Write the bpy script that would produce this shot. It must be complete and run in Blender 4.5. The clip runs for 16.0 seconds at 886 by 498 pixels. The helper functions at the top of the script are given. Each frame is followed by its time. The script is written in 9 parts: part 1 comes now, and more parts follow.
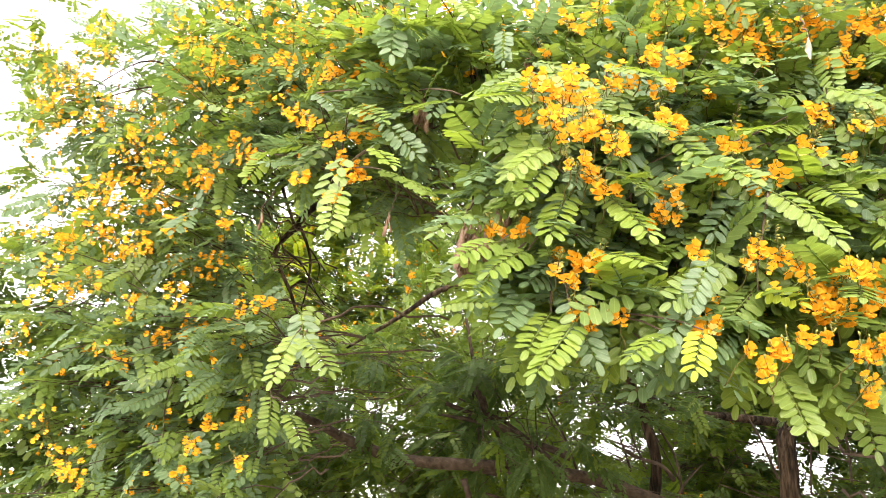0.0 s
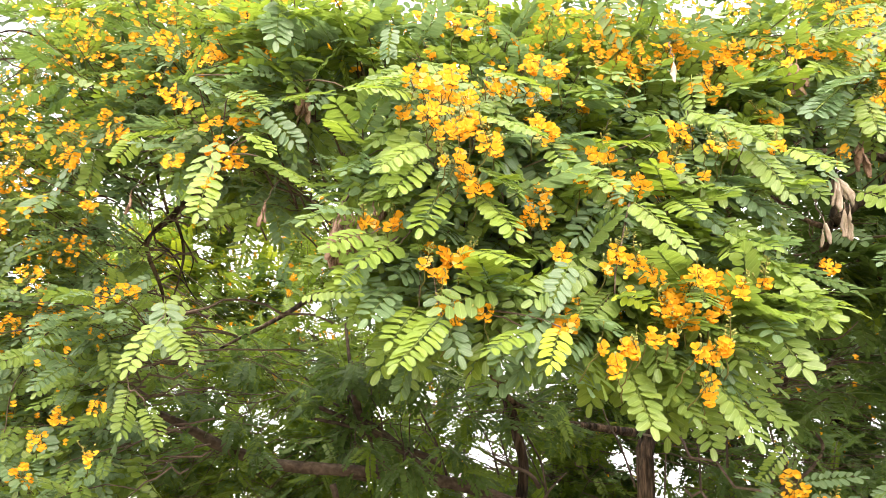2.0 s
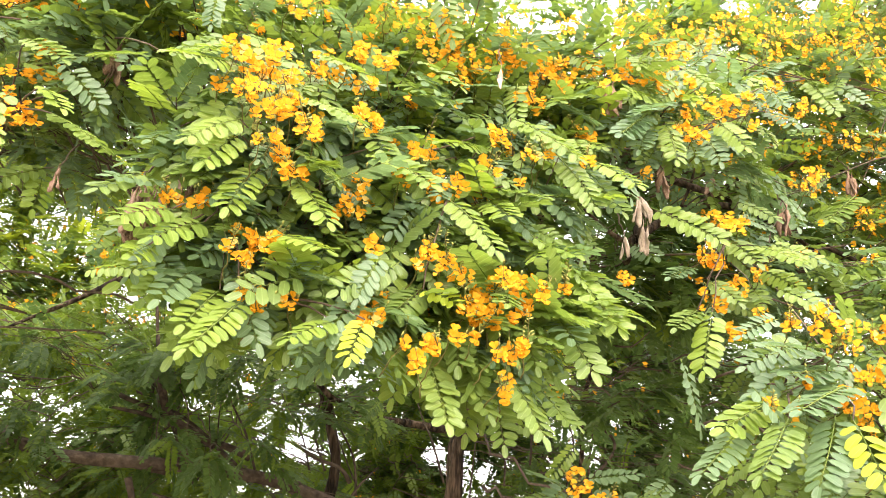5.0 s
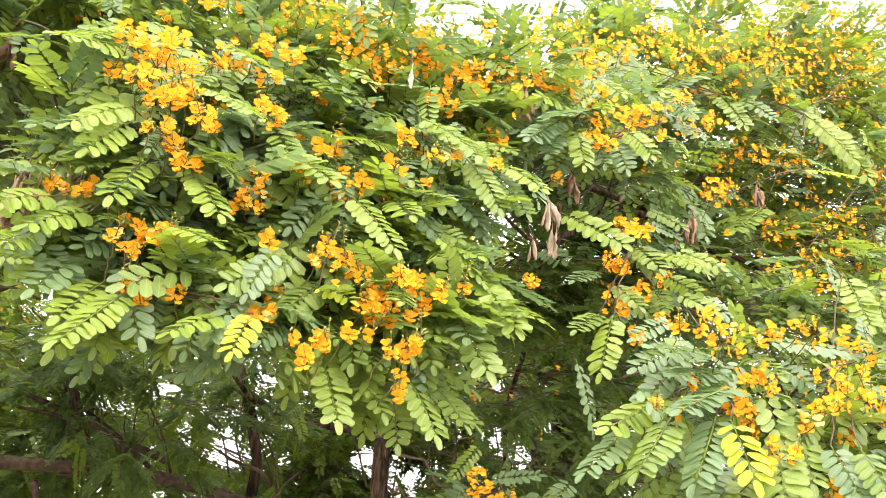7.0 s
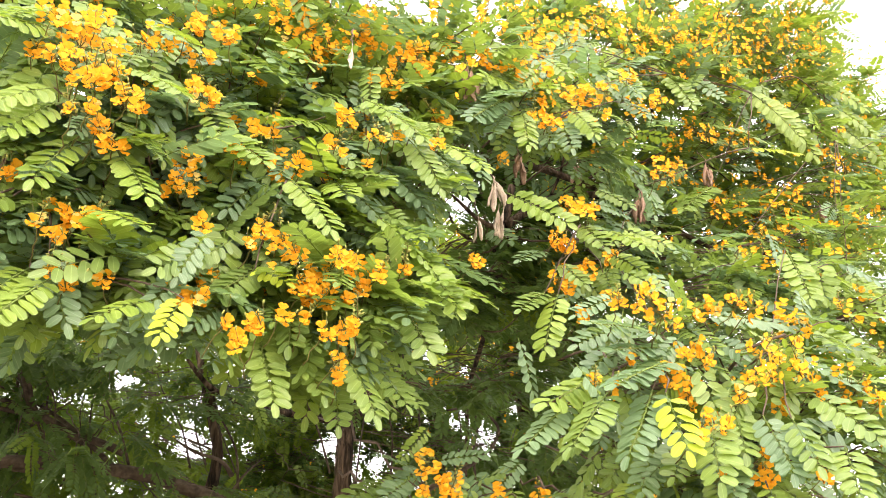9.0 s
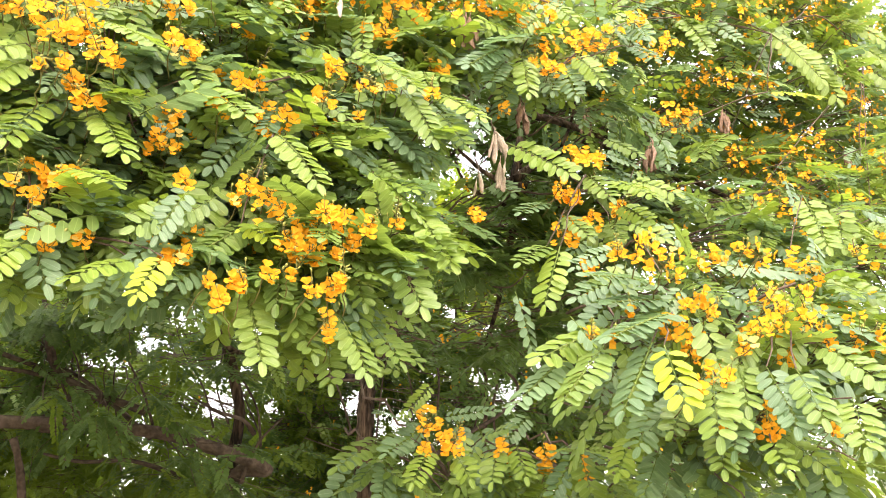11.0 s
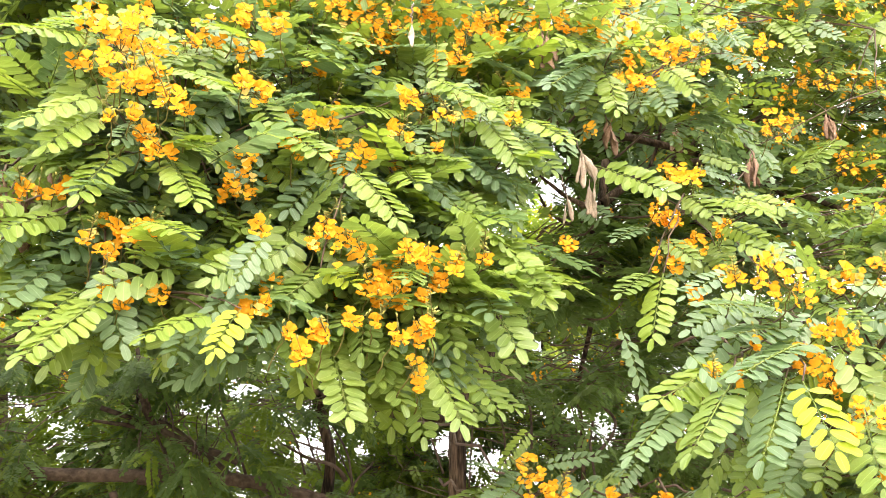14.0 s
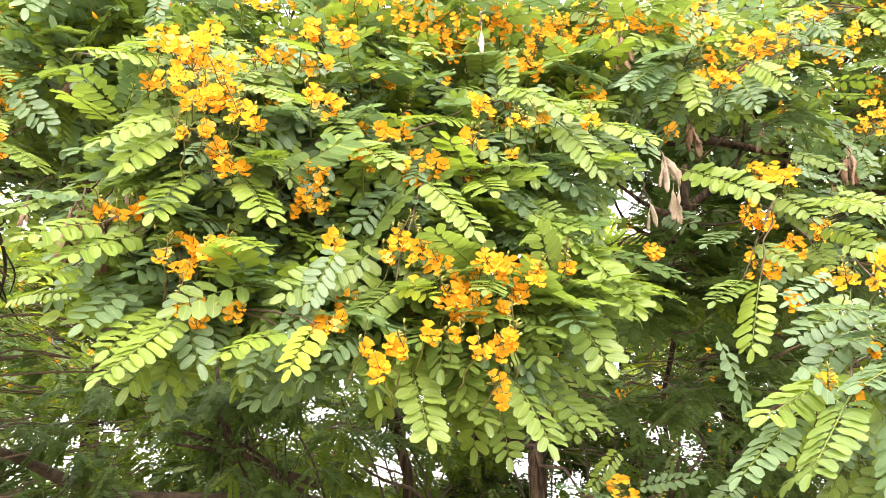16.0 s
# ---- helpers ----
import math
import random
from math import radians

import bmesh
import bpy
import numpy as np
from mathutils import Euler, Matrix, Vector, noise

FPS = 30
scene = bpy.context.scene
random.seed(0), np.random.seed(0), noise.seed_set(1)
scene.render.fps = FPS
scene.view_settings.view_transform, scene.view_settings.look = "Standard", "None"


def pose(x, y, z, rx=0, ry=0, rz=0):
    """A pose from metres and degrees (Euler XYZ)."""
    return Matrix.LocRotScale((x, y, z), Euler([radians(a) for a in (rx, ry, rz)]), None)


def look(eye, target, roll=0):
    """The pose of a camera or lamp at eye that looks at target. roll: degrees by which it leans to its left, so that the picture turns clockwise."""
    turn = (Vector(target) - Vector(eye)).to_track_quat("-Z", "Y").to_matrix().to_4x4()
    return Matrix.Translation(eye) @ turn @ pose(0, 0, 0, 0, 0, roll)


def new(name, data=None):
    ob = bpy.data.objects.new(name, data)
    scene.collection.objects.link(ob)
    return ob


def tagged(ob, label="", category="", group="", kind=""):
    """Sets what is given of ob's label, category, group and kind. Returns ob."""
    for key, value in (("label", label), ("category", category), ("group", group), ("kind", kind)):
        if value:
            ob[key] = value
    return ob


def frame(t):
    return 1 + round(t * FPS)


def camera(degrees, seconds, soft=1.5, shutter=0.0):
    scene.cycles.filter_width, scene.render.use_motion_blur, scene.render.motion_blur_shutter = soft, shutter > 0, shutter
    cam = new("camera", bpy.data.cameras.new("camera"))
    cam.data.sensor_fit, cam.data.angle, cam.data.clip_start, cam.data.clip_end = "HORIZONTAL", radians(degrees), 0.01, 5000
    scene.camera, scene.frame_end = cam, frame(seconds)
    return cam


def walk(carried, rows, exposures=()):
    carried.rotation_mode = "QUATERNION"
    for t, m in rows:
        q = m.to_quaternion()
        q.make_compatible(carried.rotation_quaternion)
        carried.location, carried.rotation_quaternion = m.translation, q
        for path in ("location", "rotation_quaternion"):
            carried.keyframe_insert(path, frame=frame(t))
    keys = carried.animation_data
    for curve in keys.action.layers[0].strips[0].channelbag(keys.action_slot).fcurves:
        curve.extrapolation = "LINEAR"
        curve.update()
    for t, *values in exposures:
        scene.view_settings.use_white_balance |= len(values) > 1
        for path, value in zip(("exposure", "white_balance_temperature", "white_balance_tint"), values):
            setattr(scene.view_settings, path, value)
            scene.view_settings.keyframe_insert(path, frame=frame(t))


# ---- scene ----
cam = camera(61.8, 16.0, 0.85)
PATH = [
    (0, (0.216, 0.005, 1.524), (0.046, 1.867, 2.235), 2.4),
    (0.5, (0.226, 0.0, 1.518), (0.119, 1.862, 2.24), 2.4),
    (1, (0.225, -0.001, 1.519), (0.193, 1.863, 2.245), 2.0),
    (1.5, (0.238, 0.01, 1.501), (0.283, 1.867, 2.242), 2.0),
    (2, (0.255, 0.018, 1.487), (0.383, 1.868, 2.237), 2.2),
    (2.5, (0.262, 0.027, 1.491), (0.479, 1.869, 2.237), 2.3),
    (3, (0.26, 0.031, 1.492), (0.572, 1.863, 2.231), 2.3),
    (3.5, (0.265, 0.039, 1.495), (0.656, 1.858, 2.228), 2.2),
    (4, (0.27, 0.054, 1.476), (0.73, 1.855, 2.216), 2.2),
    (4.5, (0.286, 0.054, 1.47), (0.8, 1.835, 2.22), 2.0),
    (5, (0.313, 0.042, 1.49), (0.872, 1.808, 2.242), 1.5),
    (7.5, (0.427, 0.011, 1.476), (1.154, 1.709, 2.244), 0.8),
    (8, (0.444, 0.004, 1.477), (1.193, 1.696, 2.237), 0.3),
    (8.5, (0.463, 0.003, 1.473), (1.228, 1.692, 2.224), -0.2),
    (9, (0.476, 0.003, 1.468), (1.258, 1.69, 2.204), -0.9),
    (11.5, (0.586, 0.038, 1.476), (1.289, 1.805, 2.096), -1.3),
    (12, (0.594, 0.065, 1.484), (1.268, 1.843, 2.104), -1.2),
    (12.5, (0.592, 0.088, 1.498), (1.237, 1.872, 2.134), -1.3),
    (13, (0.588, 0.104, 1.507), (1.197, 1.889, 2.172), -1.5),
    (13.5, (0.586, 0.121, 1.515), (1.154, 1.909, 2.208), -1.8),
    (14, (0.587, 0.137, 1.52), (1.106, 1.927, 2.245), -2.4),
    (14.5, (0.591, 0.15, 1.526), (1.052, 1.945, 2.278), -2.5),
    (15, (0.589, 0.163, 1.531), (0.995, 1.965, 2.297), -2.3),
    (15.5, (0.585, 0.186, 1.531), (0.949, 1.992, 2.309), -2.2),
    (16, (0.587, 0.206, 1.525), (0.919, 2.015, 2.31), -2.0),
]
walk(cam, [(t, look(eye, target, roll)) for t, eye, target, roll in PATH],
     [(0, 0.82, 6900, 15), (5, 0.94, 6900, 15), (9, 0.78, 6900, 15), (11.5, 0.98, 6900, 15), (14, 1.03, 6900, 15), (16, 0.98, 6900, 15)])

# ---- world, sun ----
SUN_EL, SUN_AZ = 48.0, 184.0          # degrees: height, and compass turn of the sun (180 is behind the camera)
world = bpy.data.worlds.new("sky")
scene.world = world
world.use_nodes = True
wt = world.node_tree
sky = wt.nodes.new("ShaderNodeTexSky")
sky.sky_type, sky.sun_disc = "NISHITA", False
sky.sun_elevation, sky.sun_rotation = radians(SUN_EL), radians(SUN_AZ)
sky.air_density, sky.dust_density, sky.ozone_density = 1.0, 6.0, 0.6
haze = wt.nodes.new("ShaderNodeMixRGB")
haze.inputs["Fac"].default_value = 0.6
haze.inputs["Color2"].default_value = (9.15, 9.2, 9.4, 1)
wt.links.new(sky.outputs["Color"], haze.inputs["Color1"])
wt.links.new(haze.outputs["Color"], wt.nodes["Background"].inputs["Color"])
wt.nodes["Background"].inputs["Strength"].default_value = 0.38
sun = new("sun", bpy.data.lights.new("sun", "SUN"))
sun.data.energy, sun.data.angle, sun.data.color = 1.2, radians(90.0), (1.0, 0.96, 0.86)
sun_from = Vector((math.sin(radians(SUN_AZ)) * math.cos(radians(SUN_EL)), math.cos(radians(SUN_AZ)) * math.cos(radians(SUN_EL)), math.sin(radians(SUN_EL))))
sun.matrix_world = look(sun_from * 60, (0, 0, 0))

# ---- materials ----


def node_mat(name):
    m = bpy.data.materials.new(name)
    m.use_nodes = True
    t = m.node_tree
    return m, t, t.nodes["Principled BSDF"], t.nodes["Material Output"]


def ramp_node(t, stops):
    r = t.nodes.new("ShaderNodeValToRGB")
    while len(r.color_ramp.elements) < len(stops):
        r.color_ramp.elements.new(0.5)
    for e, (p, c) in zip(r.color_ramp.elements, stops):
        e.position, e.color = p, (*c, 1)
    return r


def math_node(t, op, a, b=None):
    n = t.nodes.new("ShaderNodeMath")
    n.operation = op
    for i, v in enumerate((a, b)):
        if v is None:
            continue
        if isinstance(v, (int, float)):
            n.inputs[i].default_value = v
        else:
            t.links.new(v, n.inputs[i])
    return n.outputs[0]


def noise_node(t, scale, detail=3.0, coords=None):
    n = t.nodes.new("ShaderNodeTexNoise")
    n.inputs["Scale"].default_value, n.inputs["Detail"].default_value = scale, detail
    t.links.new(coords or t.nodes.new("ShaderNodeTexCoord").outputs["Object"], n.inputs["Vector"])
    return n.outputs["Fac"]


def leaf_material(name, dark, mid, light, back, through_share=0.44, gloss=0.55):
    """A leaf blade: tone by leaflet, blotches, a pale midrib, side veins in relief, light coming through."""
    m, t, p, out = node_mat(name)
    geo, info = t.nodes.new("ShaderNodeNewGeometry"), t.nodes.new("ShaderNodeObjectInfo")
    uv = t.nodes.new("ShaderNodeUVMap")
    sep = t.nodes.new("ShaderNodeSeparateXYZ")
    t.links.new(uv.outputs["UV"], sep.inputs[0])
    patch = noise_node(t, 3.2, 2.0)
    tone = math_node(t, "ADD", math_node(t, "MULTIPLY", geo.outputs["Random Per Island"], 0.42),
                     math_node(t, "ADD", math_node(t, "MULTIPLY", info.outputs["Random"], 0.28), math_node(t, "MULTIPLY", patch, 0.36)))
    col = ramp_node(t, [(0.1, dark), (0.5, mid), (0.92, light)])
    t.links.new(tone, col.inputs[0])
    blot = noise_node(t, 90.0, 4.0)
    spots = t.nodes.new("ShaderNodeMixRGB")
    spots.blend_type, spots.inputs["Fac"].default_value = "MULTIPLY", 0.30
    t.links.new(col.outputs[0], spots.inputs["Color1"])
    shade = ramp_node(t, [(0.3, (0.55, 0.6, 0.45)), (0.55, (1.0, 1.0, 1.0))])
    t.links.new(blot, shade.inputs[0])
    t.links.new(shade.outputs[0], spots.inputs["Color2"])
    off = math_node(t, "ABSOLUTE", math_node(t, "SUBTRACT", sep.outputs["Y"], 0.5))
    rib = math_node(t, "LESS_THAN", off, 0.028)
    ribbed = t.nodes.new("ShaderNodeMixRGB")
    t.links.new(math_node(t, "MULTIPLY", rib, 0.28), ribbed.inputs["Fac"])
    t.links.new(spots.outputs[0], ribbed.inputs["Color1"])
    ribbed.inputs["Color2"].default_value = (*[min(0.75, c * 1.5 + 0.10) for c in light], 1)
    t.links.new(ribbed.outputs[0], p.inputs["Base Color"])
    p.inputs["Roughness"].default_value = 0.42
    p.inputs["Specular IOR Level"].default_value = gloss
    vein = math_node(t, "SINE", math_node(t, "ADD", math_node(t, "MULTIPLY", sep.outputs["X"], 55.0), math_node(t, "MULTIPLY", off, -60.0)))
    bump = t.nodes.new("ShaderNodeBump")
    bump.inputs["Strength"].default_value, bump.inputs["Distance"].default_value = 0.10, 0.001
    t.links.new(math_node(t, "ADD", vein, math_node(t, "MULTIPLY", blot, 1.5)), bump.inputs["Height"])
    t.links.new(bump.outputs[0], p.inputs["Normal"])
    tr = t.nodes.new("ShaderNodeBsdfTranslucent")
    glow = t.nodes.new("ShaderNodeMixRGB")
    glow.blend_type, glow.inputs["Fac"].default_value = "MIX", 0.55
    t.links.new(ribbed.outputs[0], glow.inputs["Color1"])
    glow.inputs["Color2"].default_value = (*back, 1)
    t.links.new(glow.outputs[0], tr.inputs["Color"])
    mix = t.nodes.new("ShaderNodeMixShader")
    mix.inputs[0].default_value = through_share
    t.links.new(p.outputs[0], mix.inputs[1])
    t.links.new(tr.outputs[0], mix.inputs[2])
    t.links.new(mix.outputs[0], out.inputs["Surface"])
    return m


def petal_material(name, deep, mid, pale):
    m, t, p, out = node_mat(name)
    geo, info = t.nodes.new("ShaderNodeNewGeometry"), t.nodes.new("ShaderNodeObjectInfo")
    tone = math_node(t, "ADD", math_node(t, "MULTIPLY", geo.outputs["Random Per Island"], 0.45),
                     math_node(t, "ADD", math_node(t, "MULTIPLY", info.outputs["Random"], 0.25), math_node(t, "MULTIPLY", noise_node(t, 60.0, 3.0), 0.4)))
    col = ramp_node(t, [(0.12, deep), (0.5, mid), (0.95, pale)])
    t.links.new(tone, col.inputs[0])
    t.links.new(col.outputs[0], p.inputs["Base Color"])
    p.inputs["Roughness"].default_value = 0.6
    p.inputs["Specular IOR Level"].default_value = 0.2
    bump = t.nodes.new("ShaderNodeBump")
    bump.inputs["Strength"].default_value, bump.inputs["Distance"].default_value = 0.4, 0.001
    t.links.new(noise_node(t, 260.0, 3.0), bump.inputs["Height"])
    t.links.new(bump.outputs[0], p.inputs["Normal"])
    tr = t.nodes.new("ShaderNodeBsdfTranslucent")
    t.links.new(col.outputs[0], tr.inputs["Color"])
    mix = t.nodes.new("ShaderNodeMixShader")
    mix.inputs[0].default_value = 0.4
    t.links.new(p.outputs[0], mix.inputs[1])
    t.links.new(tr.outputs[0], mix.inputs[2])
    t.links.new(mix.outputs[0], out.inputs["Surface"])
    return m


def rough_material(name, a, b, c, scale, stretch=(1, 1, 1), relief=0.01, strength=0.6, steps=(0.3, 0.5, 0.72)):
    """Bark, soil and dry husks: two scales of blotches with relief."""
    m, t, p, out = node_mat(name)
    tc, mp = t.nodes.new("ShaderNodeTexCoord"), t.nodes.new("ShaderNodeMapping")
    mp.inputs["Scale"].default_value = stretch
    t.links.new(tc.outputs["Object"], mp.inputs["Vector"])
    fine, wide = noise_node(t, scale, 6.0, mp.outputs[0]), noise_node(t, scale * 0.15, 3.0, mp.outputs[0])
    col = ramp_node(t, list(zip(steps, (a, b, c))))
    mixv = math_node(t, "ADD", math_node(t, "MULTIPLY", fine, 0.6), math_node(t, "MULTIPLY", wide, 0.4))
    t.links.new(mixv, col.inputs[0])
    t.links.new(col.outputs[0], p.inputs["Base Color"])
    p.inputs["Roughness"].default_value = 0.88
    p.inputs["Specular IOR Level"].default_value = 0.2
    bump = t.nodes.new("ShaderNodeBump")
    bump.inputs["Strength"].default_value, bump.inputs["Distance"].default_value = strength, relief
    t.links.new(mixv, bump.inputs["Height"])
    t.links.new(bump.outputs[0], p.inputs["Normal"])
    return m


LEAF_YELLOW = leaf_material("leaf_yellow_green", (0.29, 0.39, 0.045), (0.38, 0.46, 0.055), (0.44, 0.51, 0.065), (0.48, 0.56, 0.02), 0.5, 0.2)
LEAF_LIME = leaf_material("leaf_lime", (0.135, 0.212, 0.040), (0.194, 0.287, 0.048), (0.268, 0.360, 0.058), (0.285, 0.395, 0.020))
LEAF_GREEN = leaf_material("leaf_green", (0.106, 0.174, 0.044), (0.165, 0.249, 0.057), (0.242, 0.337, 0.070), (0.248, 0.352, 0.033))
LEAF_BLUE = leaf_material("leaf_blue_green", (0.092, 0.161, 0.079), (0.147, 0.233, 0.114), (0.207, 0.308, 0.154), (0.176, 0.286, 0.066))
# shade within and behind the crowns, put into three darker leaf colours
LEAF_SHADED = leaf_material("leaf_shaded_green", (0.064, 0.116, 0.036), (0.100, 0.164, 0.049), (0.154, 0.232, 0.069), (0.154, 0.258, 0.032), 0.40, 0.12)
LEAF_DEEP_SHADED = leaf_material("leaf_deep_shaded", (0.068, 0.114, 0.019), (0.107, 0.168, 0.025), (0.165, 0.233, 0.034), (0.248, 0.341, 0.022), 0.56, 0.12)
LEAF_DARK_SHADED = leaf_material("leaf_dark_shaded", (0.047, 0.086, 0.023), (0.073, 0.125, 0.031), (0.114, 0.179, 0.044), (0.124, 0.202, 0.026), 0.42, 0.12)
RACHIS = rough_material("leaf_stalk", (0.09, 0.13, 0.03), (0.13, 0.18, 0.04), (0.16, 0.17, 0.05), 60.0, (1, 1, 1), 0.001, 0.2)
LEAF_MATS = [LEAF_YELLOW, LEAF_LIME, LEAF_GREEN, LEAF_BLUE, RACHIS]
# leaf sets whose last two greens have the shade painted in
DEEP_SHADED_MATS = [LEAF_LIME, LEAF_GREEN, LEAF_DEEP_SHADED, LEAF_DEEP_SHADED, RACHIS]
DARK_SHADED_MATS = [LEAF_GREEN, LEAF_DEEP_SHADED, LEAF_DARK_SHADED, LEAF_DARK_SHADED, RACHIS]
SHADED_MATS = [LEAF_LIME, LEAF_GREEN, LEAF_SHADED, LEAF_SHADED, RACHIS]
PETAL = petal_material("petal_orange", (0.77, 0.280, 0.012), (0.87, 0.415, 0.022), (0.89, 0.515, 0.048))
PETAL_PALE = petal_material("petal_cream", (0.72, 0.50, 0.10), (0.82, 0.63, 0.18), (0.85, 0.72, 0.30))
BUD = rough_material("bud", (0.07, 0.06, 0.02), (0.12, 0.11, 0.03), (0.2, 0.17, 0.05), 120.0, (1, 1, 1), 0.001, 0.2)
CALYX = rough_material("calyx", (0.14, 0.15, 0.04), (0.26, 0.26, 0.07), (0.42, 0.36, 0.10), 140.0, (1, 1, 1), 0.001, 0.2)
TWIG = rough_material("twig_bark", (0.05, 0.035, 0.025), (0.10, 0.07, 0.05), (0.17, 0.13, 0.10), 90.0, (1, 1, 0.3), 0.002, 0.5)
BARK = rough_material("bark", (0.012, 0.008, 0.005), (0.056, 0.037, 0.024), (0.155, 0.105, 0.068), 42.0, (1, 1, 0.16), 0.06, 1.0, (0.40, 0.5, 0.62))
LIMB = rough_material("limb_bark", (0.028, 0.020, 0.014), (0.074, 0.053, 0.038), (0.140, 0.105, 0.078), 30.0, (1, 1, 1), 0.03, 0.9, (0.32, 0.5, 0.70))
HUSK = rough_material("dry_pod", (0.11, 0.065, 0.045), (0.24, 0.15, 0.105), (0.42, 0.30, 0.23), 55.0, (1, 1, 0.3), 0.003, 0.6)
HUSK_PALE = rough_material("pale_pod", (0.22, 0.16, 0.12), (0.40, 0.32, 0.25), (0.58, 0.50, 0.42), 55.0, (1, 1, 0.3), 0.003, 0.5)
# unseen ground; its tone is set to bounce light onto the leaves above
SOIL = rough_material("bounce_soil", (0.18, 0.155, 0.112), (0.26, 0.225, 0.165), (0.33, 0.29, 0.22), 1.6, (1, 1, 1), 0.05, 0.7)

# ---- meshes ----


class Build:
    """Gathers points, faces, flat face coordinates and materials of one mesh."""

    def __init__(self):
        self.v, self.f, self.uv, self.m = [], [], [], []

    def add(self, verts, faces, mat=0, uvs=None):
        k = len(self.v)
        self.v += [tuple(p) for p in verts]
        for face in faces:
            self.f.append([k + i for i in face])
            self.uv += [uvs[i] if uvs else (0.2, 0.2) for i in face]
            self.m.append(mat)

    def arrays(self):
        return (np.array(self.v, dtype=np.float32), np.array([i for f in self.f for i in f], dtype=np.int32),
                np.array([len(f) for f in self.f], dtype=np.int32), np.array(self.uv, dtype=np.float32), np.array(self.m, dtype=np.int32))


def mesh_of(name, arrays, mats, smooth=True):
    v, loops, sizes, uv, mi = arrays
    me = bpy.data.meshes.new(name)
    me.vertices.add(len(v))
    me.vertices.foreach_set("co", v.astype(np.float32).ravel())
    me.loops.add(len(loops))
    me.loops.foreach_set("vertex_index", loops.astype(np.int32))
    me.polygons.add(len(sizes))
    starts = np.concatenate([[0], np.cumsum(sizes)[:-1]]).astype(np.int32)
    me.polygons.foreach_set("loop_start", starts)
    me.polygons.foreach_set("material_index", mi.astype(np.int32))
    me.polygons.foreach_set("use_smooth", np.full(len(sizes), smooth, dtype=bool))
    layer = me.uv_layers.new(name="UVMap")
    layer.data.foreach_set("uv", uv.astype(np.float32).ravel())
    for mat in mats:
        me.materials.append(mat)
    me.update(calc_edges=True)
    return me


def joined(pieces):
    """One set of arrays from (arrays, 4x4 matrix, material or None) pieces."""
    vs, ls, ss, us, ms, k = [], [], [], [], [], 0
    for (v, loops, sizes, uv, mi), m, tone in pieces:
        m = np.array(m)
        vs.append(v @ m[:3, :3].T + m[:3, 3])
        ls.append(loops + k)
        ss.append(sizes)
        us.append(uv)
        ms.append(mi if tone is None else np.where(mi == 4, 4, tone))
        k += len(v)
    return np.concatenate(vs), np.concatenate(ls), np.concatenate(ss), np.concatenate(us), np.concatenate(ms)


def frame_of(x, up):
    """A turn with x along x and z near up."""
    x = Vector(x).normalized()
    z = Vector(up) - x * x.dot(Vector(up))
    if z.length < 1e-4:
        z = x.orthogonal()
    z.normalize()
    return Matrix((x, z.cross(x), z)).transposed()


def placed(x, up, at, size=1.0):
    return Matrix.Translation(at) @ (frame_of(x, up) * size).to_4x4()


def tube(b, pts, radii, sides=6, mat=0, wob=0.0, ridge=0.0):
    """A tapered round stem through pts."""
    n, rows = len(pts), []
    pts = [Vector(p) for p in pts]
    ref = Vector((0.31, 0.17, 0.93))
    for i, p in enumerate(pts):
        d = (pts[min(i + 1, n - 1)] - pts[max(i - 1, 0)]).normalized()
        fr = frame_of(d, ref if abs(d.dot(ref)) < 0.95 else Vector((1, 0, 0)))
        y, z = fr.col[1], fr.col[2]
        r = radii[i]
        row = []
        for k in range(sides):
            a = 2 * math.pi * k / sides
            rr = r * (1 + wob * noise.noise(p * 9 + Vector((math.cos(a), math.sin(a), 0)) * 1.3))
            if ridge:
                q = noise.noise(Vector((math.cos(a) * 4.5, math.sin(a) * 4.5, p.z * 5.0)))
                rr *= 1 + ridge * (0.5 - min(1.0, abs(q) * 3.2)) + ridge * 0.5 * noise.noise(Vector((math.cos(a) * 9, math.sin(a) * 9, p.z * 22)))
            row.append(p + y * (rr * math.cos(a)) + z * (rr * math.sin(a)))
        rows.append(row)
    verts = [q for row in rows for q in row] + [pts[0], pts[-1]]
    faces = [[i * sides + k, i * sides + (k + 1) % sides, (i + 1) * sides + (k + 1) % sides, (i + 1) * sides + k] for i in range(n - 1) for k in range(sides)]
    faces += [[n * sides, (k + 1) % sides, k] for k in range(sides)]
    faces += [[n * sides + 1, (n - 1) * sides + k, (n - 1) * sides + (k + 1) % sides] for k in range(sides)]
    b.add(verts, faces, mat)


def smooth_path(pts, steps):
    """Catmull-Rom points through pts, each a vector with its radius as fourth number."""
    out = []
    for i in range(len(pts) - 1):
        p0, p1, p2, p3 = pts[max(i - 1, 0)], pts[i], pts[i + 1], pts[min(i + 2, len(pts) - 1)]
        for k in range(steps):
            u = k / steps
            out.append(0.5 * ((2 * p1) + (p2 - p0) * u + (2 * p0 - 5 * p1 + 4 * p2 - p3) * u * u + (3 * p1 - p0 - 3 * p2 + p3) * u ** 3))
    out.append(pts[-1])
    return out


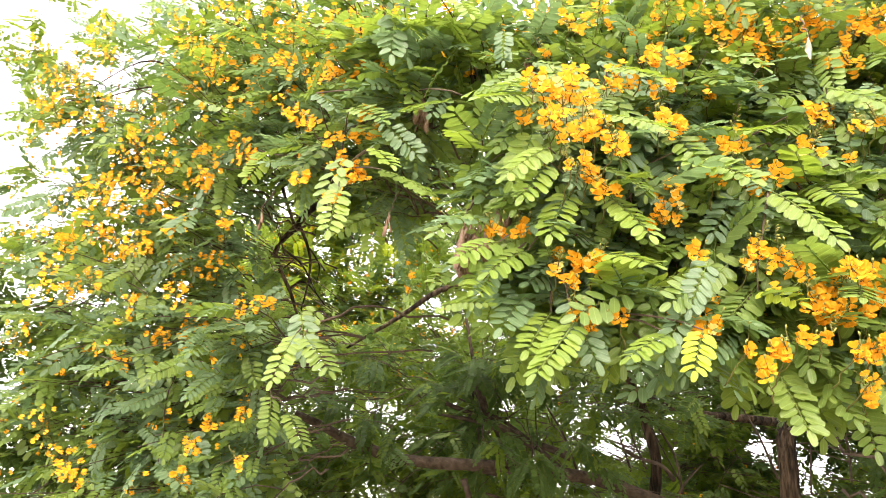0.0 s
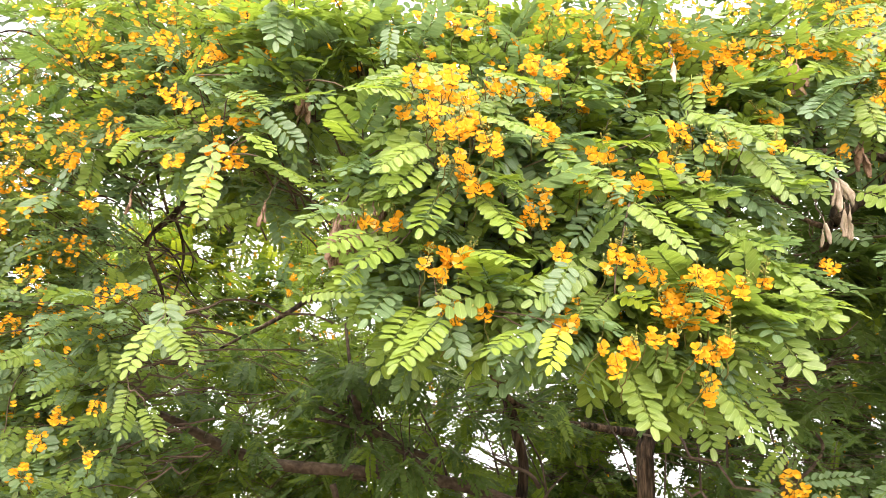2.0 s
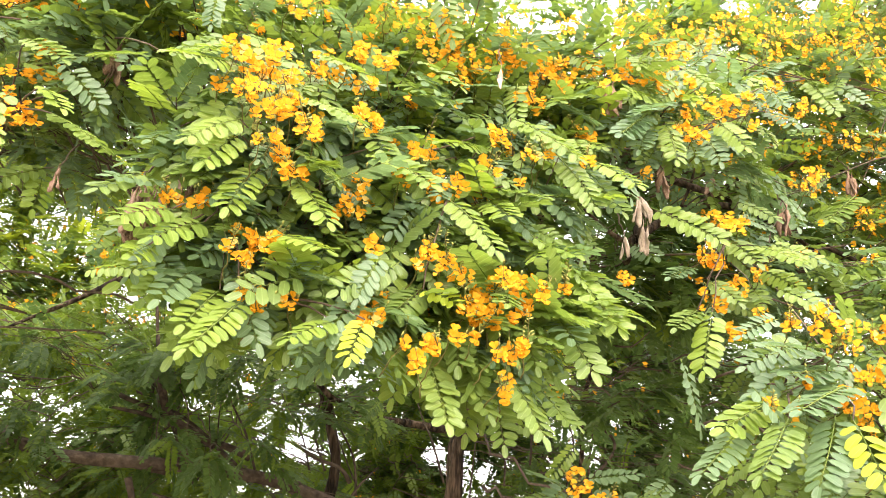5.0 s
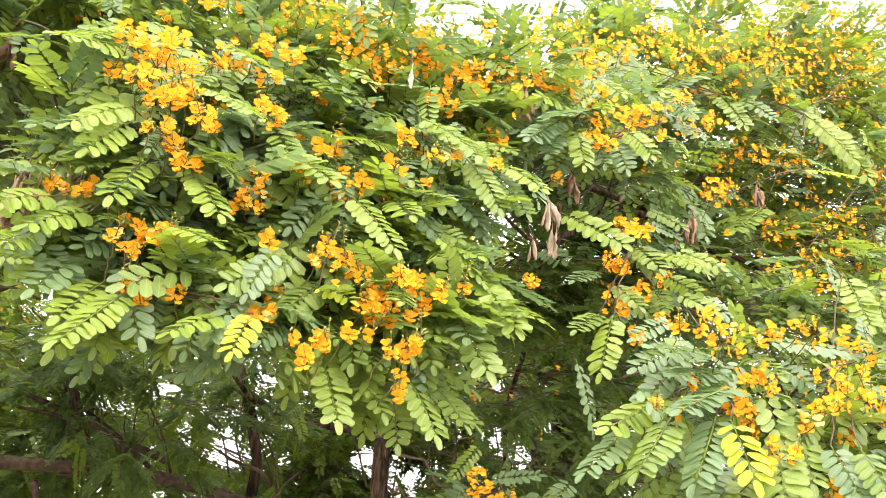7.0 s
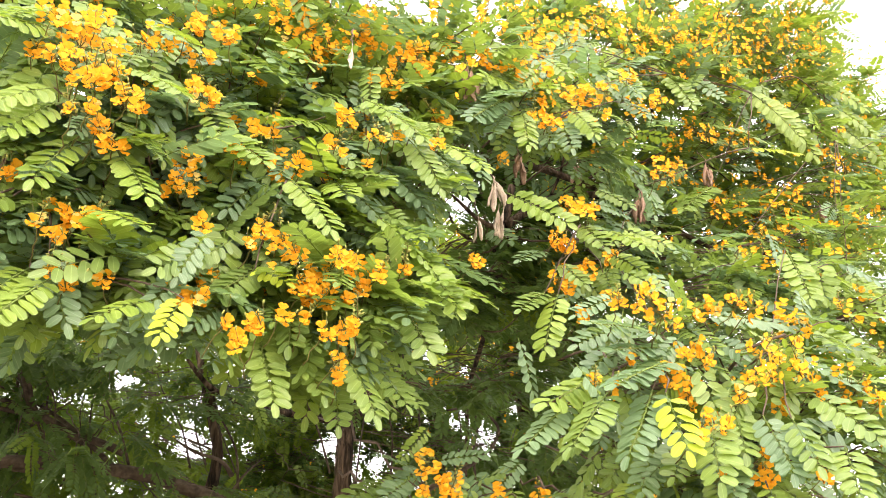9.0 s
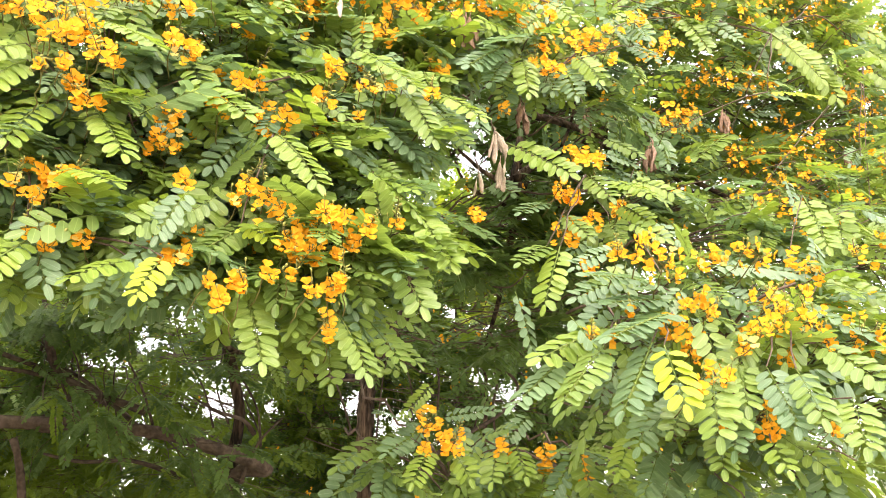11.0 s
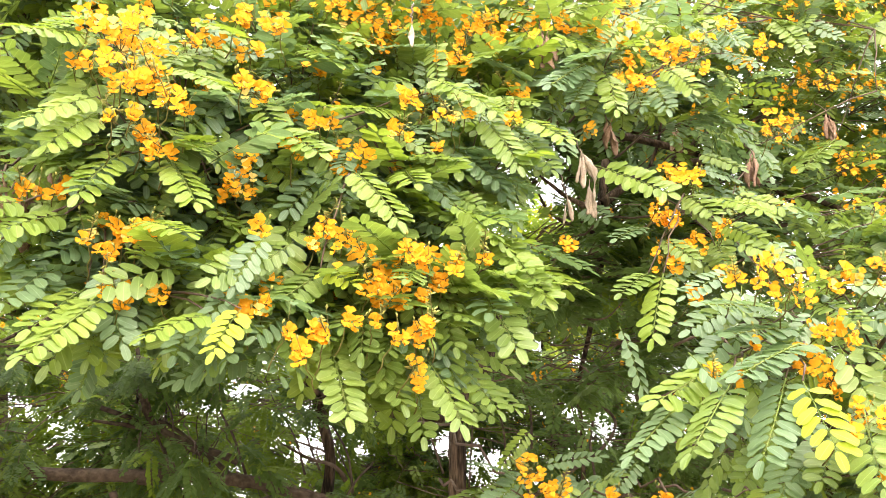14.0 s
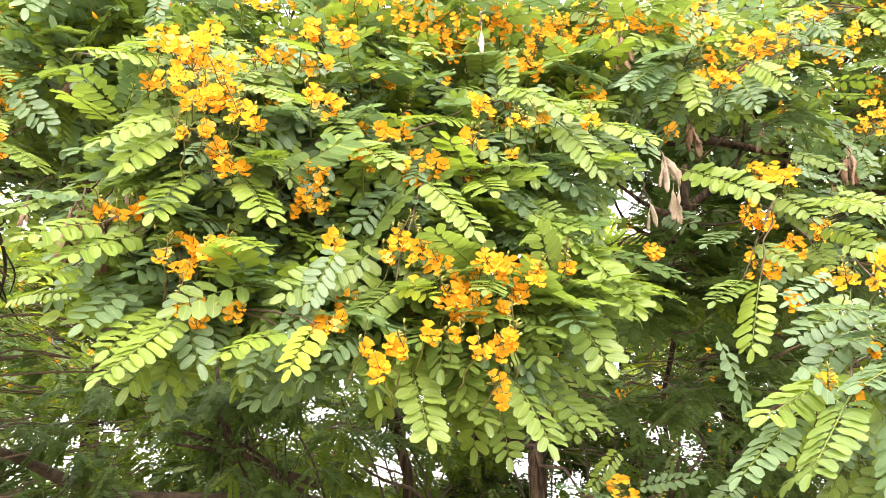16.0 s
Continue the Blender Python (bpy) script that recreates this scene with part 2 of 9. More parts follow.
def leaflet(b, base, along, up, length, width, inner, rng):
    """One oval blade with a blunt tip, folded a little along its midrib and arched."""
    fr = frame_of(along, up)
    fold, arch, bend = rng.uniform(0.06, 0.24), rng.uniform(0.02, 0.13), rng.uniform(-0.06, 0.06)
    if inner < 0:
        ring = [(0.10, 0.40), (0.88, 0.42), (0.92, -0.40), (0.06, -0.38)]
        vs = [fr @ Vector((length * s, width * w, length * (0.1 * abs(w) - arch * s * s))) + base for s, w in ring]
        b.add(vs, [[3, 2, 1, 0]], 0, [(s, 0.5 + w) for s, w in ring])
        return
    if inner == 0:
        ring = [(0, 0), (0.2, 0.44), (0.8, 0.48), (1.0, 0.0), (0.8, -0.48), (0.2, -0.44)]
        vs = [fr @ Vector((length * s, width * w, length * (0.1 * abs(w) - arch * s * s))) + base for s, w in ring]
        b.add(vs, [[0, 5, 4, 3, 2, 1]], 0, [(s, 0.5 + w) for s, w in ring])
        return
    vs, uv = [base], [(0, 0.5)]
    for i in range(1, inner + 1):
        s = 0.5 - 0.5 * math.cos(math.pi * (i / (inner + 1)) ** (1.0 if inner > 2 else 0.95))
        w = 0.5 * (1 - abs(2 * s - 1.04) ** 2.2 / 1.1) ** 0.52
        for side in (0, 1, -1):
            wave = 0.03 * math.sin(i * 2.1 + side) * abs(side)
            vs.append(fr @ Vector((length * s, width * w * side + bend * length * s * s, length * (fold * w * abs(side) * 0.9 - arch * s * s + wave))) + base)
            uv.append((s, 0.5 + w * side))
    vs.append(fr @ Vector((length * 0.985, bend * length, -length * arch)) + base)
    uv.append((1, 0.5))
    tip, faces = len(vs) - 1, []
    for off, turn in ((2, 1), (3, -1)):
        strip = [[0, 1, off]]
        for i in range(inner - 1):
            a = 1 + 3 * i
            strip.append([a, a + 3, a + 2 + off, a - 1 + off])
        a = 1 + 3 * (inner - 1)
        strip.append([a, tip, a - 1 + off])
        faces += [f if turn > 0 else f[::-1] for f in strip]
    b.add(vs, faces, 0, uv)


def compound_leaf(pairs, inner, rng, length=1.0):
    """A pinnate leaf along +x, 1 long: stalk, pairs of leaflets not quite opposite, one at the tip."""
    b = Build()
    droop, sway = rng.uniform(0.05, 0.22), rng.uniform(-0.09, 0.09)
    tip = rng.uniform(0.80, 0.88)

    def at(s):
        return Vector((tip * s, sway * s * s, -droop * s ** 1.8))
    start = rng.uniform(0.07, 0.15)
    lean = rng.uniform(-0.3, 0.25)
    for i in range(pairs):
        for side in (1, -1):
            s = start + (1 - start) * (i + 0.1 + (0.28 if side > 0 else 0) + rng.uniform(-0.06, 0.06)) / pairs
            s = min(s, 0.99)
            p = at(s)
            u = i / max(1, pairs - 1)
            size = 0.192 * (0.78 + 0.42 * math.sin(math.pi * (0.2 + 0.62 * u))) * rng.uniform(0.88, 1.08) * 9.5 / (pairs + 2.2)
            ang = radians(rng.uniform(62, 82) - 20 * u)
            hang = rng.uniform(-0.14, 0.10) + lean * 0.5
            d = Vector((math.cos(ang), side * math.sin(ang), hang - droop * 0.6))
            up = Vector((rng.uniform(-0.16, 0.16), -side * hang + rng.uniform(-0.16, 0.16), 1))
            leaflet(b, p + d * 0.012, d, up, size, size * rng.uniform(0.49, 0.58), inner, rng)
            if inner > 5:
                tube(b, [p, p + d * 0.02], [0.006, 0.005], 3, 4)
            if rng.random() < 0.02:
                break
    e = at(1)
    b.end = e + (e - at(0.92)).normalized() * (0.175 * 9.5 / (pairs + 2.2))
    leaflet(b, e, e - at(0.92), (0, rng.uniform(-0.2, 0.2), 1), 0.18 * 9.5 / (pairs + 2.2), 0.085 * 9.5 / (pairs + 2.2), inner, rng)
    if inner <= 0:
        b.add([at(0) + Vector((0, -0.008, 0)), at(0) + Vector((0, 0.008, 0)), at(0.6), at(1), at(0.6) + Vector((0, -0.008, 0.0))], [[0, 1, 2, 4], [4, 2, 3]], 4)
        return b.arrays()
    n = {2: 2, 3: 4}.get(inner, 8)
    tube(b, [at(k / n) for k in range(n + 1)], [0.0065 * (1 - 0.55 * k / n) for k in range(n + 1)], 3 if inner < 5 else 5, 4)
    return b.arrays() + (b.end,) if inner == 6 else b.arrays()


leaf_rng = random.Random(11)
NEAR_LEAVES = [compound_leaf(p, 6, leaf_rng) for p in (4, 5, 6, 6, 7, 7, 8, 8, 9, 9, 10, 11, 12)]
LEAF_ENDS = [a[5] for a in NEAR_LEAVES]
NEAR_LEAVES = [a[:5] for a in NEAR_LEAVES]
NEAR_PAIRS = (4, 5, 6, 6, 7, 7, 8, 8, 9, 9, 10, 11, 12)
MID_LEAVES = [compound_leaf(p, 2, leaf_rng) for p in (5, 5, 6, 6, 7, 7, 8, 9)]
CORE_LEAVES = [compound_leaf(p, 3, leaf_rng) for p in (5, 6, 6, 7, 7, 8, 8, 9)]
TINY_LEAVES = [compound_leaf(p, -1, leaf_rng) for p in (8, 9, 10, 10, 11)]
BACK_LEAVES = [compound_leaf(p, 0, leaf_rng) for p in (9, 10, 11, 11, 12)]
FAR_LEAVES = [compound_leaf(p, 0, leaf_rng) for p in (5, 6, 6, 7, 8)]


def petal(b, base, along, up, length, width, rng, ripple, mat=0, n=7):
    """A crinkled, cupped petal: a fan of two rings round its claw."""
    fr = frame_of(along, up)
    vs = [base]
    for ring, rr in ((0, 0.55), (1, 1.0)):
        for i in range(n):
            a = -1.0 + 2.0 * i / (n - 1)
            x = length * rr * (0.35 + 0.65 * math.cos(a * 1.15)) * (1.0 if i != n // 2 or ring == 0 else 0.88)
            y = width * 0.5 * rr * math.sin(a * 1.35)
            z = length * (0.22 * rr * rr * abs(a) - 0.10 * rr * rr + ripple * rng.uniform(-1, 1) * rr)
            vs.append(fr @ Vector((x, y, z)) + base)
    faces = [[0, 1 + i, 2 + i] for i in range(n - 1)] + [[1 + i, 1 + n + i, 2 + n + i, 2 + i] for i in range(n - 1)]
    b.add(vs, faces, mat)


def flower_arrays(rng, openness=1.0):
    """A pea-like flower, about 1 across, facing +x: a round notched standard, two broad wings, a small keel, a calyx."""
    b = Build()
    o = Vector((0, 0, 0))
    lean = 0.30 * openness
    petal(b, o, (lean, rng.uniform(-0.12, 0.12), 1), (1, 0, -lean), 0.74, 1.05, rng, 0.17, 0, 9)
    for side in (1, -1):
        petal(b, o, (0.62, side * 0.62 * openness, -0.55 + rng.uniform(-0.2, 0.15)), (0.6, -side * 0.3, 0.6), 0.54, 0.58, rng, 0.17, 0, 8)
    petal(b, o, (1, 0, -0.7), (0.6, 0, 0.7), 0.30, 0.2, rng, 0.03)
    tube(b, [Vector((-0.22, 0, -0.08)), Vector((-0.1, 0, -0.03)), Vector((0.04, 0, 0))], [0.05, 0.11, 0.09], 5, 1)
    tube(b, [Vector((-0.6, 0, -0.2)), Vector((-0.4, 0, -0.14)), Vector((-0.2, 0, -0.07))], [0.014, 0.014, 0.02], 3, 1)
    return b.arrays()


def small_flower(rng):
    """The same flower, plainer, for where it is far off or one of a mass."""
    b, o = Build(), Vector((0, 0, 0))
    petal(b, o, (0.3, rng.uniform(-0.15, 0.15), 1), (1, 0, -0.3), 0.66, 1.0, rng, 0.17, 0, 4)
    for side in (1, -1):
        petal(b, o, (0.62, side * 0.55, -0.45 + rng.uniform(-0.3, 0.25)), (0.6, -side * 0.3, 0.6), 0.60, 0.74, rng, 0.17, 0, 4)
    tube(b, [Vector((-0.25, 0, -0.08)), Vector((0.03, 0, 0))], [0.05, 0.10], 3, 1)
    return b.arrays()


def tiny_flower(rng):
    """The flower of the trees behind: three cupped petals."""
    b, o = Build(), Vector((0, 0, 0))
    petal(b, o, (0.3, rng.uniform(-0.15, 0.15), 1), (1, 0, -0.3), 0.74, 1.05, rng, 0.13, 0, 3)
    for side in (1, -1):
        petal(b, o, (0.62, side * 0.62, -0.55 + rng.uniform(-0.2, 0.15)), (0.6, -side * 0.3, 0.6), 0.52, 0.50, rng, 0.12, 0, 3)
    return b.arrays()


flower_rng = random.Random(5)
TINY_FLOWERS = [tiny_flower(flower_rng) for _ in range(4)]
SMALL_FLOWERS = [small_flower(flower_rng) for _ in range(6)]
FLOWERS = [flower_arrays(flower_rng, o) for o in (1.0, 0.8, 1.1, 0.6, 0.9, 1.2, 0.7)]
flower_meshes = [mesh_of("flower", f, [PETAL, BUD]) for f in FLOWERS]
pale_meshes = [mesh_of("flower", f, [PETAL_PALE, BUD]) for f in FLOWERS[:2]]


def near_leaf_meshes():
    made = {}
    for k, arrays in enumerate(NEAR_LEAVES):
        for tone in range(4):
            v, l, s, uv, mi = arrays
            made[k, tone] = mesh_of("leaf", (v, l, s, uv, np.where(mi == 4, 4, tone)), LEAF_MATS)
    return made


leaf_meshes = near_leaf_meshes()


def part(name, me, parent, label="", kind=""):
    ob = new(name, me)
    ob.parent = parent
    return tagged(ob, label, kind=kind)


def part_of(name, b, mats, parent, label="", kind=""):
    return part(name, mesh_of(name, b.arrays(), mats), parent, label, kind)


# ---- ground ----
gb = Build()
N = 60
coords = [math.copysign(abs(u) ** 3 * 900 + abs(u) * 12, u) for u in np.linspace(-1, 1, N)]
gb.add([(x, y + 4, 0.05 * noise.noise(Vector((x * 0.6, y * 0.6, 0))) + 0.02 * noise.noise(Vector((x * 3, y * 3, 4)))) for y in coords for x in coords],
       [[j * N + i, j * N + i + 1, (j + 1) * N + i + 1, (j + 1) * N + i] for j in range(N - 1) for i in range(N - 1)])
ground = new("ground", mesh_of("ground", gb.arrays(), [SOIL]))
tagged(ground, "earth under the trees, out of view, toned to bounce light upward", "ground", kind="structure")

# ---- the flowering tree ----
tree = tagged(new("flowering_tree"), "flowering tree with orange-yellow blossoms and feathery green leaves", "tree")
TREE_AT = Vector((2.18, 5.6, 0.0))
tree.matrix_world = Matrix.Identity(4)
CROWN = Vector((0.9, 4.6, 2.2))        # heart of the crown, from which twigs grow outwards
rng = random.Random(21)


def limb(name, pts, parent, mat=BARK, label="", sides=10, steps=5, wob=0.25, ridge=0.0):
    path = smooth_path([Vector(p) for p in pts], steps)
    b = Build()
    tube(b, [p.xyz for p in path], [max(0.002, p.w) for p in path], sides, 0, wob, ridge)
    return part_of(name, b, [mat], parent, label)


def twig_between(b, a, c, r0, r1, sag=0.0, sides=4, crook=0.012, n=5):
    a, c = Vector(a), Vector(c)
    pts = []
    for k in range(n + 1):
        u = k / n
        p = a.lerp(c, u) + Vector((0, 0, sag * 4 * u * (1 - u)))
        if 0 < k < n:
            p += Vector((rng.uniform(-crook, crook), rng.uniform(-crook, crook), rng.uniform(-crook, crook)))
        pts.append(p)
    tube(b, pts, [r0 + (r1 - r0) * k / n for k in range(n + 1)], sides, 0)


# gaps cut in the foliage along sight lines from GAP_EYE to fit the camera's view: where each crosses the plane GAP_Y
# (x, z), its half width and half height there, and the depths between which it is clear
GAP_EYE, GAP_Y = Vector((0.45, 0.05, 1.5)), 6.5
VIEW_GAPS = (
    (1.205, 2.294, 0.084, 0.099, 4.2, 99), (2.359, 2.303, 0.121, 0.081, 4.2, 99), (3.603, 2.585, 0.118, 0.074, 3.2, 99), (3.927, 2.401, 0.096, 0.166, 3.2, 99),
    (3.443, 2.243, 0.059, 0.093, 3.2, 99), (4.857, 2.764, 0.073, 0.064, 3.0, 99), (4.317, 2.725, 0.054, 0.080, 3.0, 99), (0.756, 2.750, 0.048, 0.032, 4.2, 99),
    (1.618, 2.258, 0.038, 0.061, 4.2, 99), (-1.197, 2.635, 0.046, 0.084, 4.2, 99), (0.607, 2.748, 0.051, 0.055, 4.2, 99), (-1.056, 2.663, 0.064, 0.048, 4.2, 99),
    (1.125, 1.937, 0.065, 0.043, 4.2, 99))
VIEW_GAPS += (
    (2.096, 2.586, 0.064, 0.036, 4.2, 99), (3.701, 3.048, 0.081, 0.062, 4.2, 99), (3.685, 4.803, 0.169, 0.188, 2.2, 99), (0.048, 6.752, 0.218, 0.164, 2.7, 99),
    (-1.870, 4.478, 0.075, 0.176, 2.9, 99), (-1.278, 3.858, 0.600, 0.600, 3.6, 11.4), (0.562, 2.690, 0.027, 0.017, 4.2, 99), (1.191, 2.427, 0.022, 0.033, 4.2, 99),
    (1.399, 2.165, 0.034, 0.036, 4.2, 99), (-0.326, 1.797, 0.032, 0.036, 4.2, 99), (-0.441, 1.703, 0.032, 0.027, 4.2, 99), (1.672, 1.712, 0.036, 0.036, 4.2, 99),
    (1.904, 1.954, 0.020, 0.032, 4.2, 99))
VIEW_GAPS += (
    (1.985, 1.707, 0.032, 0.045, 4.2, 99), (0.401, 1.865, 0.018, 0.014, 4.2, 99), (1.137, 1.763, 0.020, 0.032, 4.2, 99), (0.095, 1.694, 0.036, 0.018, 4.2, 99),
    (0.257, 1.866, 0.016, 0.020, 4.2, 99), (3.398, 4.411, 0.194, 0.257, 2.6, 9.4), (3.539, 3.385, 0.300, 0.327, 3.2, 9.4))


def in_view_gap(p, size):
    """Whether a leaf of that size at p would close one of the gaps seen from GAP_EYE."""
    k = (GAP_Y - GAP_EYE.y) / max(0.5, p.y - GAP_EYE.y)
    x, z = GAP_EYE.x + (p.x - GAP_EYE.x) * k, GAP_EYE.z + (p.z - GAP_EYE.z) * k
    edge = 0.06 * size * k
    return any(near < p.y < far and ((x - gx) / (w + edge)) ** 2 + ((z - gz) / (h + edge)) ** 2 < 1 for gx, gz, w, h, near, far in VIEW_GAPS)


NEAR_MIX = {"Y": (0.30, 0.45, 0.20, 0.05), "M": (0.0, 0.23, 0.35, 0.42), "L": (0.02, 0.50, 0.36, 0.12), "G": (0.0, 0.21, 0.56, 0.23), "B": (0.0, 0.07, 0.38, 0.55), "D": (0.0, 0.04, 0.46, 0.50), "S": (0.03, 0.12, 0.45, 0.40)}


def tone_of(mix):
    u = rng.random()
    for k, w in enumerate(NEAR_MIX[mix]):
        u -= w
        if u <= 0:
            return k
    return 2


def fitting(size):
    """A leaf shape whose leaflets come out about 4 cm long at that size."""
    want = min(12, max(4, round(size / 0.0255 + rng.uniform(-0.8, 0.8))))
    return rng.choice([i for i, p in enumerate(NEAR_PAIRS) if p == want])


def reaching(k, d, up, base):
    """The pose in which leaf shape k, drooping as it does, reaches from base along d to its end."""
    v = LEAF_ENDS[k]
    turn = frame_of(d, up) @ v.rotation_difference(Vector((1, 0, 0))).to_matrix()
    return Matrix.Translation(base) @ (turn * (d.length / v.length)).to_4x4()


def spray(hub, leaves, companions=1.0, fill=6, root=CROWN + Vector((0, 0, 0.6))):
    """A leafy shoot: twigs from its hub to each leaf; a leaf is its base, its tip and its tone."""
    hub = Vector(hub)
    b = Build()
    inner = hub + (root - hub).normalized() * 0.9
    twig_between(b, inner, hub, 0.005, 0.004, 0.05, 6, 0.025, 8)
    bases = []
    for x, y, z, tx, ty, tz, tone in leaves:
        base, tip = Vector((x, y, z)), Vector((tx, ty, tz))
        bases.append((base, tip, tone))
        start = min([hub] + [q for q, _, _ in bases[:-1] if (q - hub).length < (base - hub).length * 0.75], key=lambda q: (q - base).length)
        twig_between(b, start, base, 0.003, 0.0016, 0.01, 5, 0.006)
    shoot = part_of("shoot", b, [TWIG], tree)
    inner_leaves = []
    for base, tip, tone in bases:
        d = tip - base
        size = d.length / 0.97
        view = Vector((0.5 - base.x, -base.y, 1.5 - base.z)).normalized()
        up = Vector((rng.uniform(-0.25, 0.25), 0, 0.75)) + view * rng.uniform(0.45, 0.85)
        k = fitting(size)
        ob = part("leaf", leaf_meshes[k, tone], shoot)
        ob.matrix_basis = reaching(k, d, up, base)
        if tone and rng.random() < companions:
            # an older leaf a little further in on the same shoot
            size = rng.uniform(0.15, 0.21)
            way = (d.normalized() + Vector((rng.gauss(0, 0.55), rng.uniform(0.1, 0.3), rng.gauss(0.0, 0.4)))).normalized()
            mid = base.lerp(tip, rng.uniform(0.1, 0.5)) + Vector((rng.gauss(0, 0.03), rng.uniform(0.13, 0.20), rng.gauss(0.03, 0.03)))
            ob = part("leaf", leaf_meshes[fitting(size), rng.choice((1, 2, 2, 3, 3, 3))], shoot)
            ob.matrix_basis = placed(way, up + Vector((rng.gauss(0, 0.2), 0, rng.gauss(0, 0.2))), mid - way * size * 0.5, size)
        for _ in range(fill):
            size = rng.uniform(0.14, 0.20)
            way = (d.normalized() + Vector((rng.gauss(0, 0.6), rng.uniform(0.0, 0.3), rng.gauss(0.05, 0.4)))).normalized()
            mid = base.lerp(tip, rng.uniform(-0.4, 0.5)) + Vector((rng.gauss(0, 0.06), rng.uniform(0.03, 0.15), rng.gauss(0.06, 0.045)))
            face = Vector((rng.gauss(0, 0.3), -0.8, rng.uniform(0.4, 1.0)))
            inner_leaves.append((rng.choice(CORE_LEAVES), placed(way, face, mid - way * size * 0.5, size), rng.choice((1, 2, 2, 3, 3))))
    if inner_leaves:
        part("foliage", mesh_of("foliage", joined(inner_leaves), LEAF_MATS), shoot, kind="stuff")
    return shoot


def blossom_places(clusters, more):
    """Single flowers of clusters (x, y, z, radius, number), each with its way out."""
    for x, y, z, r, n in clusters:
        c = Vector((x, y, z))
        lead = Vector((rng.uniform(-0.4, 0.4), -0.9, rng.uniform(-0.5, 0.1))).normalized()
        for i in range(min(15, int(n * more + 0.5))):
            q = Vector((rng.uniform(-1, 1), rng.uniform(-0.6, 0.6), rng.uniform(-1, 1)))
            if q.length > 1:
                q.normalize()
            way = (lead + Vector((rng.uniform(-0.8, 0.8), rng.uniform(-0.7, 0.1), rng.uniform(-0.5, 0.5)))).normalized()
            yield c, c + q * r * 1.3, way, rng.uniform(0.0185, 0.0245)


def raceme(b, c, first=0):
    """An upright flower spike still in bud: a crooked stalk set with small calyces that grow smaller to its tip."""
    lean = Vector((rng.gauss(0, 0.5), rng.gauss(-0.4, 0.3), 0.8)).normalized()
    length, p, pts = rng.uniform(0.045, 0.08), Vector(c), [Vector(c)]
    count = rng.randint(9, 14)
    for i in range(count):
        p = p + (lean + Vector((rng.gauss(0, 0.2), rng.gauss(0, 0.2), rng.gauss(0, 0.1)))) * (length / count)
        pts.append(p)
        side = Vector((rng.gauss(0, 1), rng.gauss(-0.3, 0.7), rng.gauss(0.3, 0.4))).normalized()
        size = 1.1 - 0.6 * i / count
        q = p + side * 0.0075 * size
        tube(b, [p, q + side * 0.003 * size, q + side * 0.008 * size], [0.0005, 0.0031 * size, 0.0008], 3, first + 1)
    tube(b, pts[::3] + [p], [0.0012] * len(pts[::3]) + [0.0006], 3, first)


def buds(b, c, n, spread, first=0):
    """Fine forked stalks that end in small pale-green buds and spent calyces."""
    for _ in range(n):
        q = c + Vector((rng.gauss(0, spread), rng.gauss(-0.01, spread * 0.6), rng.gauss(0.02, spread)))
        fork = c.lerp(q, 0.45) + Vector((rng.gauss(0, 0.004), 0, -0.006))
        tube(b, [c, fork, q], [0.0009, 0.0007, 0.0006], 3, first)
        tip = Vector((rng.gauss(0, 0.003), rng.gauss(-0.002, 0.002), 0.008))
        tube(b, [q - tip * 0.1, q + tip * 0.5, q + tip * 0.9], [0.0010, 0.0027, 0.0010], 4, first + 1)


def flower_spray(clusters, single=True):
    """Branching flower stems with buds, one to a cluster, and their flowers."""
    for cluster in clusters:
        b, spots = Build(), []
        c = Vector(cluster[:3])
        foot = c + Vector((rng.uniform(-0.03, 0.03), 0.08, -0.05))
        twig_between(b, foot, c, 0.0016, 0.0011, 0.0, 4, 0.005)
        buds(b, c, 2, 0.014)
        if rng.random() < (0.3 if single else 0.25):
            raceme(b, c)
        for _, p, way, size in blossom_places([cluster], 2.5 if single else 3.9):
            tube(b, [c, p - way * size * 0.7 + Vector((0, 0, -0.006))], [0.0008, 0.0006], 3, 0)
            spots.append(placed(way, (rng.uniform(-0.5, 0.5), rng.uniform(-0.2, 0.2), 1), p, size))
        stem = part_of("flower_stem", b, [BUD, CALYX], tree)
        if single:
            for m in spots:
                ob = part("flower", rng.choice(flower_meshes) if rng.random() > 0.04 else rng.choice(pale_meshes), stem)
                ob.matrix_basis = m
        else:
            part("blossom", mesh_of("blossom", joined([(rng.choice(SMALL_FLOWERS), m, None) for m in spots]), [PETAL, BUD]), stem, kind="stuff")


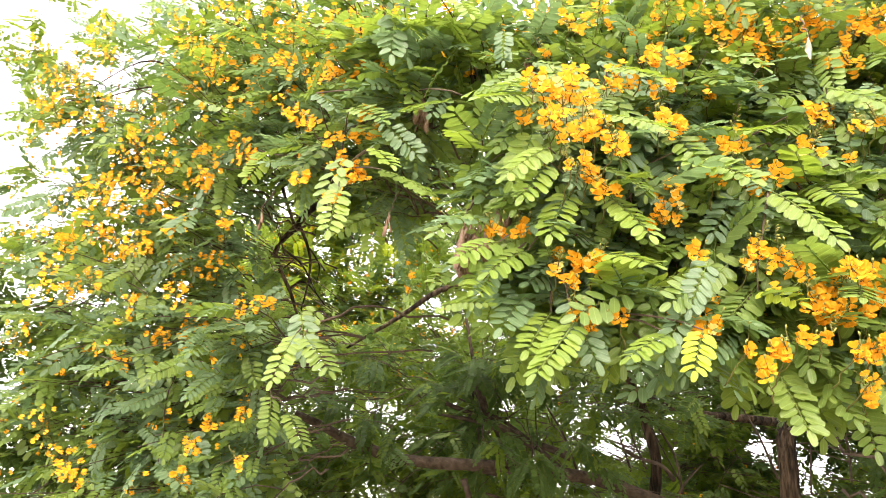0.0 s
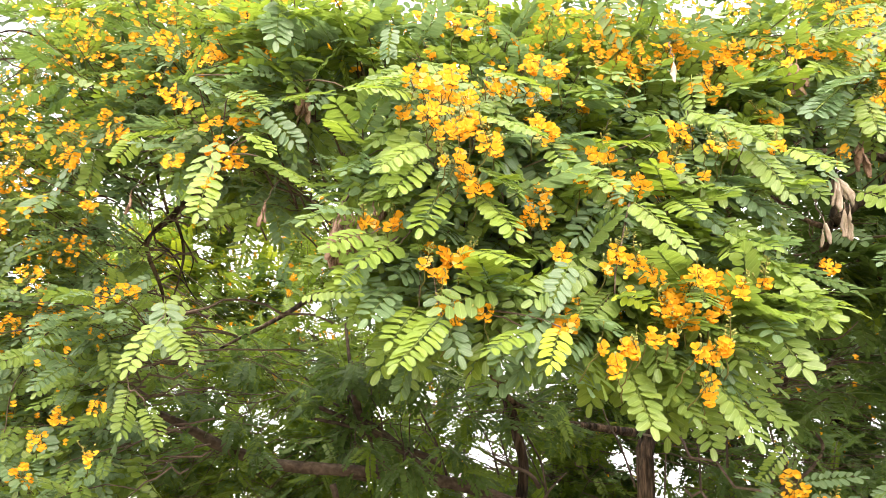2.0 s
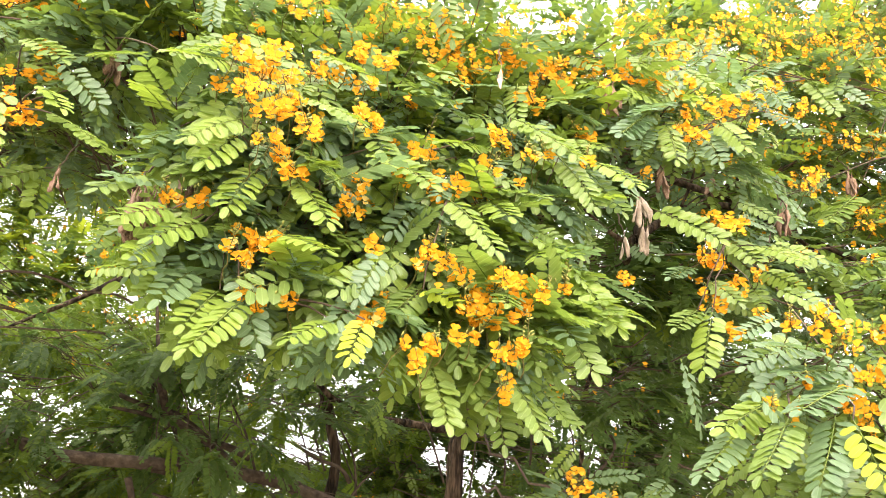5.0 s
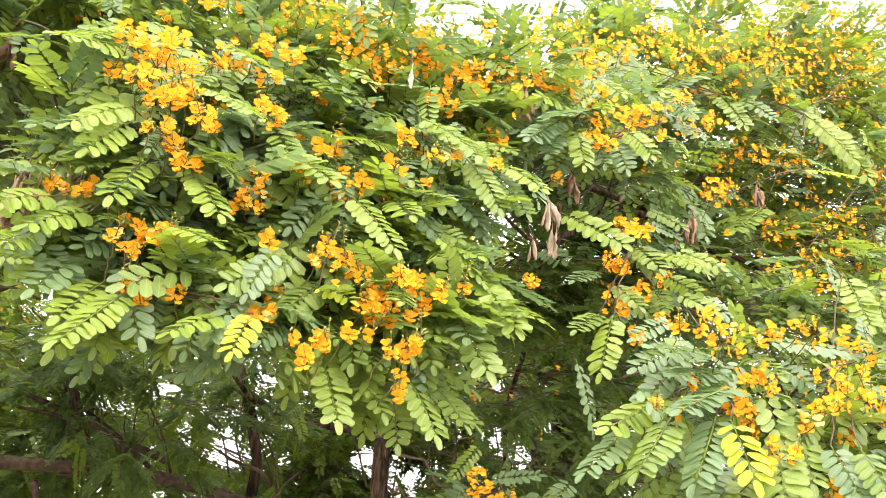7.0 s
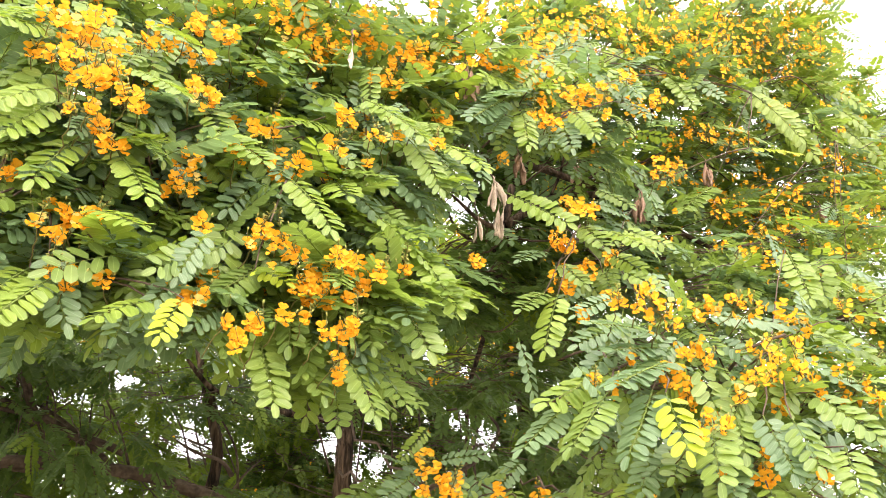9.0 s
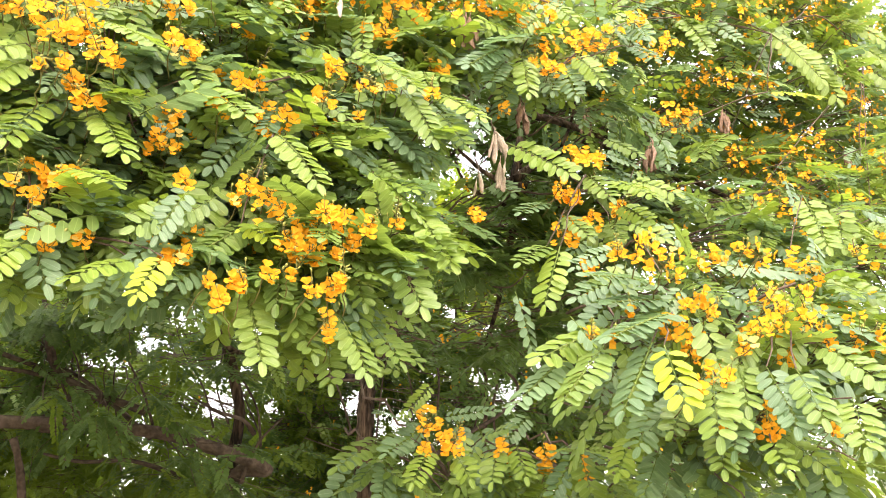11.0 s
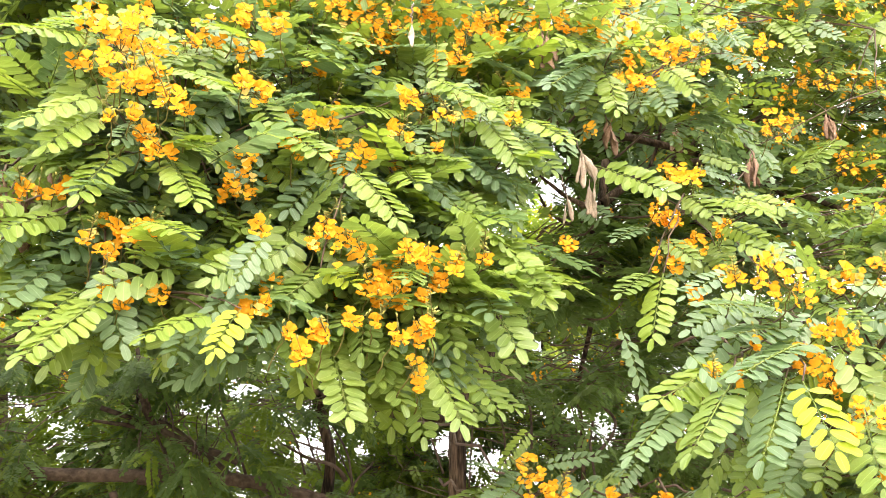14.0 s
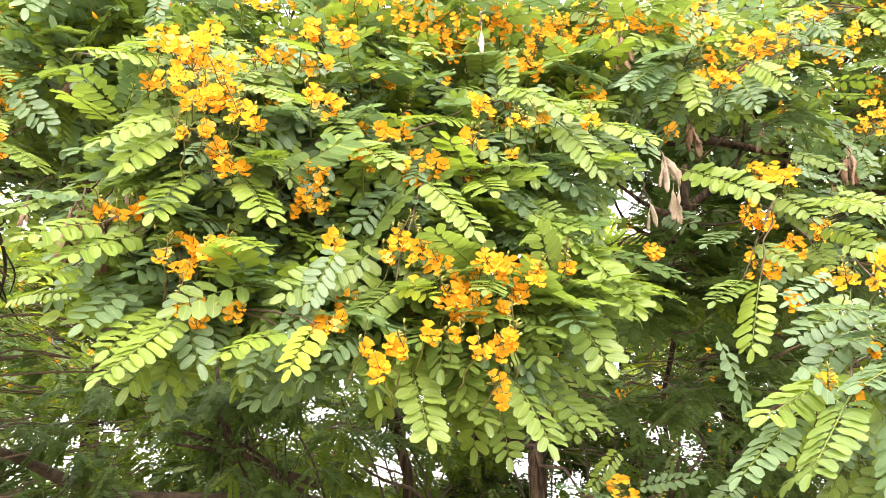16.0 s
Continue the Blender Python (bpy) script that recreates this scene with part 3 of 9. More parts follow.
def clump(c, radii, leaves, flowers, mix, parent=None, crown=CROWN, pool=MID_LEAVES, size=(0.13, 0.20), droop=0.35, reach=0.22):
    """A tuft of foliage: twigs fan outwards from its back, leaves alternate along them, some end in flowers."""
    parent = parent or tree
    plain = pool is FAR_LEAVES or pool is TINY_LEAVES or pool is BACK_LEAVES
    c, r = Vector(c), Vector(radii)
    shapes = FAR_LEAVES if pool is MID_LEAVES and c.y > 3.1 else pool
    out = (c - crown).normalized()
    back = c - out * r.length * 0.55
    wood, blades, blooms = Build(), [], []
    if not in_view_gap(back, 0.4):
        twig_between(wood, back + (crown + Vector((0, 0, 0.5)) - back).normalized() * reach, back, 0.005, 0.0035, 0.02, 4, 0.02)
    twigs = max(1, round(leaves / 6))
    ends = []
    for k in range(twigs):
        q = Vector((rng.gauss(0, 0.6) * r.x, rng.gauss(0, 0.6) * r.y, rng.gauss(0, 0.6) * r.z))
        end = c + q + out * r.length * 0.25
        if in_view_gap(end, 0.1) or in_view_gap(back.lerp(end, 0.5), 0.1):
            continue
        ends.append(end)
        twig_between(wood, back, end, 0.0035, 0.0018, rng.uniform(0, 0.05), 3, 0.008, 3 if plain else 5)
        d = (end - back).normalized()
        for i in range(max(1, round(leaves / twigs))):
            u = rng.uniform(0.35, 1.0)
            p = back.lerp(end, u) + Vector((rng.gauss(0, 0.02), rng.gauss(0, 0.02), rng.gauss(0, 0.02)))
            side = Vector((rng.gauss(0, 0.75), rng.gauss(-0.15, 0.6), rng.gauss(-droop, 0.4)))
            way = (d * 0.6 + side).normalized()
            up = Vector((rng.gauss(0, 0.3), rng.gauss(-0.35, 0.3), 1))
            long = rng.uniform(*size)
            if in_view_gap(p + way * long * 0.5, long):
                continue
            blades.append((rng.choice(shapes), placed(way, up, p, long), tone_of(mix)))
    if not blades:
        return
    for k in range(round(flowers * 3.5)):
        end = ends[k // 5 % len(ends)] if k % 5 else c + Vector((rng.gauss(0, 0.6) * r.x, -abs(rng.gauss(0, 0.6)) * r.y, rng.gauss(0.2, 0.6) * r.z))
        p = end + Vector((rng.gauss(0, 0.017), rng.gauss(-0.025, 0.014), rng.gauss(0.02, 0.018)))
        way = Vector((rng.gauss(0, 0.6), rng.gauss(-0.8, 0.35), rng.gauss(-0.1, 0.35)))
        if in_view_gap(p, 0.1):
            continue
        blooms.append((rng.choice(TINY_FLOWERS if plain else SMALL_FLOWERS), placed(way, (rng.gauss(0, 0.4), 0, 1), p, rng.uniform(0.0195, 0.026)), None))
    if flowers and not plain:
        for end in ends[:2]:
            raceme(wood, end + Vector((0, 0, 0.015)))
    v, l, sz, uv, mi = wood.arrays()
    blades.append(((v, l, sz, uv, mi + 5), Matrix.Identity(4), None))
    # inner and far tufts take the leaf colours with shade painted in
    ob = part("foliage", mesh_of("foliage", joined(blades), (DARK_SHADED_MATS if mix == "S" else LEAF_MATS if not plain or mix not in "DGB" else SHADED_MATS if parent is tree else DEEP_SHADED_MATS) + [TWIG, CALYX]), parent, kind="stuff")
    if blooms:
        part("blossom", mesh_of("blossom", joined(blooms), [PETAL, BUD]), ob, kind="stuff")


# trunk, limbs and stems
limb("trunk", [(2.180, 5.620, -0.050, 0.086), (2.190, 5.610, 0.498, 0.069), (2.210, 5.600, 1.991, 0.064), (2.256, 5.600, 2.329, 0.059), (2.417, 5.600, 2.686, 0.054), (2.560, 5.600, 2.952, 0.049), (2.600, 5.600, 3.325, 0.044), (2.480, 5.500, 3.883, 0.041), (2.350, 5.200, 4.302, 0.036), (2.200, 4.800, 4.730, 0.030), (1.900, 4.400, 5.123, 0.021)], tree, BARK, "stout dark-brown trunk with furrowed bark", 44, 16, 0.1, 0.16)
limb("branch", [(2.303, 3.100, 3.581, 0.0340), (2.277, 3.000, 3.150, 0.0300), (2.264, 3.100, 2.848, 0.0240), (2.450, 3.600, 2.762, 0.0180), (2.682, 4.200, 2.644, 0.0155), (2.679, 4.400, 2.387, 0.0145), (2.760, 4.600, 2.040, 0.0140), (2.794, 4.800, 1.502, 0.0150)], tree, BARK, "", 14, 8, 0.2, 0.12)
limb("branch", [(1.907, 2.500, 3.013, 0.020), (2.034, 2.400, 2.961, 0.016), (2.177, 2.350, 2.904, 0.013), (2.359, 2.300, 2.839, 0.011), (2.438, 2.250, 2.758, 0.009), (2.581, 2.200, 2.617, 0.007)], tree, BARK, "", 10)
limb("branch", [(-0.492, 4.200, 3.667, 0.030), (-0.637, 3.900, 3.402, 0.024), (-0.838, 3.700, 3.184, 0.020), (-0.937, 3.700, 3.064, 0.017), (-1.035, 3.700, 2.903, 0.013), (-0.924, 3.700, 2.672, 0.009), (-0.859, 3.700, 2.503, 0.005)], tree, BARK, "", 10)
limb("branch", [(-0.922, 3.700, 3.070, 0.010), (-0.832, 3.650, 2.879, 0.008), (-0.824, 3.650, 2.720, 0.006), (-0.850, 3.650, 2.535, 0.003)], tree, BARK, "", 6)
limb("branch", [(-1.001, 3.700, 2.929, 0.007), (-0.865, 3.650, 2.815, 0.006), (-0.759, 3.600, 2.643, 0.003)], tree, BARK, "", 6)
limb("branch", [(-0.883, 3.680, 3.056, 0.007), (-0.974, 3.600, 2.940, 0.006), (-1.030, 3.550, 2.777, 0.003)], tree, BARK, "", 6)
limb("branch", [(-0.937, 3.700, 2.704, 0.006), (-0.840, 3.650, 2.720, 0.005), (-0.709, 3.600, 2.583, 0.003)], tree, BARK, "", 6)
limb("branch", [(-0.835, 3.650, 2.912, 0.005), (-0.760, 3.600, 2.798, 0.004), (-0.765, 3.600, 2.705, 0.002)], tree, BARK, "", 6)
limb("branch", [(-0.918, 3.660, 2.850, 0.005), (-1.006, 3.600, 2.701, 0.004), (-0.959, 3.600, 2.564, 0.002)], tree, BARK, "", 6)
limb("branch", [(-0.841, 3.000, 3.142, 0.010), (-0.841, 3.100, 3.016, 0.009), (-0.860, 3.400, 2.954, 0.008)], tree, BARK, "", 6)
limb("branch", [(0.705, 5.800, 3.853, 0.034), (0.052, 5.850, 3.496, 0.028), (-0.317, 5.780, 3.368, 0.023), (-0.656, 5.830, 3.145, 0.018), (-0.943, 5.780, 2.941, 0.012), (-1.163, 5.800, 2.806, 0.006)], tree, BARK, "", 10)
limb("branch", [(-2.051, 3.264, 3.647, 0.0030), (-1.733, 3.200, 3.796, 0.0045), (-1.475, 3.200, 3.738, 0.0067), (-1.076, 3.238, 3.638, 0.0105)], tree, BARK, "", 6)
limb("branch", [(-1.906, 3.200, 3.569, 0.0030), (-1.672, 3.200, 3.636, 0.0045), (-1.457, 3.264, 3.659, 0.0067), (-1.068, 3.231, 3.598, 0.0105)], tree, BARK, "", 6)
limb("branch", [(2.139, 5.450, 2.325, 0.034), (1.723, 5.200, 2.316, 0.026), (1.381, 5.000, 2.314, 0.020), (1.115, 4.900, 2.393, 0.018), (0.928, 4.800, 2.552, 0.010)], tree, BARK, "", 10)
limb("branch", [(2.101, 1.500, 1.766, 0.007), (1.855, 1.380, 1.807, 0.005), (1.702, 1.300, 1.806, 0.004)], tree, TWIG, "", 6)
limb("branch", [(2.006, 1.420, 1.755, 0.005), (1.982, 1.300, 1.754, 0.004), (1.943, 1.240, 1.775, 0.003)], tree, TWIG, "", 6)
limb("branch", [(1.846, 1.380, 1.807, 0.005), (1.884, 1.300, 1.888, 0.004), (1.959, 1.240, 1.923, 0.003)], tree, TWIG, "", 6)
limb("branch", [(0.634, 1.720, 2.094, 0.006), (0.678, 1.660, 2.150, 0.005), (0.787, 1.600, 2.281, 0.003)], tree, TWIG, "", 6)
limb("branch", [(1.869, 2.400, 2.658, 0.020), (2.147, 2.450, 2.858, 0.018), (2.413, 2.400, 2.885, 0.015), (2.624, 2.300, 2.743, 0.012), (2.765, 2.200, 2.621, 0.009)], tree, BARK, "", 6)
limb("branch", [(1.918, 2.420, 2.855, 0.016), (1.856, 2.400, 2.655, 0.013), (1.727, 2.350, 2.638, 0.010), (1.618, 2.300, 2.670, 0.007), (1.582, 2.300, 2.699, 0.004)], tree, BARK, "", 6)
limb("branch", [(1.868, 2.380, 2.600, 0.012), (2.010, 2.450, 2.523, 0.009), (2.116, 2.500, 2.429, 0.006)], tree, BARK, "", 6)
limb("branch", [(2.126, 2.440, 2.863, 0.007), (2.151, 2.400, 2.945, 0.006), (2.119, 2.300, 2.999, 0.004)], tree, BARK, "", 6)
limb("branch", [(2.398, 2.400, 2.882, 0.008), (2.566, 2.400, 2.857, 0.006), (2.566, 2.350, 2.699, 0.004)], tree, BARK, "", 6)
limb("branch", [(2.200, 2.440, 2.877, 0.008), (2.399, 2.400, 3.024, 0.006), (2.554, 2.350, 3.061, 0.005), (2.651, 2.300, 3.114, 0.003)], tree, BARK, "", 6)

limb("branch", [(2.399, 3.350, 3.731, 0.0170), (2.525, 3.250, 3.568, 0.0160), (2.629, 3.100, 3.409, 0.0145), (2.705, 3.000, 3.321, 0.0135), (2.753, 2.850, 3.175, 0.0120), (2.758, 2.650, 2.988, 0.0105), (2.698, 2.400, 2.763, 0.0080), (2.647, 2.200, 2.579, 0.0060), (2.566, 1.950, 2.372, 0.0040)], tree, BARK, "", 8)
limb("branch", [(2.758, 2.650, 2.988, 0.0060), (2.809, 2.600, 2.816, 0.0050), (2.837, 2.500, 2.678, 0.0045), (2.924, 2.400, 2.592, 0.0030)], tree, BARK, "", 6)
limb("branch", [(2.682, 2.700, 3.395, 0.0050), (2.760, 2.600, 3.334, 0.0060), (2.845, 2.500, 3.275, 0.0040), (2.883, 2.400, 3.252, 0.0030)], tree, BARK, "", 6)
limb("branch", [(2.564, 3.000, 3.655, 0.0040), (2.591, 3.000, 3.456, 0.0060), (2.679, 3.050, 3.370, 0.0080)], tree, BARK, "", 6)
limb("branch", [(2.667, 2.300, 2.600, 0.0040), (2.747, 2.250, 2.595, 0.0035), (2.844, 2.200, 2.555, 0.0020)], tree, TWIG, "", 5)
limb("branch", [(1.794, 2.800, 2.906, 0.0060), (1.829, 2.800, 2.816, 0.0070), (1.930, 2.850, 2.781, 0.0080), (2.093, 2.900, 2.763, 0.0100)], tree, BARK, "", 6)
limb("branch", [(1.852, 2.600, 2.267, 0.0040), (1.911, 2.550, 2.261, 0.0035), (1.962, 2.500, 2.313, 0.0020)], tree, TWIG, "", 5)
limb("branch", [(3.037, 2.200, 3.474, 0.0040), (3.182, 2.150, 3.530, 0.0035), (3.295, 2.100, 3.595, 0.0030), (3.458, 2.100, 3.847, 0.0020)], tree, TWIG, "", 5)
limb("branch", [(3.141, 2.150, 3.513, 0.0030), (3.374, 2.100, 3.600, 0.0030), (3.519, 2.100, 3.556, 0.0025), (3.629, 2.100, 3.517, 0.0015)], tree, TWIG, "", 5)
limb("branch", [(2.681, 2.600, 3.313, 0.0060), (2.887, 2.550, 3.294, 0.0060), (3.096, 2.500, 3.264, 0.0050), (3.159, 2.400, 3.117, 0.0030)], tree, BARK, "", 5)
limb("branch", [(2.459, 2.300, 2.877, 0.0040), (2.535, 2.300, 2.769, 0.0050), (2.648, 2.300, 2.693, 0.0040)], tree, TWIG, "", 5)
limb("branch", [(3.678, 2.200, 3.001, 0.0040), (3.662, 2.100, 2.851, 0.0030), (3.642, 2.000, 2.750, 0.0020)], tree, TWIG, "", 5)
# leafy shoots, flowers and tufts of the crown
spray((0.413, 1.750, 2.332), [
    (0.355, 1.500, 2.233, 0.297, 1.400, 2.067, 1),
    (0.305, 1.440, 2.310, 0.196, 1.360, 2.186, 1),
    (0.309, 1.460, 2.286, 0.237, 1.380, 2.146, 1),
    (0.295, 1.520, 2.492, 0.134, 1.360, 2.382, 1),
    (0.260, 1.550, 2.562, 0.195, 1.420, 2.426, 1),
    (0.431, 1.450, 2.398, 0.555, 1.330, 2.281, 1),
    (0.598, 1.550, 2.357, 0.738, 1.400, 2.201, 1),
    (0.413, 1.500, 2.299, 0.519, 1.400, 2.174, 2),
    (0.434, 1.500, 2.226, 0.511, 1.380, 2.064, 1),
    (0.457, 1.550, 2.590, 0.569, 1.450, 2.479, 1),
    (0.252, 1.500, 2.239, 0.262, 1.420, 2.171, 2),
    (0.381, 1.500, 2.297, 0.347, 1.430, 2.205, 3),
    (0.438, 1.550, 2.514, 0.420, 1.450, 2.397, 2),])
spray((0.477, 1.850, 2.238), [
    (0.304, 1.600, 2.183, 0.347, 1.520, 2.077, 2),
    (0.265, 1.520, 2.102, 0.163, 1.400, 1.994, 1),
    (0.200, 1.500, 2.113, 0.105, 1.380, 2.022, 1),
    (0.171, 1.480, 2.021, 0.143, 1.380, 1.952, 1),
    (0.358, 1.480, 1.933, 0.256, 1.360, 1.779, 1),
    (0.314, 1.550, 1.971, 0.249, 1.420, 1.837, 1),
    (0.332, 1.620, 2.089, 0.247, 1.500, 2.010, 3),
    (0.360, 1.650, 2.096, 0.379, 1.550, 1.914, 3),
    (0.417, 1.600, 1.991, 0.392, 1.500, 1.845, 3),
    (0.537, 1.450, 1.902, 0.426, 1.350, 1.819, 1),
    (0.589, 1.400, 1.898, 0.544, 1.320, 1.784, 0),
    (0.498, 1.550, 1.916, 0.476, 1.470, 1.809, 3),
    (0.461, 1.580, 2.060, 0.437, 1.520, 1.964, 1),])
spray((0.477, 1.850, 2.238), [
    (0.536, 1.680, 2.153, 0.449, 1.550, 2.036, 3),])
spray((0.800, 1.850, 2.266), [
    (0.932, 1.680, 2.500, 0.749, 1.520, 2.388, 1),
    (0.798, 1.550, 2.262, 0.885, 1.420, 2.069, 1),
    (0.642, 1.620, 2.082, 0.773, 1.500, 2.220, 2),
    (0.758, 1.580, 2.048, 0.625, 1.450, 1.909, 2),
    (0.732, 1.500, 2.009, 0.800, 1.420, 1.950, 0),
    (0.681, 1.520, 1.934, 0.600, 1.440, 1.844, 3),
    (0.829, 1.600, 2.025, 0.808, 1.480, 1.818, 2),
    (0.756, 1.580, 1.912, 0.790, 1.460, 1.697, 2),
    (0.920, 1.620, 1.891, 0.834, 1.520, 1.779, 2),
    (0.861, 1.620, 1.868, 0.907, 1.520, 1.734, 2),
    (0.578, 1.680, 2.290, 0.624, 1.600, 2.306, 2),
    (0.613, 1.700, 2.390, 0.720, 1.600, 2.257, 3),
    (0.583, 1.700, 2.164, 0.501, 1.580, 2.015, 3),])
spray((0.800, 1.850, 2.266), [
    (0.513, 1.700, 2.122, 0.586, 1.600, 2.048, 3),])
spray((1.116, 1.900, 2.286), [
    (0.944, 1.600, 1.892, 1.002, 1.460, 1.683, 2),
    (0.998, 1.580, 1.986, 1.005, 1.500, 1.845, 2),
    (1.059, 1.600, 2.075, 1.130, 1.460, 1.828, 2),
    (1.130, 1.600, 2.156, 1.204, 1.460, 1.939, 1),
    (1.041, 1.640, 1.868, 1.100, 1.520, 1.727, 2),
    (0.956, 1.640, 1.845, 0.947, 1.560, 1.676, 2),
    (1.121, 1.600, 2.463, 1.175, 1.500, 2.257, 2),
    (1.228, 1.620, 2.430, 1.268, 1.520, 2.273, 2),
    (1.010, 1.660, 2.599, 1.147, 1.500, 2.397, 1),
    (1.235, 1.620, 2.485, 1.300, 1.480, 2.341, 1),
    (1.035, 1.660, 2.276, 1.098, 1.550, 2.191, 2),
    (1.071, 1.620, 2.217, 1.129, 1.500, 2.135, 1),
    (0.973, 1.650, 2.158, 1.022, 1.580, 2.143, 3),])
spray((1.116, 1.900, 2.286), [
    (0.877, 1.640, 2.344, 1.046, 1.480, 2.271, 2),
    (0.939, 1.700, 2.292, 0.861, 1.600, 2.094, 2),])
spray((1.643, 2.000, 2.833), [
    (1.543, 1.660, 2.763, 1.338, 1.550, 2.614, 3),
    (1.467, 1.680, 2.725, 1.269, 1.550, 2.528, 3),
    (1.466, 1.680, 2.671, 1.367, 1.600, 2.519, 3),
    (1.514, 1.660, 2.688, 1.481, 1.580, 2.494, 1),
    (1.680, 1.700, 2.723, 1.667, 1.620, 2.543, 3),
    (1.700, 1.660, 2.732, 1.711, 1.550, 2.569, 1),
    (1.636, 1.720, 2.697, 1.597, 1.640, 2.559, 3),
    (1.980, 1.750, 2.981, 1.955, 1.620, 2.820, 3),
    (1.993, 1.750, 2.889, 1.986, 1.620, 2.748, 3),
    (1.706, 1.800, 3.024, 1.749, 1.700, 2.893, 2),
    (1.276, 1.800, 2.976, 1.326, 1.700, 2.857, 2),])
spray((2.019, 2.100, 2.508), [
    (1.488, 1.740, 2.441, 1.624, 1.580, 2.279, 1),
    (1.752, 1.740, 2.379, 1.763, 1.620, 2.242, 2),
    (1.569, 1.620, 2.093, 1.465, 1.560, 1.884, 1),
    (1.553, 1.660, 2.107, 1.408, 1.580, 2.008, 2),
    (1.644, 1.720, 2.230, 1.680, 1.620, 2.117, 2),
    (1.610, 1.740, 2.268, 1.462, 1.660, 2.182, 3),
    (1.807, 1.700, 2.353, 1.864, 1.550, 2.236, 1),
    (1.852, 1.780, 2.248, 1.818, 1.700, 2.153, 2),
    (1.868, 1.740, 2.295, 1.874, 1.600, 2.187, 1),
    (1.952, 1.900, 2.612, 2.035, 1.800, 2.505, 2),], 0.3, 0)
spray((1.889, 1.350, 1.763), [
    (1.664, 1.360, 1.927, 1.378, 1.260, 1.896, 3),
    (1.746, 1.380, 1.897, 1.426, 1.260, 1.839, 3),
    (1.624, 1.280, 1.838, 1.351, 1.160, 1.734, 3),
    (1.545, 1.360, 1.835, 1.262, 1.280, 1.709, 1),
    (1.400, 1.220, 1.743, 1.231, 1.140, 1.601, 2),
    (1.384, 1.340, 1.739, 1.209, 1.280, 1.615, 3),
    (1.515, 1.220, 1.756, 1.356, 1.140, 1.585, 3),
    (1.496, 1.160, 1.738, 1.469, 1.080, 1.587, 0),
    (1.796, 1.340, 1.978, 2.020, 1.240, 1.939, 3),
    (1.781, 1.300, 1.910, 1.810, 1.220, 1.840, 3),
    (1.888, 1.220, 1.873, 1.997, 1.080, 1.744, 3),
    (1.715, 1.060, 1.685, 1.680, 0.980, 1.561, 2),
    (1.684, 1.100, 1.695, 1.669, 1.020, 1.559, 3),], 0.35, 1, Vector((3.0, 2.3, 2.3)))
spray((1.889, 1.350, 1.763), [
    (1.825, 1.100, 1.749, 1.851, 0.960, 1.619, 2),], 0.35, 1, Vector((3.0, 2.3, 2.3)))
spray((1.838, 1.300, 1.600), [
    (1.588, 1.140, 1.690, 1.511, 1.060, 1.531, 2),
    (1.662, 1.160, 1.629, 1.572, 1.100, 1.518, 3),
    (1.799, 1.020, 1.629, 1.712, 0.940, 1.512, 2),
    (1.605, 1.240, 1.647, 1.495, 1.180, 1.562, 2),
    (1.571, 1.300, 1.641, 1.448, 1.220, 1.533, 3),
    (2.491, 1.620, 2.367, 2.419, 1.500, 2.117, 1),
    (1.828, 1.660, 2.209, 1.889, 1.550, 2.112, 2),
    (2.118, 1.300, 1.972, 2.200, 1.180, 1.863, 2),
    (1.694, 1.180, 1.727, 1.624, 1.100, 1.595, 2),
    (1.720, 1.100, 1.674, 1.651, 1.020, 1.552, 3),
    (1.629, 1.200, 1.583, 1.565, 1.120, 1.486, 2),
    (1.665, 1.100, 1.557, 1.643, 1.040, 1.484, 1),
    (1.551, 1.360, 1.584, 1.441, 1.280, 1.490, 1),], 0.2, 1, Vector((3.0, 2.2, 2.1)))
spray((1.431, 2.100, 1.526), [
    (1.186, 1.950, 1.623, 1.015, 1.850, 1.527, 2),
    (1.279, 1.950, 1.652, 1.125, 1.850, 1.676, 3),
    (1.244, 1.900, 1.620, 1.130, 1.800, 1.562, 3),
    (1.285, 1.850, 1.589, 1.187, 1.750, 1.486, 1),
    (1.345, 1.850, 1.582, 1.355, 1.750, 1.489, 1),
    (1.470, 1.850, 1.589, 1.398, 1.750, 1.481, 2),
    (1.527, 1.850, 1.602, 1.504, 1.750, 1.492, 1),
    (1.448, 1.900, 1.620, 1.512, 1.800, 1.641, 2),
    (1.609, 1.850, 1.504, 1.664, 1.750, 1.515, 2),], 0.3, 1)
spray((-0.420, 2.300, 2.130), [
    (-0.377, 2.023, 2.034, -0.415, 1.941, 1.854, 1),
    (-0.345, 2.000, 2.020, -0.226, 1.899, 1.881, 2),], 0.0, 1)
spray((-0.347, 2.200, 2.645), [
    (-0.111, 1.720, 2.400, 0.047, 1.620, 2.270, 2),
    (-0.214, 1.700, 2.341, -0.211, 1.620, 2.161, 1),
    (-0.130, 1.680, 2.442, -0.053, 1.600, 2.336, 1),
    (-0.926, 2.631, 2.866, -0.870, 2.506, 2.606, 2),
    (-0.652, 2.314, 2.772, -0.672, 2.199, 2.592, 1),
    (-0.384, 1.969, 2.795, -0.278, 1.865, 2.660, 3),
    (-0.528, 2.184, 2.902, -0.362, 2.075, 2.885, 2),
    (-0.086, 1.900, 2.758, -0.203, 1.800, 2.713, 3),
    (-0.076, 2.000, 2.680, 0.052, 1.900, 2.698, 2),
    (-0.756, 2.414, 2.838, -0.538, 2.269, 2.781, 3),
    (0.104, 1.620, 2.558, 0.244, 1.500, 2.510, 1),], 0.2, 1)
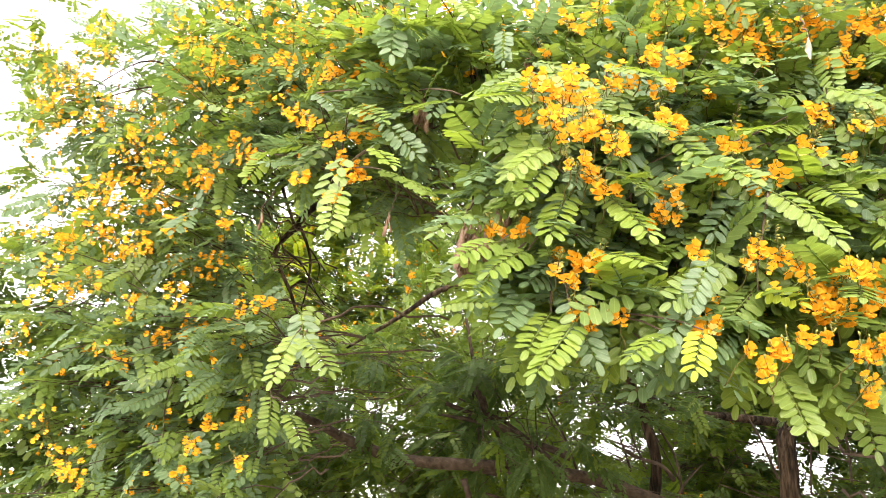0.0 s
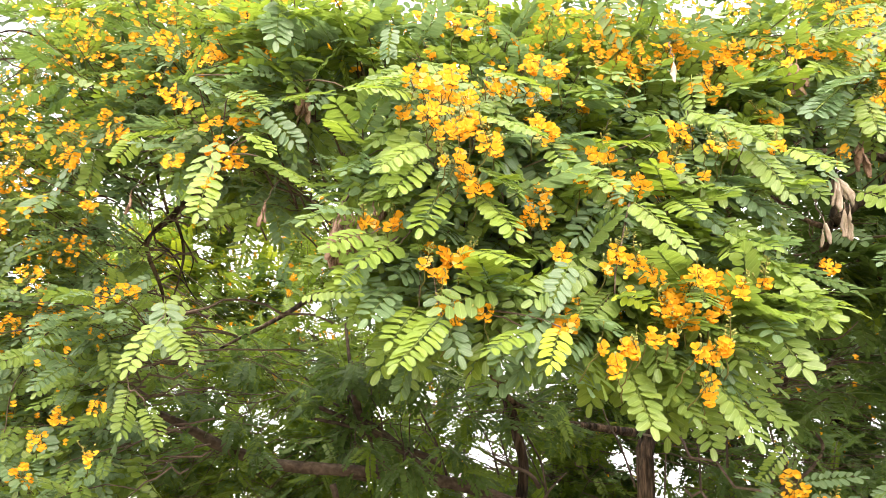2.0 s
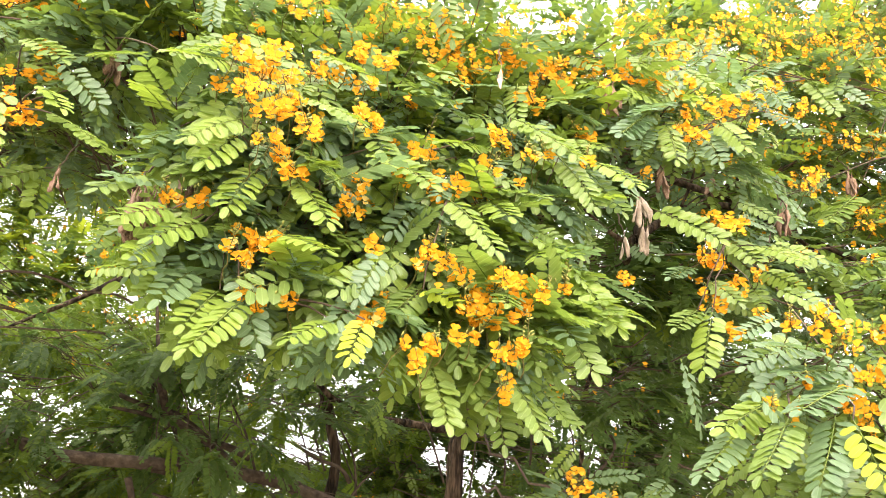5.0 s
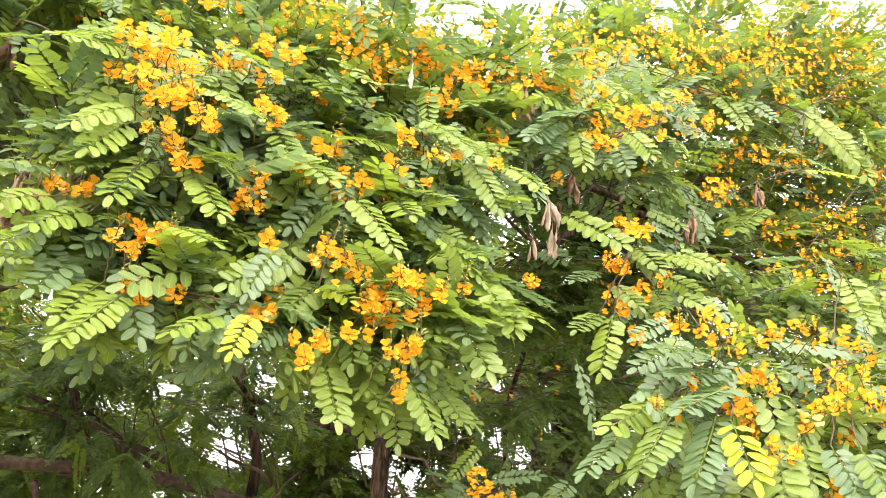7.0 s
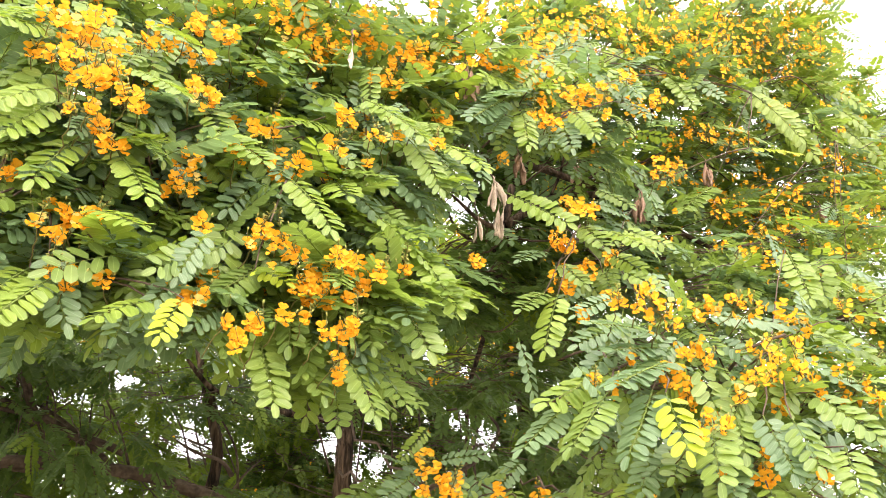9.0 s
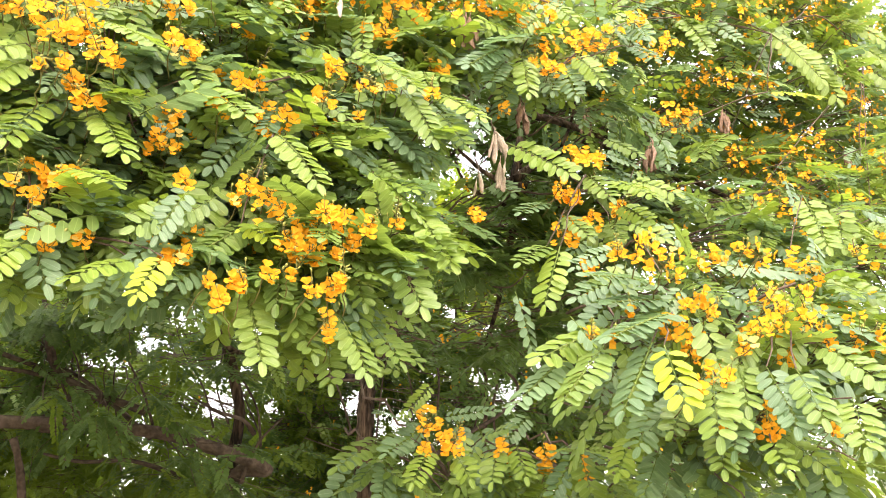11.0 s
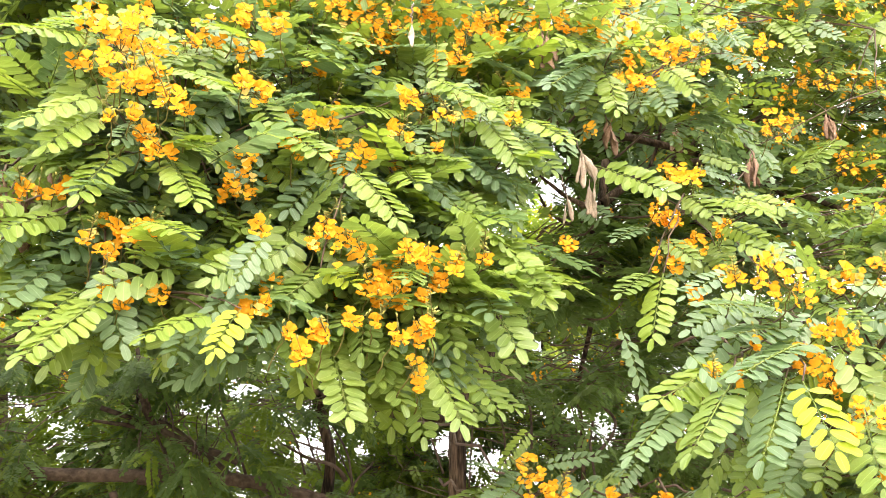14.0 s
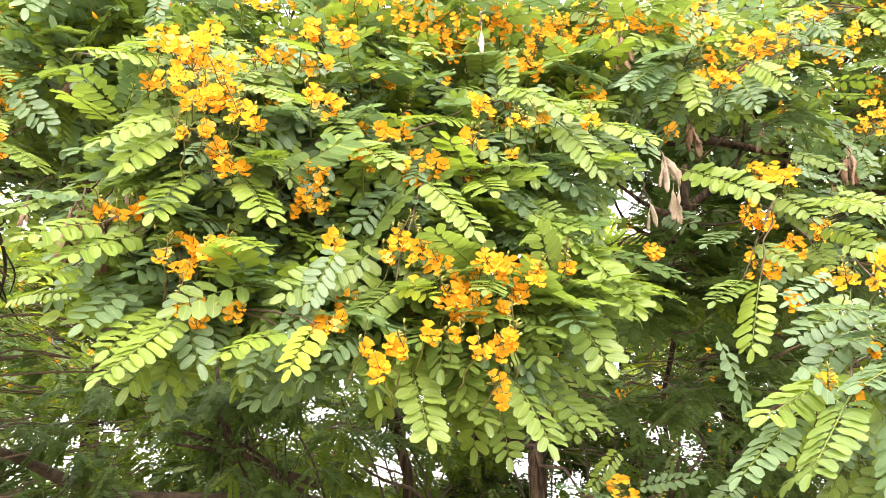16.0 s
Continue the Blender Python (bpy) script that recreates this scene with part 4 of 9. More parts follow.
spray((-0.347, 2.200, 2.645), [
    (-0.229, 1.800, 2.638, -0.094, 1.700, 2.524, 2),], 0.2, 1)
spray((-0.700, 2.800, 2.050), [
    (-0.592, 2.532, 1.940, -0.557, 2.426, 1.757, 2),
    (-0.500, 2.449, 1.871, -0.402, 2.347, 1.737, 2),], 0.0, 0)
spray((-1.268, 3.297, 2.264), [
    (-0.778, 2.584, 2.268, -0.919, 2.466, 2.231, 1),
    (-0.999, 2.768, 2.101, -1.116, 2.642, 2.008, 2),
    (-0.824, 2.627, 2.032, -0.902, 2.508, 1.908, 3),
    (-1.150, 2.938, 2.018, -1.302, 2.811, 1.905, 3),
    (-1.421, 2.944, 2.530, -1.500, 2.816, 2.385, 1),
    (-1.325, 2.944, 2.429, -1.255, 2.816, 2.246, 2),
    (-1.714, 3.072, 2.599, -1.771, 2.944, 2.474, 1),
    (-2.053, 3.200, 3.015, -2.221, 3.072, 2.850, 3),
    (-2.042, 3.200, 2.612, -2.156, 3.072, 2.607, 3),
    (-1.988, 3.328, 2.424, -2.183, 3.200, 2.385, 2),
    (-1.144, 2.937, 1.729, -0.959, 2.809, 1.623, 3),])
spray((-1.268, 3.297, 2.264), [
    (-1.431, 2.944, 2.325, -1.472, 2.816, 2.147, 2),])
spray((3.083, 2.400, 3.489), [
    (2.946, 2.000, 3.328, 3.091, 1.900, 3.047, 1),
    (3.109, 2.050, 3.355, 3.224, 1.950, 3.003, 1),
    (2.802, 1.950, 2.990, 3.007, 1.850, 2.948, 0),
    (2.459, 2.000, 3.299, 2.486, 1.900, 3.067, 2),
    (2.582, 2.000, 3.305, 2.662, 1.900, 3.152, 3),
    (1.989, 2.000, 3.303, 1.752, 1.900, 3.052, 3),
    (2.064, 2.000, 3.244, 1.822, 1.900, 3.022, 3),
    (2.426, 2.050, 3.409, 2.115, 1.950, 3.172, 3),
    (2.040, 1.950, 3.100, 2.107, 1.850, 2.969, 3),
    (2.347, 2.100, 2.791, 2.297, 2.000, 2.588, 3),
    (2.718, 2.100, 2.863, 2.409, 2.000, 2.640, 2),
    (1.961, 1.800, 2.423, 2.086, 1.700, 2.335, 1),])
spray((4.199, 2.500, 3.332), [
    (3.539, 2.100, 3.629, 3.760, 2.000, 3.426, 1),
    (3.585, 2.100, 3.506, 3.790, 2.000, 3.272, 1),
    (3.630, 2.100, 3.386, 3.798, 2.000, 3.117, 1),
    (2.562, 1.900, 2.457, 2.550, 1.800, 2.301, 2),
    (3.155, 1.900, 2.621, 3.254, 1.800, 2.475, 1),
    (3.035, 1.800, 2.421, 3.081, 1.700, 2.249, 2),
    (4.013, 2.300, 4.319, 4.128, 2.200, 4.322, 2),
    (4.143, 2.300, 4.278, 4.156, 2.200, 4.110, 2),])
spray((-1.989, 3.456, 3.641), [
    (-2.078, 3.136, 3.531, -2.195, 3.008, 3.331, 2),
    (-2.176, 3.136, 3.687, -2.213, 3.008, 3.517, 2),
    (-1.918, 3.136, 3.932, -2.073, 3.008, 3.937, 3),
    (-1.771, 3.136, 3.821, -1.561, 3.008, 3.870, 2),
    (-1.970, 3.136, 3.266, -2.035, 3.008, 3.088, 3),
    (-1.845, 3.136, 3.234, -1.696, 3.008, 2.955, 3),
    (-1.767, 3.136, 3.428, -1.668, 3.008, 3.059, 3),
    (-1.650, 3.136, 3.444, -1.509, 3.008, 3.172, 3),
    (-1.361, 2.944, 3.777, -1.054, 2.816, 3.745, 1),
    (-1.302, 2.944, 3.594, -1.362, 2.816, 3.521, 1),
    (-1.630, 3.072, 4.058, -1.632, 2.944, 3.901, 2),])
spray((0.636, 1.900, 2.313), [
    (0.433, 1.660, 2.301, 0.548, 1.590, 2.152, 3),
    (0.537, 1.670, 2.318, 0.641, 1.600, 2.156, 3),
    (0.659, 1.650, 2.328, 0.756, 1.580, 2.165, 2),
    (0.834, 1.650, 2.318, 0.733, 1.580, 2.132, 3),
    (0.511, 1.640, 2.182, 0.415, 1.570, 2.047, 3),
    (0.565, 1.690, 2.232, 0.667, 1.620, 2.078, 3),
    (0.503, 1.630, 2.092, 0.622, 1.560, 1.978, 2),
    (0.715, 1.620, 2.151, 0.602, 1.550, 2.016, 3),
    (0.709, 1.630, 2.203, 0.821, 1.560, 2.078, 3),
    (0.441, 1.630, 2.260, 0.390, 1.560, 2.083, 2),
    (0.612, 1.640, 2.084, 0.712, 1.570, 1.954, 3),
    (0.745, 1.630, 2.131, 0.863, 1.560, 2.027, 2),
    (0.389, 1.620, 2.105, 0.499, 1.550, 1.976, 3),], 0.0, 1)
spray((0.636, 1.900, 2.313), [
    (0.585, 1.640, 2.059, 0.485, 1.570, 1.937, 2),
    (0.674, 1.630, 2.225, 0.562, 1.560, 2.084, 2),
    (0.588, 1.660, 2.361, 0.706, 1.590, 2.216, 1),
    (0.499, 1.630, 2.215, 0.646, 1.560, 2.213, 2),
    (0.765, 1.620, 2.292, 0.653, 1.550, 2.133, 3),
    (0.455, 1.630, 2.222, 0.580, 1.560, 2.101, 1),], 0.0, 1)
spray((0.655, 1.900, 2.441), [
    (0.269, 1.660, 2.268, 0.397, 1.580, 2.140, 3),
    (0.396, 1.670, 2.258, 0.336, 1.590, 2.085, 3),
    (0.538, 1.660, 2.276, 0.646, 1.580, 2.122, 3),
    (0.714, 1.670, 2.261, 0.612, 1.590, 2.088, 2),
    (0.942, 1.660, 2.340, 1.060, 1.580, 2.194, 3),
    (1.062, 1.680, 2.418, 1.181, 1.600, 2.265, 3),
    (0.849, 1.650, 2.437, 0.993, 1.570, 2.330, 2),
    (0.969, 1.680, 2.210, 1.116, 1.600, 2.131, 3),
    (0.760, 1.630, 2.154, 0.874, 1.550, 2.025, 3),
    (0.439, 1.650, 2.120, 0.559, 1.570, 1.998, 2),
    (0.564, 1.660, 2.492, 0.704, 1.580, 2.371, 3),
    (0.265, 1.640, 2.096, 0.381, 1.560, 1.972, 3),
    (0.498, 1.690, 2.416, 0.416, 1.610, 2.231, 3),], 0.0, 1)
spray((0.655, 1.900, 2.441), [
    (0.697, 1.650, 2.387, 0.809, 1.570, 2.234, 2),
    (0.303, 1.690, 2.437, 0.436, 1.610, 2.300, 3),
    (1.062, 1.710, 2.609, 1.188, 1.630, 2.447, 3),], 0.0, 1)
flower_spray([
    (0.288, 1.435, 2.474, 0.030, 5),
    (0.323, 1.451, 2.472, 0.034, 7),
    (0.359, 1.409, 2.448, 0.029, 6),
    (0.337, 1.431, 2.409, 0.029, 5),
    (0.393, 1.469, 2.449, 0.019, 3),
    (0.254, 1.470, 2.403, 0.011, 2),
    (0.295, 1.393, 2.348, 0.009, 1),
    (0.325, 1.401, 2.354, 0.016, 3),
    (0.376, 1.385, 2.328, 0.020, 4),
    (0.403, 1.424, 2.354, 0.025, 6),
    (0.439, 1.383, 2.281, 0.024, 5),
    (0.347, 1.426, 2.335, 0.020, 3),
    (0.464, 1.445, 2.304, 0.009, 1),
    (0.379, 1.408, 2.258, 0.010, 2),
    (0.397, 1.448, 2.248, 0.013, 3),
    (0.427, 1.439, 2.215, 0.020, 4),
    (0.347, 1.382, 2.229, 0.006, 1),])
flower_spray([
    (0.473, 1.526, 2.543, 0.032, 4),
    (0.445, 1.496, 2.495, 0.025, 3),
    (0.548, 1.512, 2.584, 0.018, 4),
    (0.578, 1.498, 2.584, 0.018, 3),
    (0.630, 1.539, 2.599, 0.021, 4),
    (0.569, 1.514, 2.502, 0.022, 3),
    (0.561, 1.486, 2.407, 0.012, 2),
    (0.590, 1.524, 2.409, 0.022, 6),
    (0.563, 1.548, 2.202, 0.030, 11),
    (0.580, 1.501, 2.247, 0.020, 3),
    (0.614, 1.492, 2.093, 0.015, 3),
    (0.666, 1.509, 2.270, 0.016, 3),])
flower_spray([
    (0.184, 1.544, 2.152, 0.012, 2),
    (0.209, 1.548, 2.153, 0.005, 1),
    (0.243, 1.517, 2.140, 0.010, 2),
    (0.256, 1.540, 2.161, 0.012, 2),
    (0.328, 1.535, 2.094, 0.009, 2),
    (0.362, 1.488, 2.075, 0.009, 1),
    (0.397, 1.459, 2.053, 0.013, 2),
    (0.413, 1.515, 2.078, 0.010, 2),
    (0.373, 1.506, 2.052, 0.013, 3),
    (0.349, 1.486, 2.012, 0.011, 2),
    (0.320, 1.473, 2.034, 0.007, 1),
    (0.353, 1.491, 1.943, 0.007, 1),
    (0.387, 1.497, 1.954, 0.008, 1),
    (0.388, 1.477, 1.913, 0.008, 1),
    (0.447, 1.479, 1.939, 0.010, 2),])
flower_spray([
    (0.761, 1.576, 2.389, 0.012, 2),
    (0.769, 1.616, 2.338, 0.028, 4),
    (0.788, 1.589, 2.293, 0.024, 4),
    (0.827, 1.558, 2.306, 0.017, 3),
    (0.931, 1.558, 2.459, 0.023, 4),
    (0.915, 1.575, 2.381, 0.023, 4),
    (0.704, 1.551, 2.376, 0.015, 2),
    (0.728, 1.550, 2.359, 0.017, 2),
    (1.042, 1.581, 2.435, 0.010, 1),
    (0.994, 1.539, 2.411, 0.010, 1),
    (1.073, 1.578, 2.449, 0.011, 1),
    (1.186, 1.566, 2.447, 0.016, 2),
    (1.006, 1.601, 2.363, 0.008, 1),
    (0.671, 1.605, 2.396, 0.013, 2),])
flower_spray([
    (0.738, 1.497, 2.096, 0.014, 3),
    (0.783, 1.497, 2.079, 0.014, 3),
    (0.812, 1.467, 2.039, 0.013, 3),
    (0.721, 1.495, 2.065, 0.009, 2),
    (0.824, 1.464, 1.977, 0.018, 4),
    (0.859, 1.486, 2.004, 0.018, 4),
    (0.869, 1.463, 1.956, 0.022, 6),
    (0.842, 1.474, 1.953, 0.015, 3),
    (0.896, 1.437, 2.037, 0.018, 4),
    (0.931, 1.454, 2.034, 0.020, 5),
    (0.998, 1.523, 2.059, 0.017, 4),
    (0.990, 1.454, 2.018, 0.014, 3),
    (0.967, 1.497, 1.999, 0.014, 3),
    (0.893, 1.493, 2.030, 0.014, 2),
    (1.070, 1.500, 2.056, 0.012, 2),
    (0.931, 1.477, 1.957, 0.009, 2),])
flower_spray([
    (0.568, 1.510, 1.953, 0.010, 2),
    (0.594, 1.457, 1.911, 0.012, 4),
    (0.627, 1.457, 1.922, 0.010, 2),
    (0.711, 1.394, 1.865, 0.010, 2),
    (0.735, 1.389, 1.850, 0.010, 2),
    (0.695, 1.385, 1.818, 0.014, 4),
    (0.858, 1.387, 1.855, 0.010, 2),
    (0.904, 1.427, 1.875, 0.019, 4),
    (0.927, 1.393, 1.878, 0.013, 3),
    (0.910, 1.465, 1.820, 0.009, 1),
    (0.925, 1.518, 1.801, 0.011, 2),
    (0.779, 1.426, 1.895, 0.015, 3),
    (0.826, 1.442, 1.895, 0.005, 1),
    (0.669, 1.400, 1.858, 0.006, 1),])
flower_spray([
    (0.877, 1.793, 2.828, 0.035, 6),
    (0.952, 1.784, 2.806, 0.032, 6),
    (0.998, 1.773, 2.844, 0.016, 1),
    (1.156, 1.748, 2.836, 0.032, 5),
    (1.221, 1.784, 2.886, 0.030, 4),
    (1.240, 1.774, 2.832, 0.023, 3),
    (1.130, 1.766, 2.740, 0.028, 4),
    (1.271, 1.791, 2.794, 0.026, 3),
    (0.881, 1.763, 2.871, 0.029, 3),
    (1.023, 1.737, 2.883, 0.035, 4),
    (0.766, 1.755, 2.879, 0.035, 4),
    (1.061, 1.720, 2.707, 0.015, 2),
    (0.746, 1.719, 2.626, 0.014, 2),
    (1.328, 1.773, 2.918, 0.034, 4),], False)
flower_spray([
    (1.446, 1.708, 2.873, 0.030, 4),
    (1.539, 1.727, 2.883, 0.027, 3),
    (1.592, 1.715, 2.879, 0.038, 5),
    (1.634, 1.684, 2.877, 0.016, 2),
    (1.789, 1.639, 2.765, 0.048, 11),
    (1.758, 1.679, 2.818, 0.031, 4),
    (1.720, 1.723, 2.855, 0.032, 4),
    (1.749, 1.709, 2.789, 0.038, 5),
    (1.619, 1.679, 2.761, 0.020, 3),
    (1.606, 1.676, 2.698, 0.016, 2),
    (1.606, 1.652, 2.653, 0.019, 3),
    (1.540, 1.648, 2.663, 0.009, 1),
    (1.634, 1.637, 2.655, 0.010, 1),
    (1.244, 1.719, 2.635, 0.021, 2),
    (1.279, 1.694, 2.617, 0.011, 1),
    (1.837, 1.644, 2.827, 0.028, 3),
    (1.948, 1.671, 2.921, 0.026, 3),
    (2.044, 1.635, 2.851, 0.033, 3),], False)
flower_spray([
    (2.048, 1.691, 2.593, 0.039, 6),
    (1.660, 1.743, 2.311, 0.022, 3),
    (1.693, 1.735, 2.293, 0.019, 3),
    (1.739, 1.718, 2.217, 0.025, 4),
    (1.629, 1.697, 2.153, 0.032, 8),
    (1.727, 1.735, 2.087, 0.018, 3),
    (1.877, 1.766, 2.291, 0.020, 3),
    (1.812, 1.714, 2.140, 0.016, 2),
    (1.678, 1.677, 2.398, 0.031, 4),
    (1.756, 1.676, 2.402, 0.022, 2),
    (1.629, 1.678, 2.309, 0.012, 1),
    (1.497, 1.766, 2.564, 0.019, 2),
    (1.374, 1.724, 2.198, 0.014, 2),], False)
flower_spray([
    (1.502, 1.284, 1.957, 0.013, 2),
    (1.519, 1.217, 1.950, 0.028, 7),
    (1.572, 1.226, 1.922, 0.034, 8),
    (1.716, 1.269, 1.971, 0.028, 5),
    (1.788, 1.290, 1.978, 0.012, 2),
    (1.800, 1.234, 1.970, 0.017, 2),
    (1.824, 1.206, 1.965, 0.026, 3),
    (2.027, 1.286, 1.989, 0.029, 4),
    (2.010, 1.229, 1.947, 0.022, 3),
    (1.681, 1.274, 1.867, 0.025, 5),
    (1.671, 1.216, 1.834, 0.013, 2),
    (1.617, 1.269, 1.797, 0.024, 5),
    (1.672, 1.284, 1.765, 0.024, 5),
    (1.408, 1.273, 1.770, 0.011, 2),
    (1.422, 1.236, 1.753, 0.011, 2),
    (1.516, 1.273, 1.831, 0.009, 1),])
flower_spray([
    (1.688, 1.084, 1.815, 0.028, 4),
    (1.760, 1.101, 1.796, 0.024, 4),
    (1.838, 1.112, 1.794, 0.025, 5),
    (1.927, 1.158, 1.772, 0.017, 2),
    (1.670, 1.085, 1.753, 0.019, 3),
    (1.788, 1.158, 1.736, 0.019, 3),
    (1.684, 1.150, 1.743, 0.015, 2),
    (1.608, 1.167, 1.689, 0.015, 3),
    (1.529, 1.107, 1.655, 0.009, 2),
    (1.572, 1.090, 1.665, 0.012, 2),
    (1.667, 1.094, 1.616, 0.012, 2),
    (1.714, 1.153, 1.586, 0.018, 4),
    (1.901, 1.167, 1.585, 0.014, 2),
    (1.595, 1.140, 1.577, 0.009, 1),
    (1.977, 1.118, 1.778, 0.032, 4),
    (2.030, 1.099, 1.729, 0.021, 3),
    (1.885, 1.153, 1.871, 0.011, 2),])
flower_spray([
    (1.294, 1.887, 1.661, 0.027, 6),
    (1.328, 1.809, 1.600, 0.026, 5),
    (1.464, 1.822, 1.587, 0.015, 2),
    (1.635, 1.883, 1.575, 0.019, 4),
    (1.632, 1.885, 1.533, 0.016, 3),
    (1.308, 1.831, 1.608, 0.014, 2),
    (1.722, 1.828, 1.516, 0.022, 3),
    (1.255, 1.843, 1.579, 0.014, 2),], False)
flower_spray([
    (-2.135, 2.949, 3.676, 0.067, 6),
    (-1.795, 2.893, 3.812, 0.064, 7),
    (-2.002, 2.988, 3.583, 0.091, 11),
    (-1.828, 2.948, 3.620, 0.079, 8),
    (-1.907, 2.979, 3.446, 0.088, 11),
    (-1.922, 2.909, 3.308, 0.068, 8),
    (-2.037, 3.004, 3.256, 0.056, 6),
    (-1.765, 2.976, 3.672, 0.038, 4),
    (-1.777, 2.924, 3.254, 0.060, 6),
    (-1.909, 3.002, 3.526, 0.064, 6),], False)
flower_spray([
    (-1.164, 2.650, 3.313, 0.059, 8),
    (-1.010, 2.659, 3.361, 0.057, 10),
    (-0.749, 2.412, 3.123, 0.070, 13),
    (-0.617, 2.283, 3.086, 0.057, 10),
    (-0.513, 2.221, 3.054, 0.051, 9),
    (-0.465, 2.141, 3.177, 0.051, 8),
    (-0.604, 2.301, 3.302, 0.046, 6),
    (-1.041, 2.580, 3.422, 0.052, 6),
    (-1.252, 2.685, 3.222, 0.054, 7),
    (-0.866, 2.545, 3.145, 0.053, 8),
    (-0.190, 2.083, 3.150, 0.041, 5),
    (-0.236, 2.007, 2.893, 0.045, 6),
    (-0.341, 2.056, 2.916, 0.031, 4),
    (-0.581, 2.245, 3.233, 0.045, 5),], False)
flower_spray([
    (-1.431, 2.865, 3.188, 0.061, 10),
    (-1.292, 2.810, 3.140, 0.044, 7),
    (-1.420, 2.761, 2.973, 0.076, 13),
    (-1.288, 2.762, 2.878, 0.065, 10),
    (-1.477, 2.821, 2.922, 0.049, 7),
    (-1.623, 2.762, 2.851, 0.068, 10),
    (-1.673, 2.775, 2.698, 0.068, 8),
    (-1.600, 2.808, 2.686, 0.044, 7),
    (-1.320, 2.816, 2.783, 0.037, 6),
    (-1.439, 2.826, 2.590, 0.042, 7),
    (-1.570, 2.831, 2.899, 0.044, 6),
    (-1.071, 2.791, 2.481, 0.059, 8),
    (-0.948, 2.743, 2.502, 0.033, 5),
    (-1.273, 2.772, 2.571, 0.020, 3),
    (-1.494, 2.788, 2.425, 0.041, 6),
    (-1.683, 2.854, 2.599, 0.044, 6),], False)
flower_spray([
    (-0.918, 2.446, 2.808, 0.046, 7),
    (-0.787, 2.378, 2.830, 0.048, 9),
    (-0.732, 2.334, 2.772, 0.034, 5),
    (-0.933, 2.487, 2.731, 0.027, 4),
    (-0.480, 2.065, 2.772, 0.027, 3),
    (-0.396, 1.981, 2.701, 0.025, 3),
    (-0.309, 1.952, 2.614, 0.021, 3),
    (-0.204, 1.916, 2.681, 0.021, 2),
    (-0.184, 1.968, 2.652, 0.018, 2),
    (-0.248, 1.980, 2.649, 0.018, 3),
    (-0.287, 1.958, 2.550, 0.024, 4),
    (-0.218, 1.969, 2.518, 0.024, 4),
    (-0.259, 1.939, 2.475, 0.020, 3),
    (-0.280, 1.905, 2.413, 0.020, 3),
    (-0.813, 2.416, 2.549, 0.026, 4),
    (-0.428, 2.038, 2.533, 0.022, 3),], False)
flower_spray([
    (-0.810, 2.695, 2.300, 0.022, 2),
    (-0.653, 2.500, 2.256, 0.030, 5),
    (-1.043, 2.862, 2.285, 0.034, 7),
    (-1.119, 2.959, 2.213, 0.036, 6),
    (-1.200, 2.913, 2.224, 0.031, 4),
    (-0.823, 2.694, 2.238, 0.022, 2),
    (-0.982, 2.878, 2.161, 0.020, 1),
    (-0.879, 2.738, 2.064, 0.013, 1),
    (-1.063, 2.866, 2.250, 0.034, 5),
    (-1.394, 2.970, 2.137, 0.037, 4),
    (-1.663, 2.953, 1.848, 0.069, 10),
    (-1.530, 2.958, 1.730, 0.042, 7),
    (-1.448, 2.885, 1.652, 0.036, 6),
    (-1.005, 2.853, 1.666, 0.034, 5),
    (-0.949, 2.775, 1.784, 0.027, 4),
    (-0.668, 2.524, 1.710, 0.017, 2),
    (-0.705, 2.595, 1.878, 0.017, 2),
    (-0.855, 2.699, 1.859, 0.023, 3),
    (-1.843, 2.917, 2.212, 0.061, 7),], False)
flower_spray([
    (1.974, 2.149, 3.430, 0.065, 12),
    (2.088, 2.147, 3.449, 0.066, 11),
    (1.831, 2.098, 3.379, 0.048, 8),
    (2.481, 2.124, 3.598, 0.061, 8),
    (2.639, 2.113, 3.623, 0.062, 9),
    (2.803, 2.097, 3.678, 0.058, 8),
    (2.946, 2.136, 3.684, 0.060, 8),
    (3.009, 2.067, 3.623, 0.072, 9),
    (3.319, 2.133, 3.863, 0.072, 9),
    (3.371, 2.054, 3.789, 0.065, 8),
    (3.674, 2.137, 3.957, 0.063, 8),
    (3.126, 2.118, 3.592, 0.061, 6),
    (2.734, 2.095, 3.498, 0.056, 6),
    (2.570, 2.117, 3.375, 0.049, 6),
    (2.178, 2.096, 3.544, 0.052, 6),
    (3.131, 2.128, 3.906, 0.070, 9),
    (2.508, 2.061, 3.686, 0.061, 8),
    (3.488, 2.101, 4.037, 0.075, 9),
    (2.295, 2.137, 3.520, 0.069, 6),], False)
flower_spray([
    (2.121, 2.143, 3.530, 0.062, 5),
    (2.379, 2.072, 3.381, 0.062, 5),
    (1.864, 2.075, 3.290, 0.052, 5),
    (2.904, 2.140, 3.450, 0.064, 5),
    (3.176, 2.085, 3.330, 0.065, 5),
    (3.441, 2.056, 3.192, 0.061, 4),
    (2.695, 2.121, 3.146, 0.053, 4),
    (3.255, 2.091, 2.905, 0.063, 5),
    (3.541, 2.124, 2.739, 0.054, 4),], False)
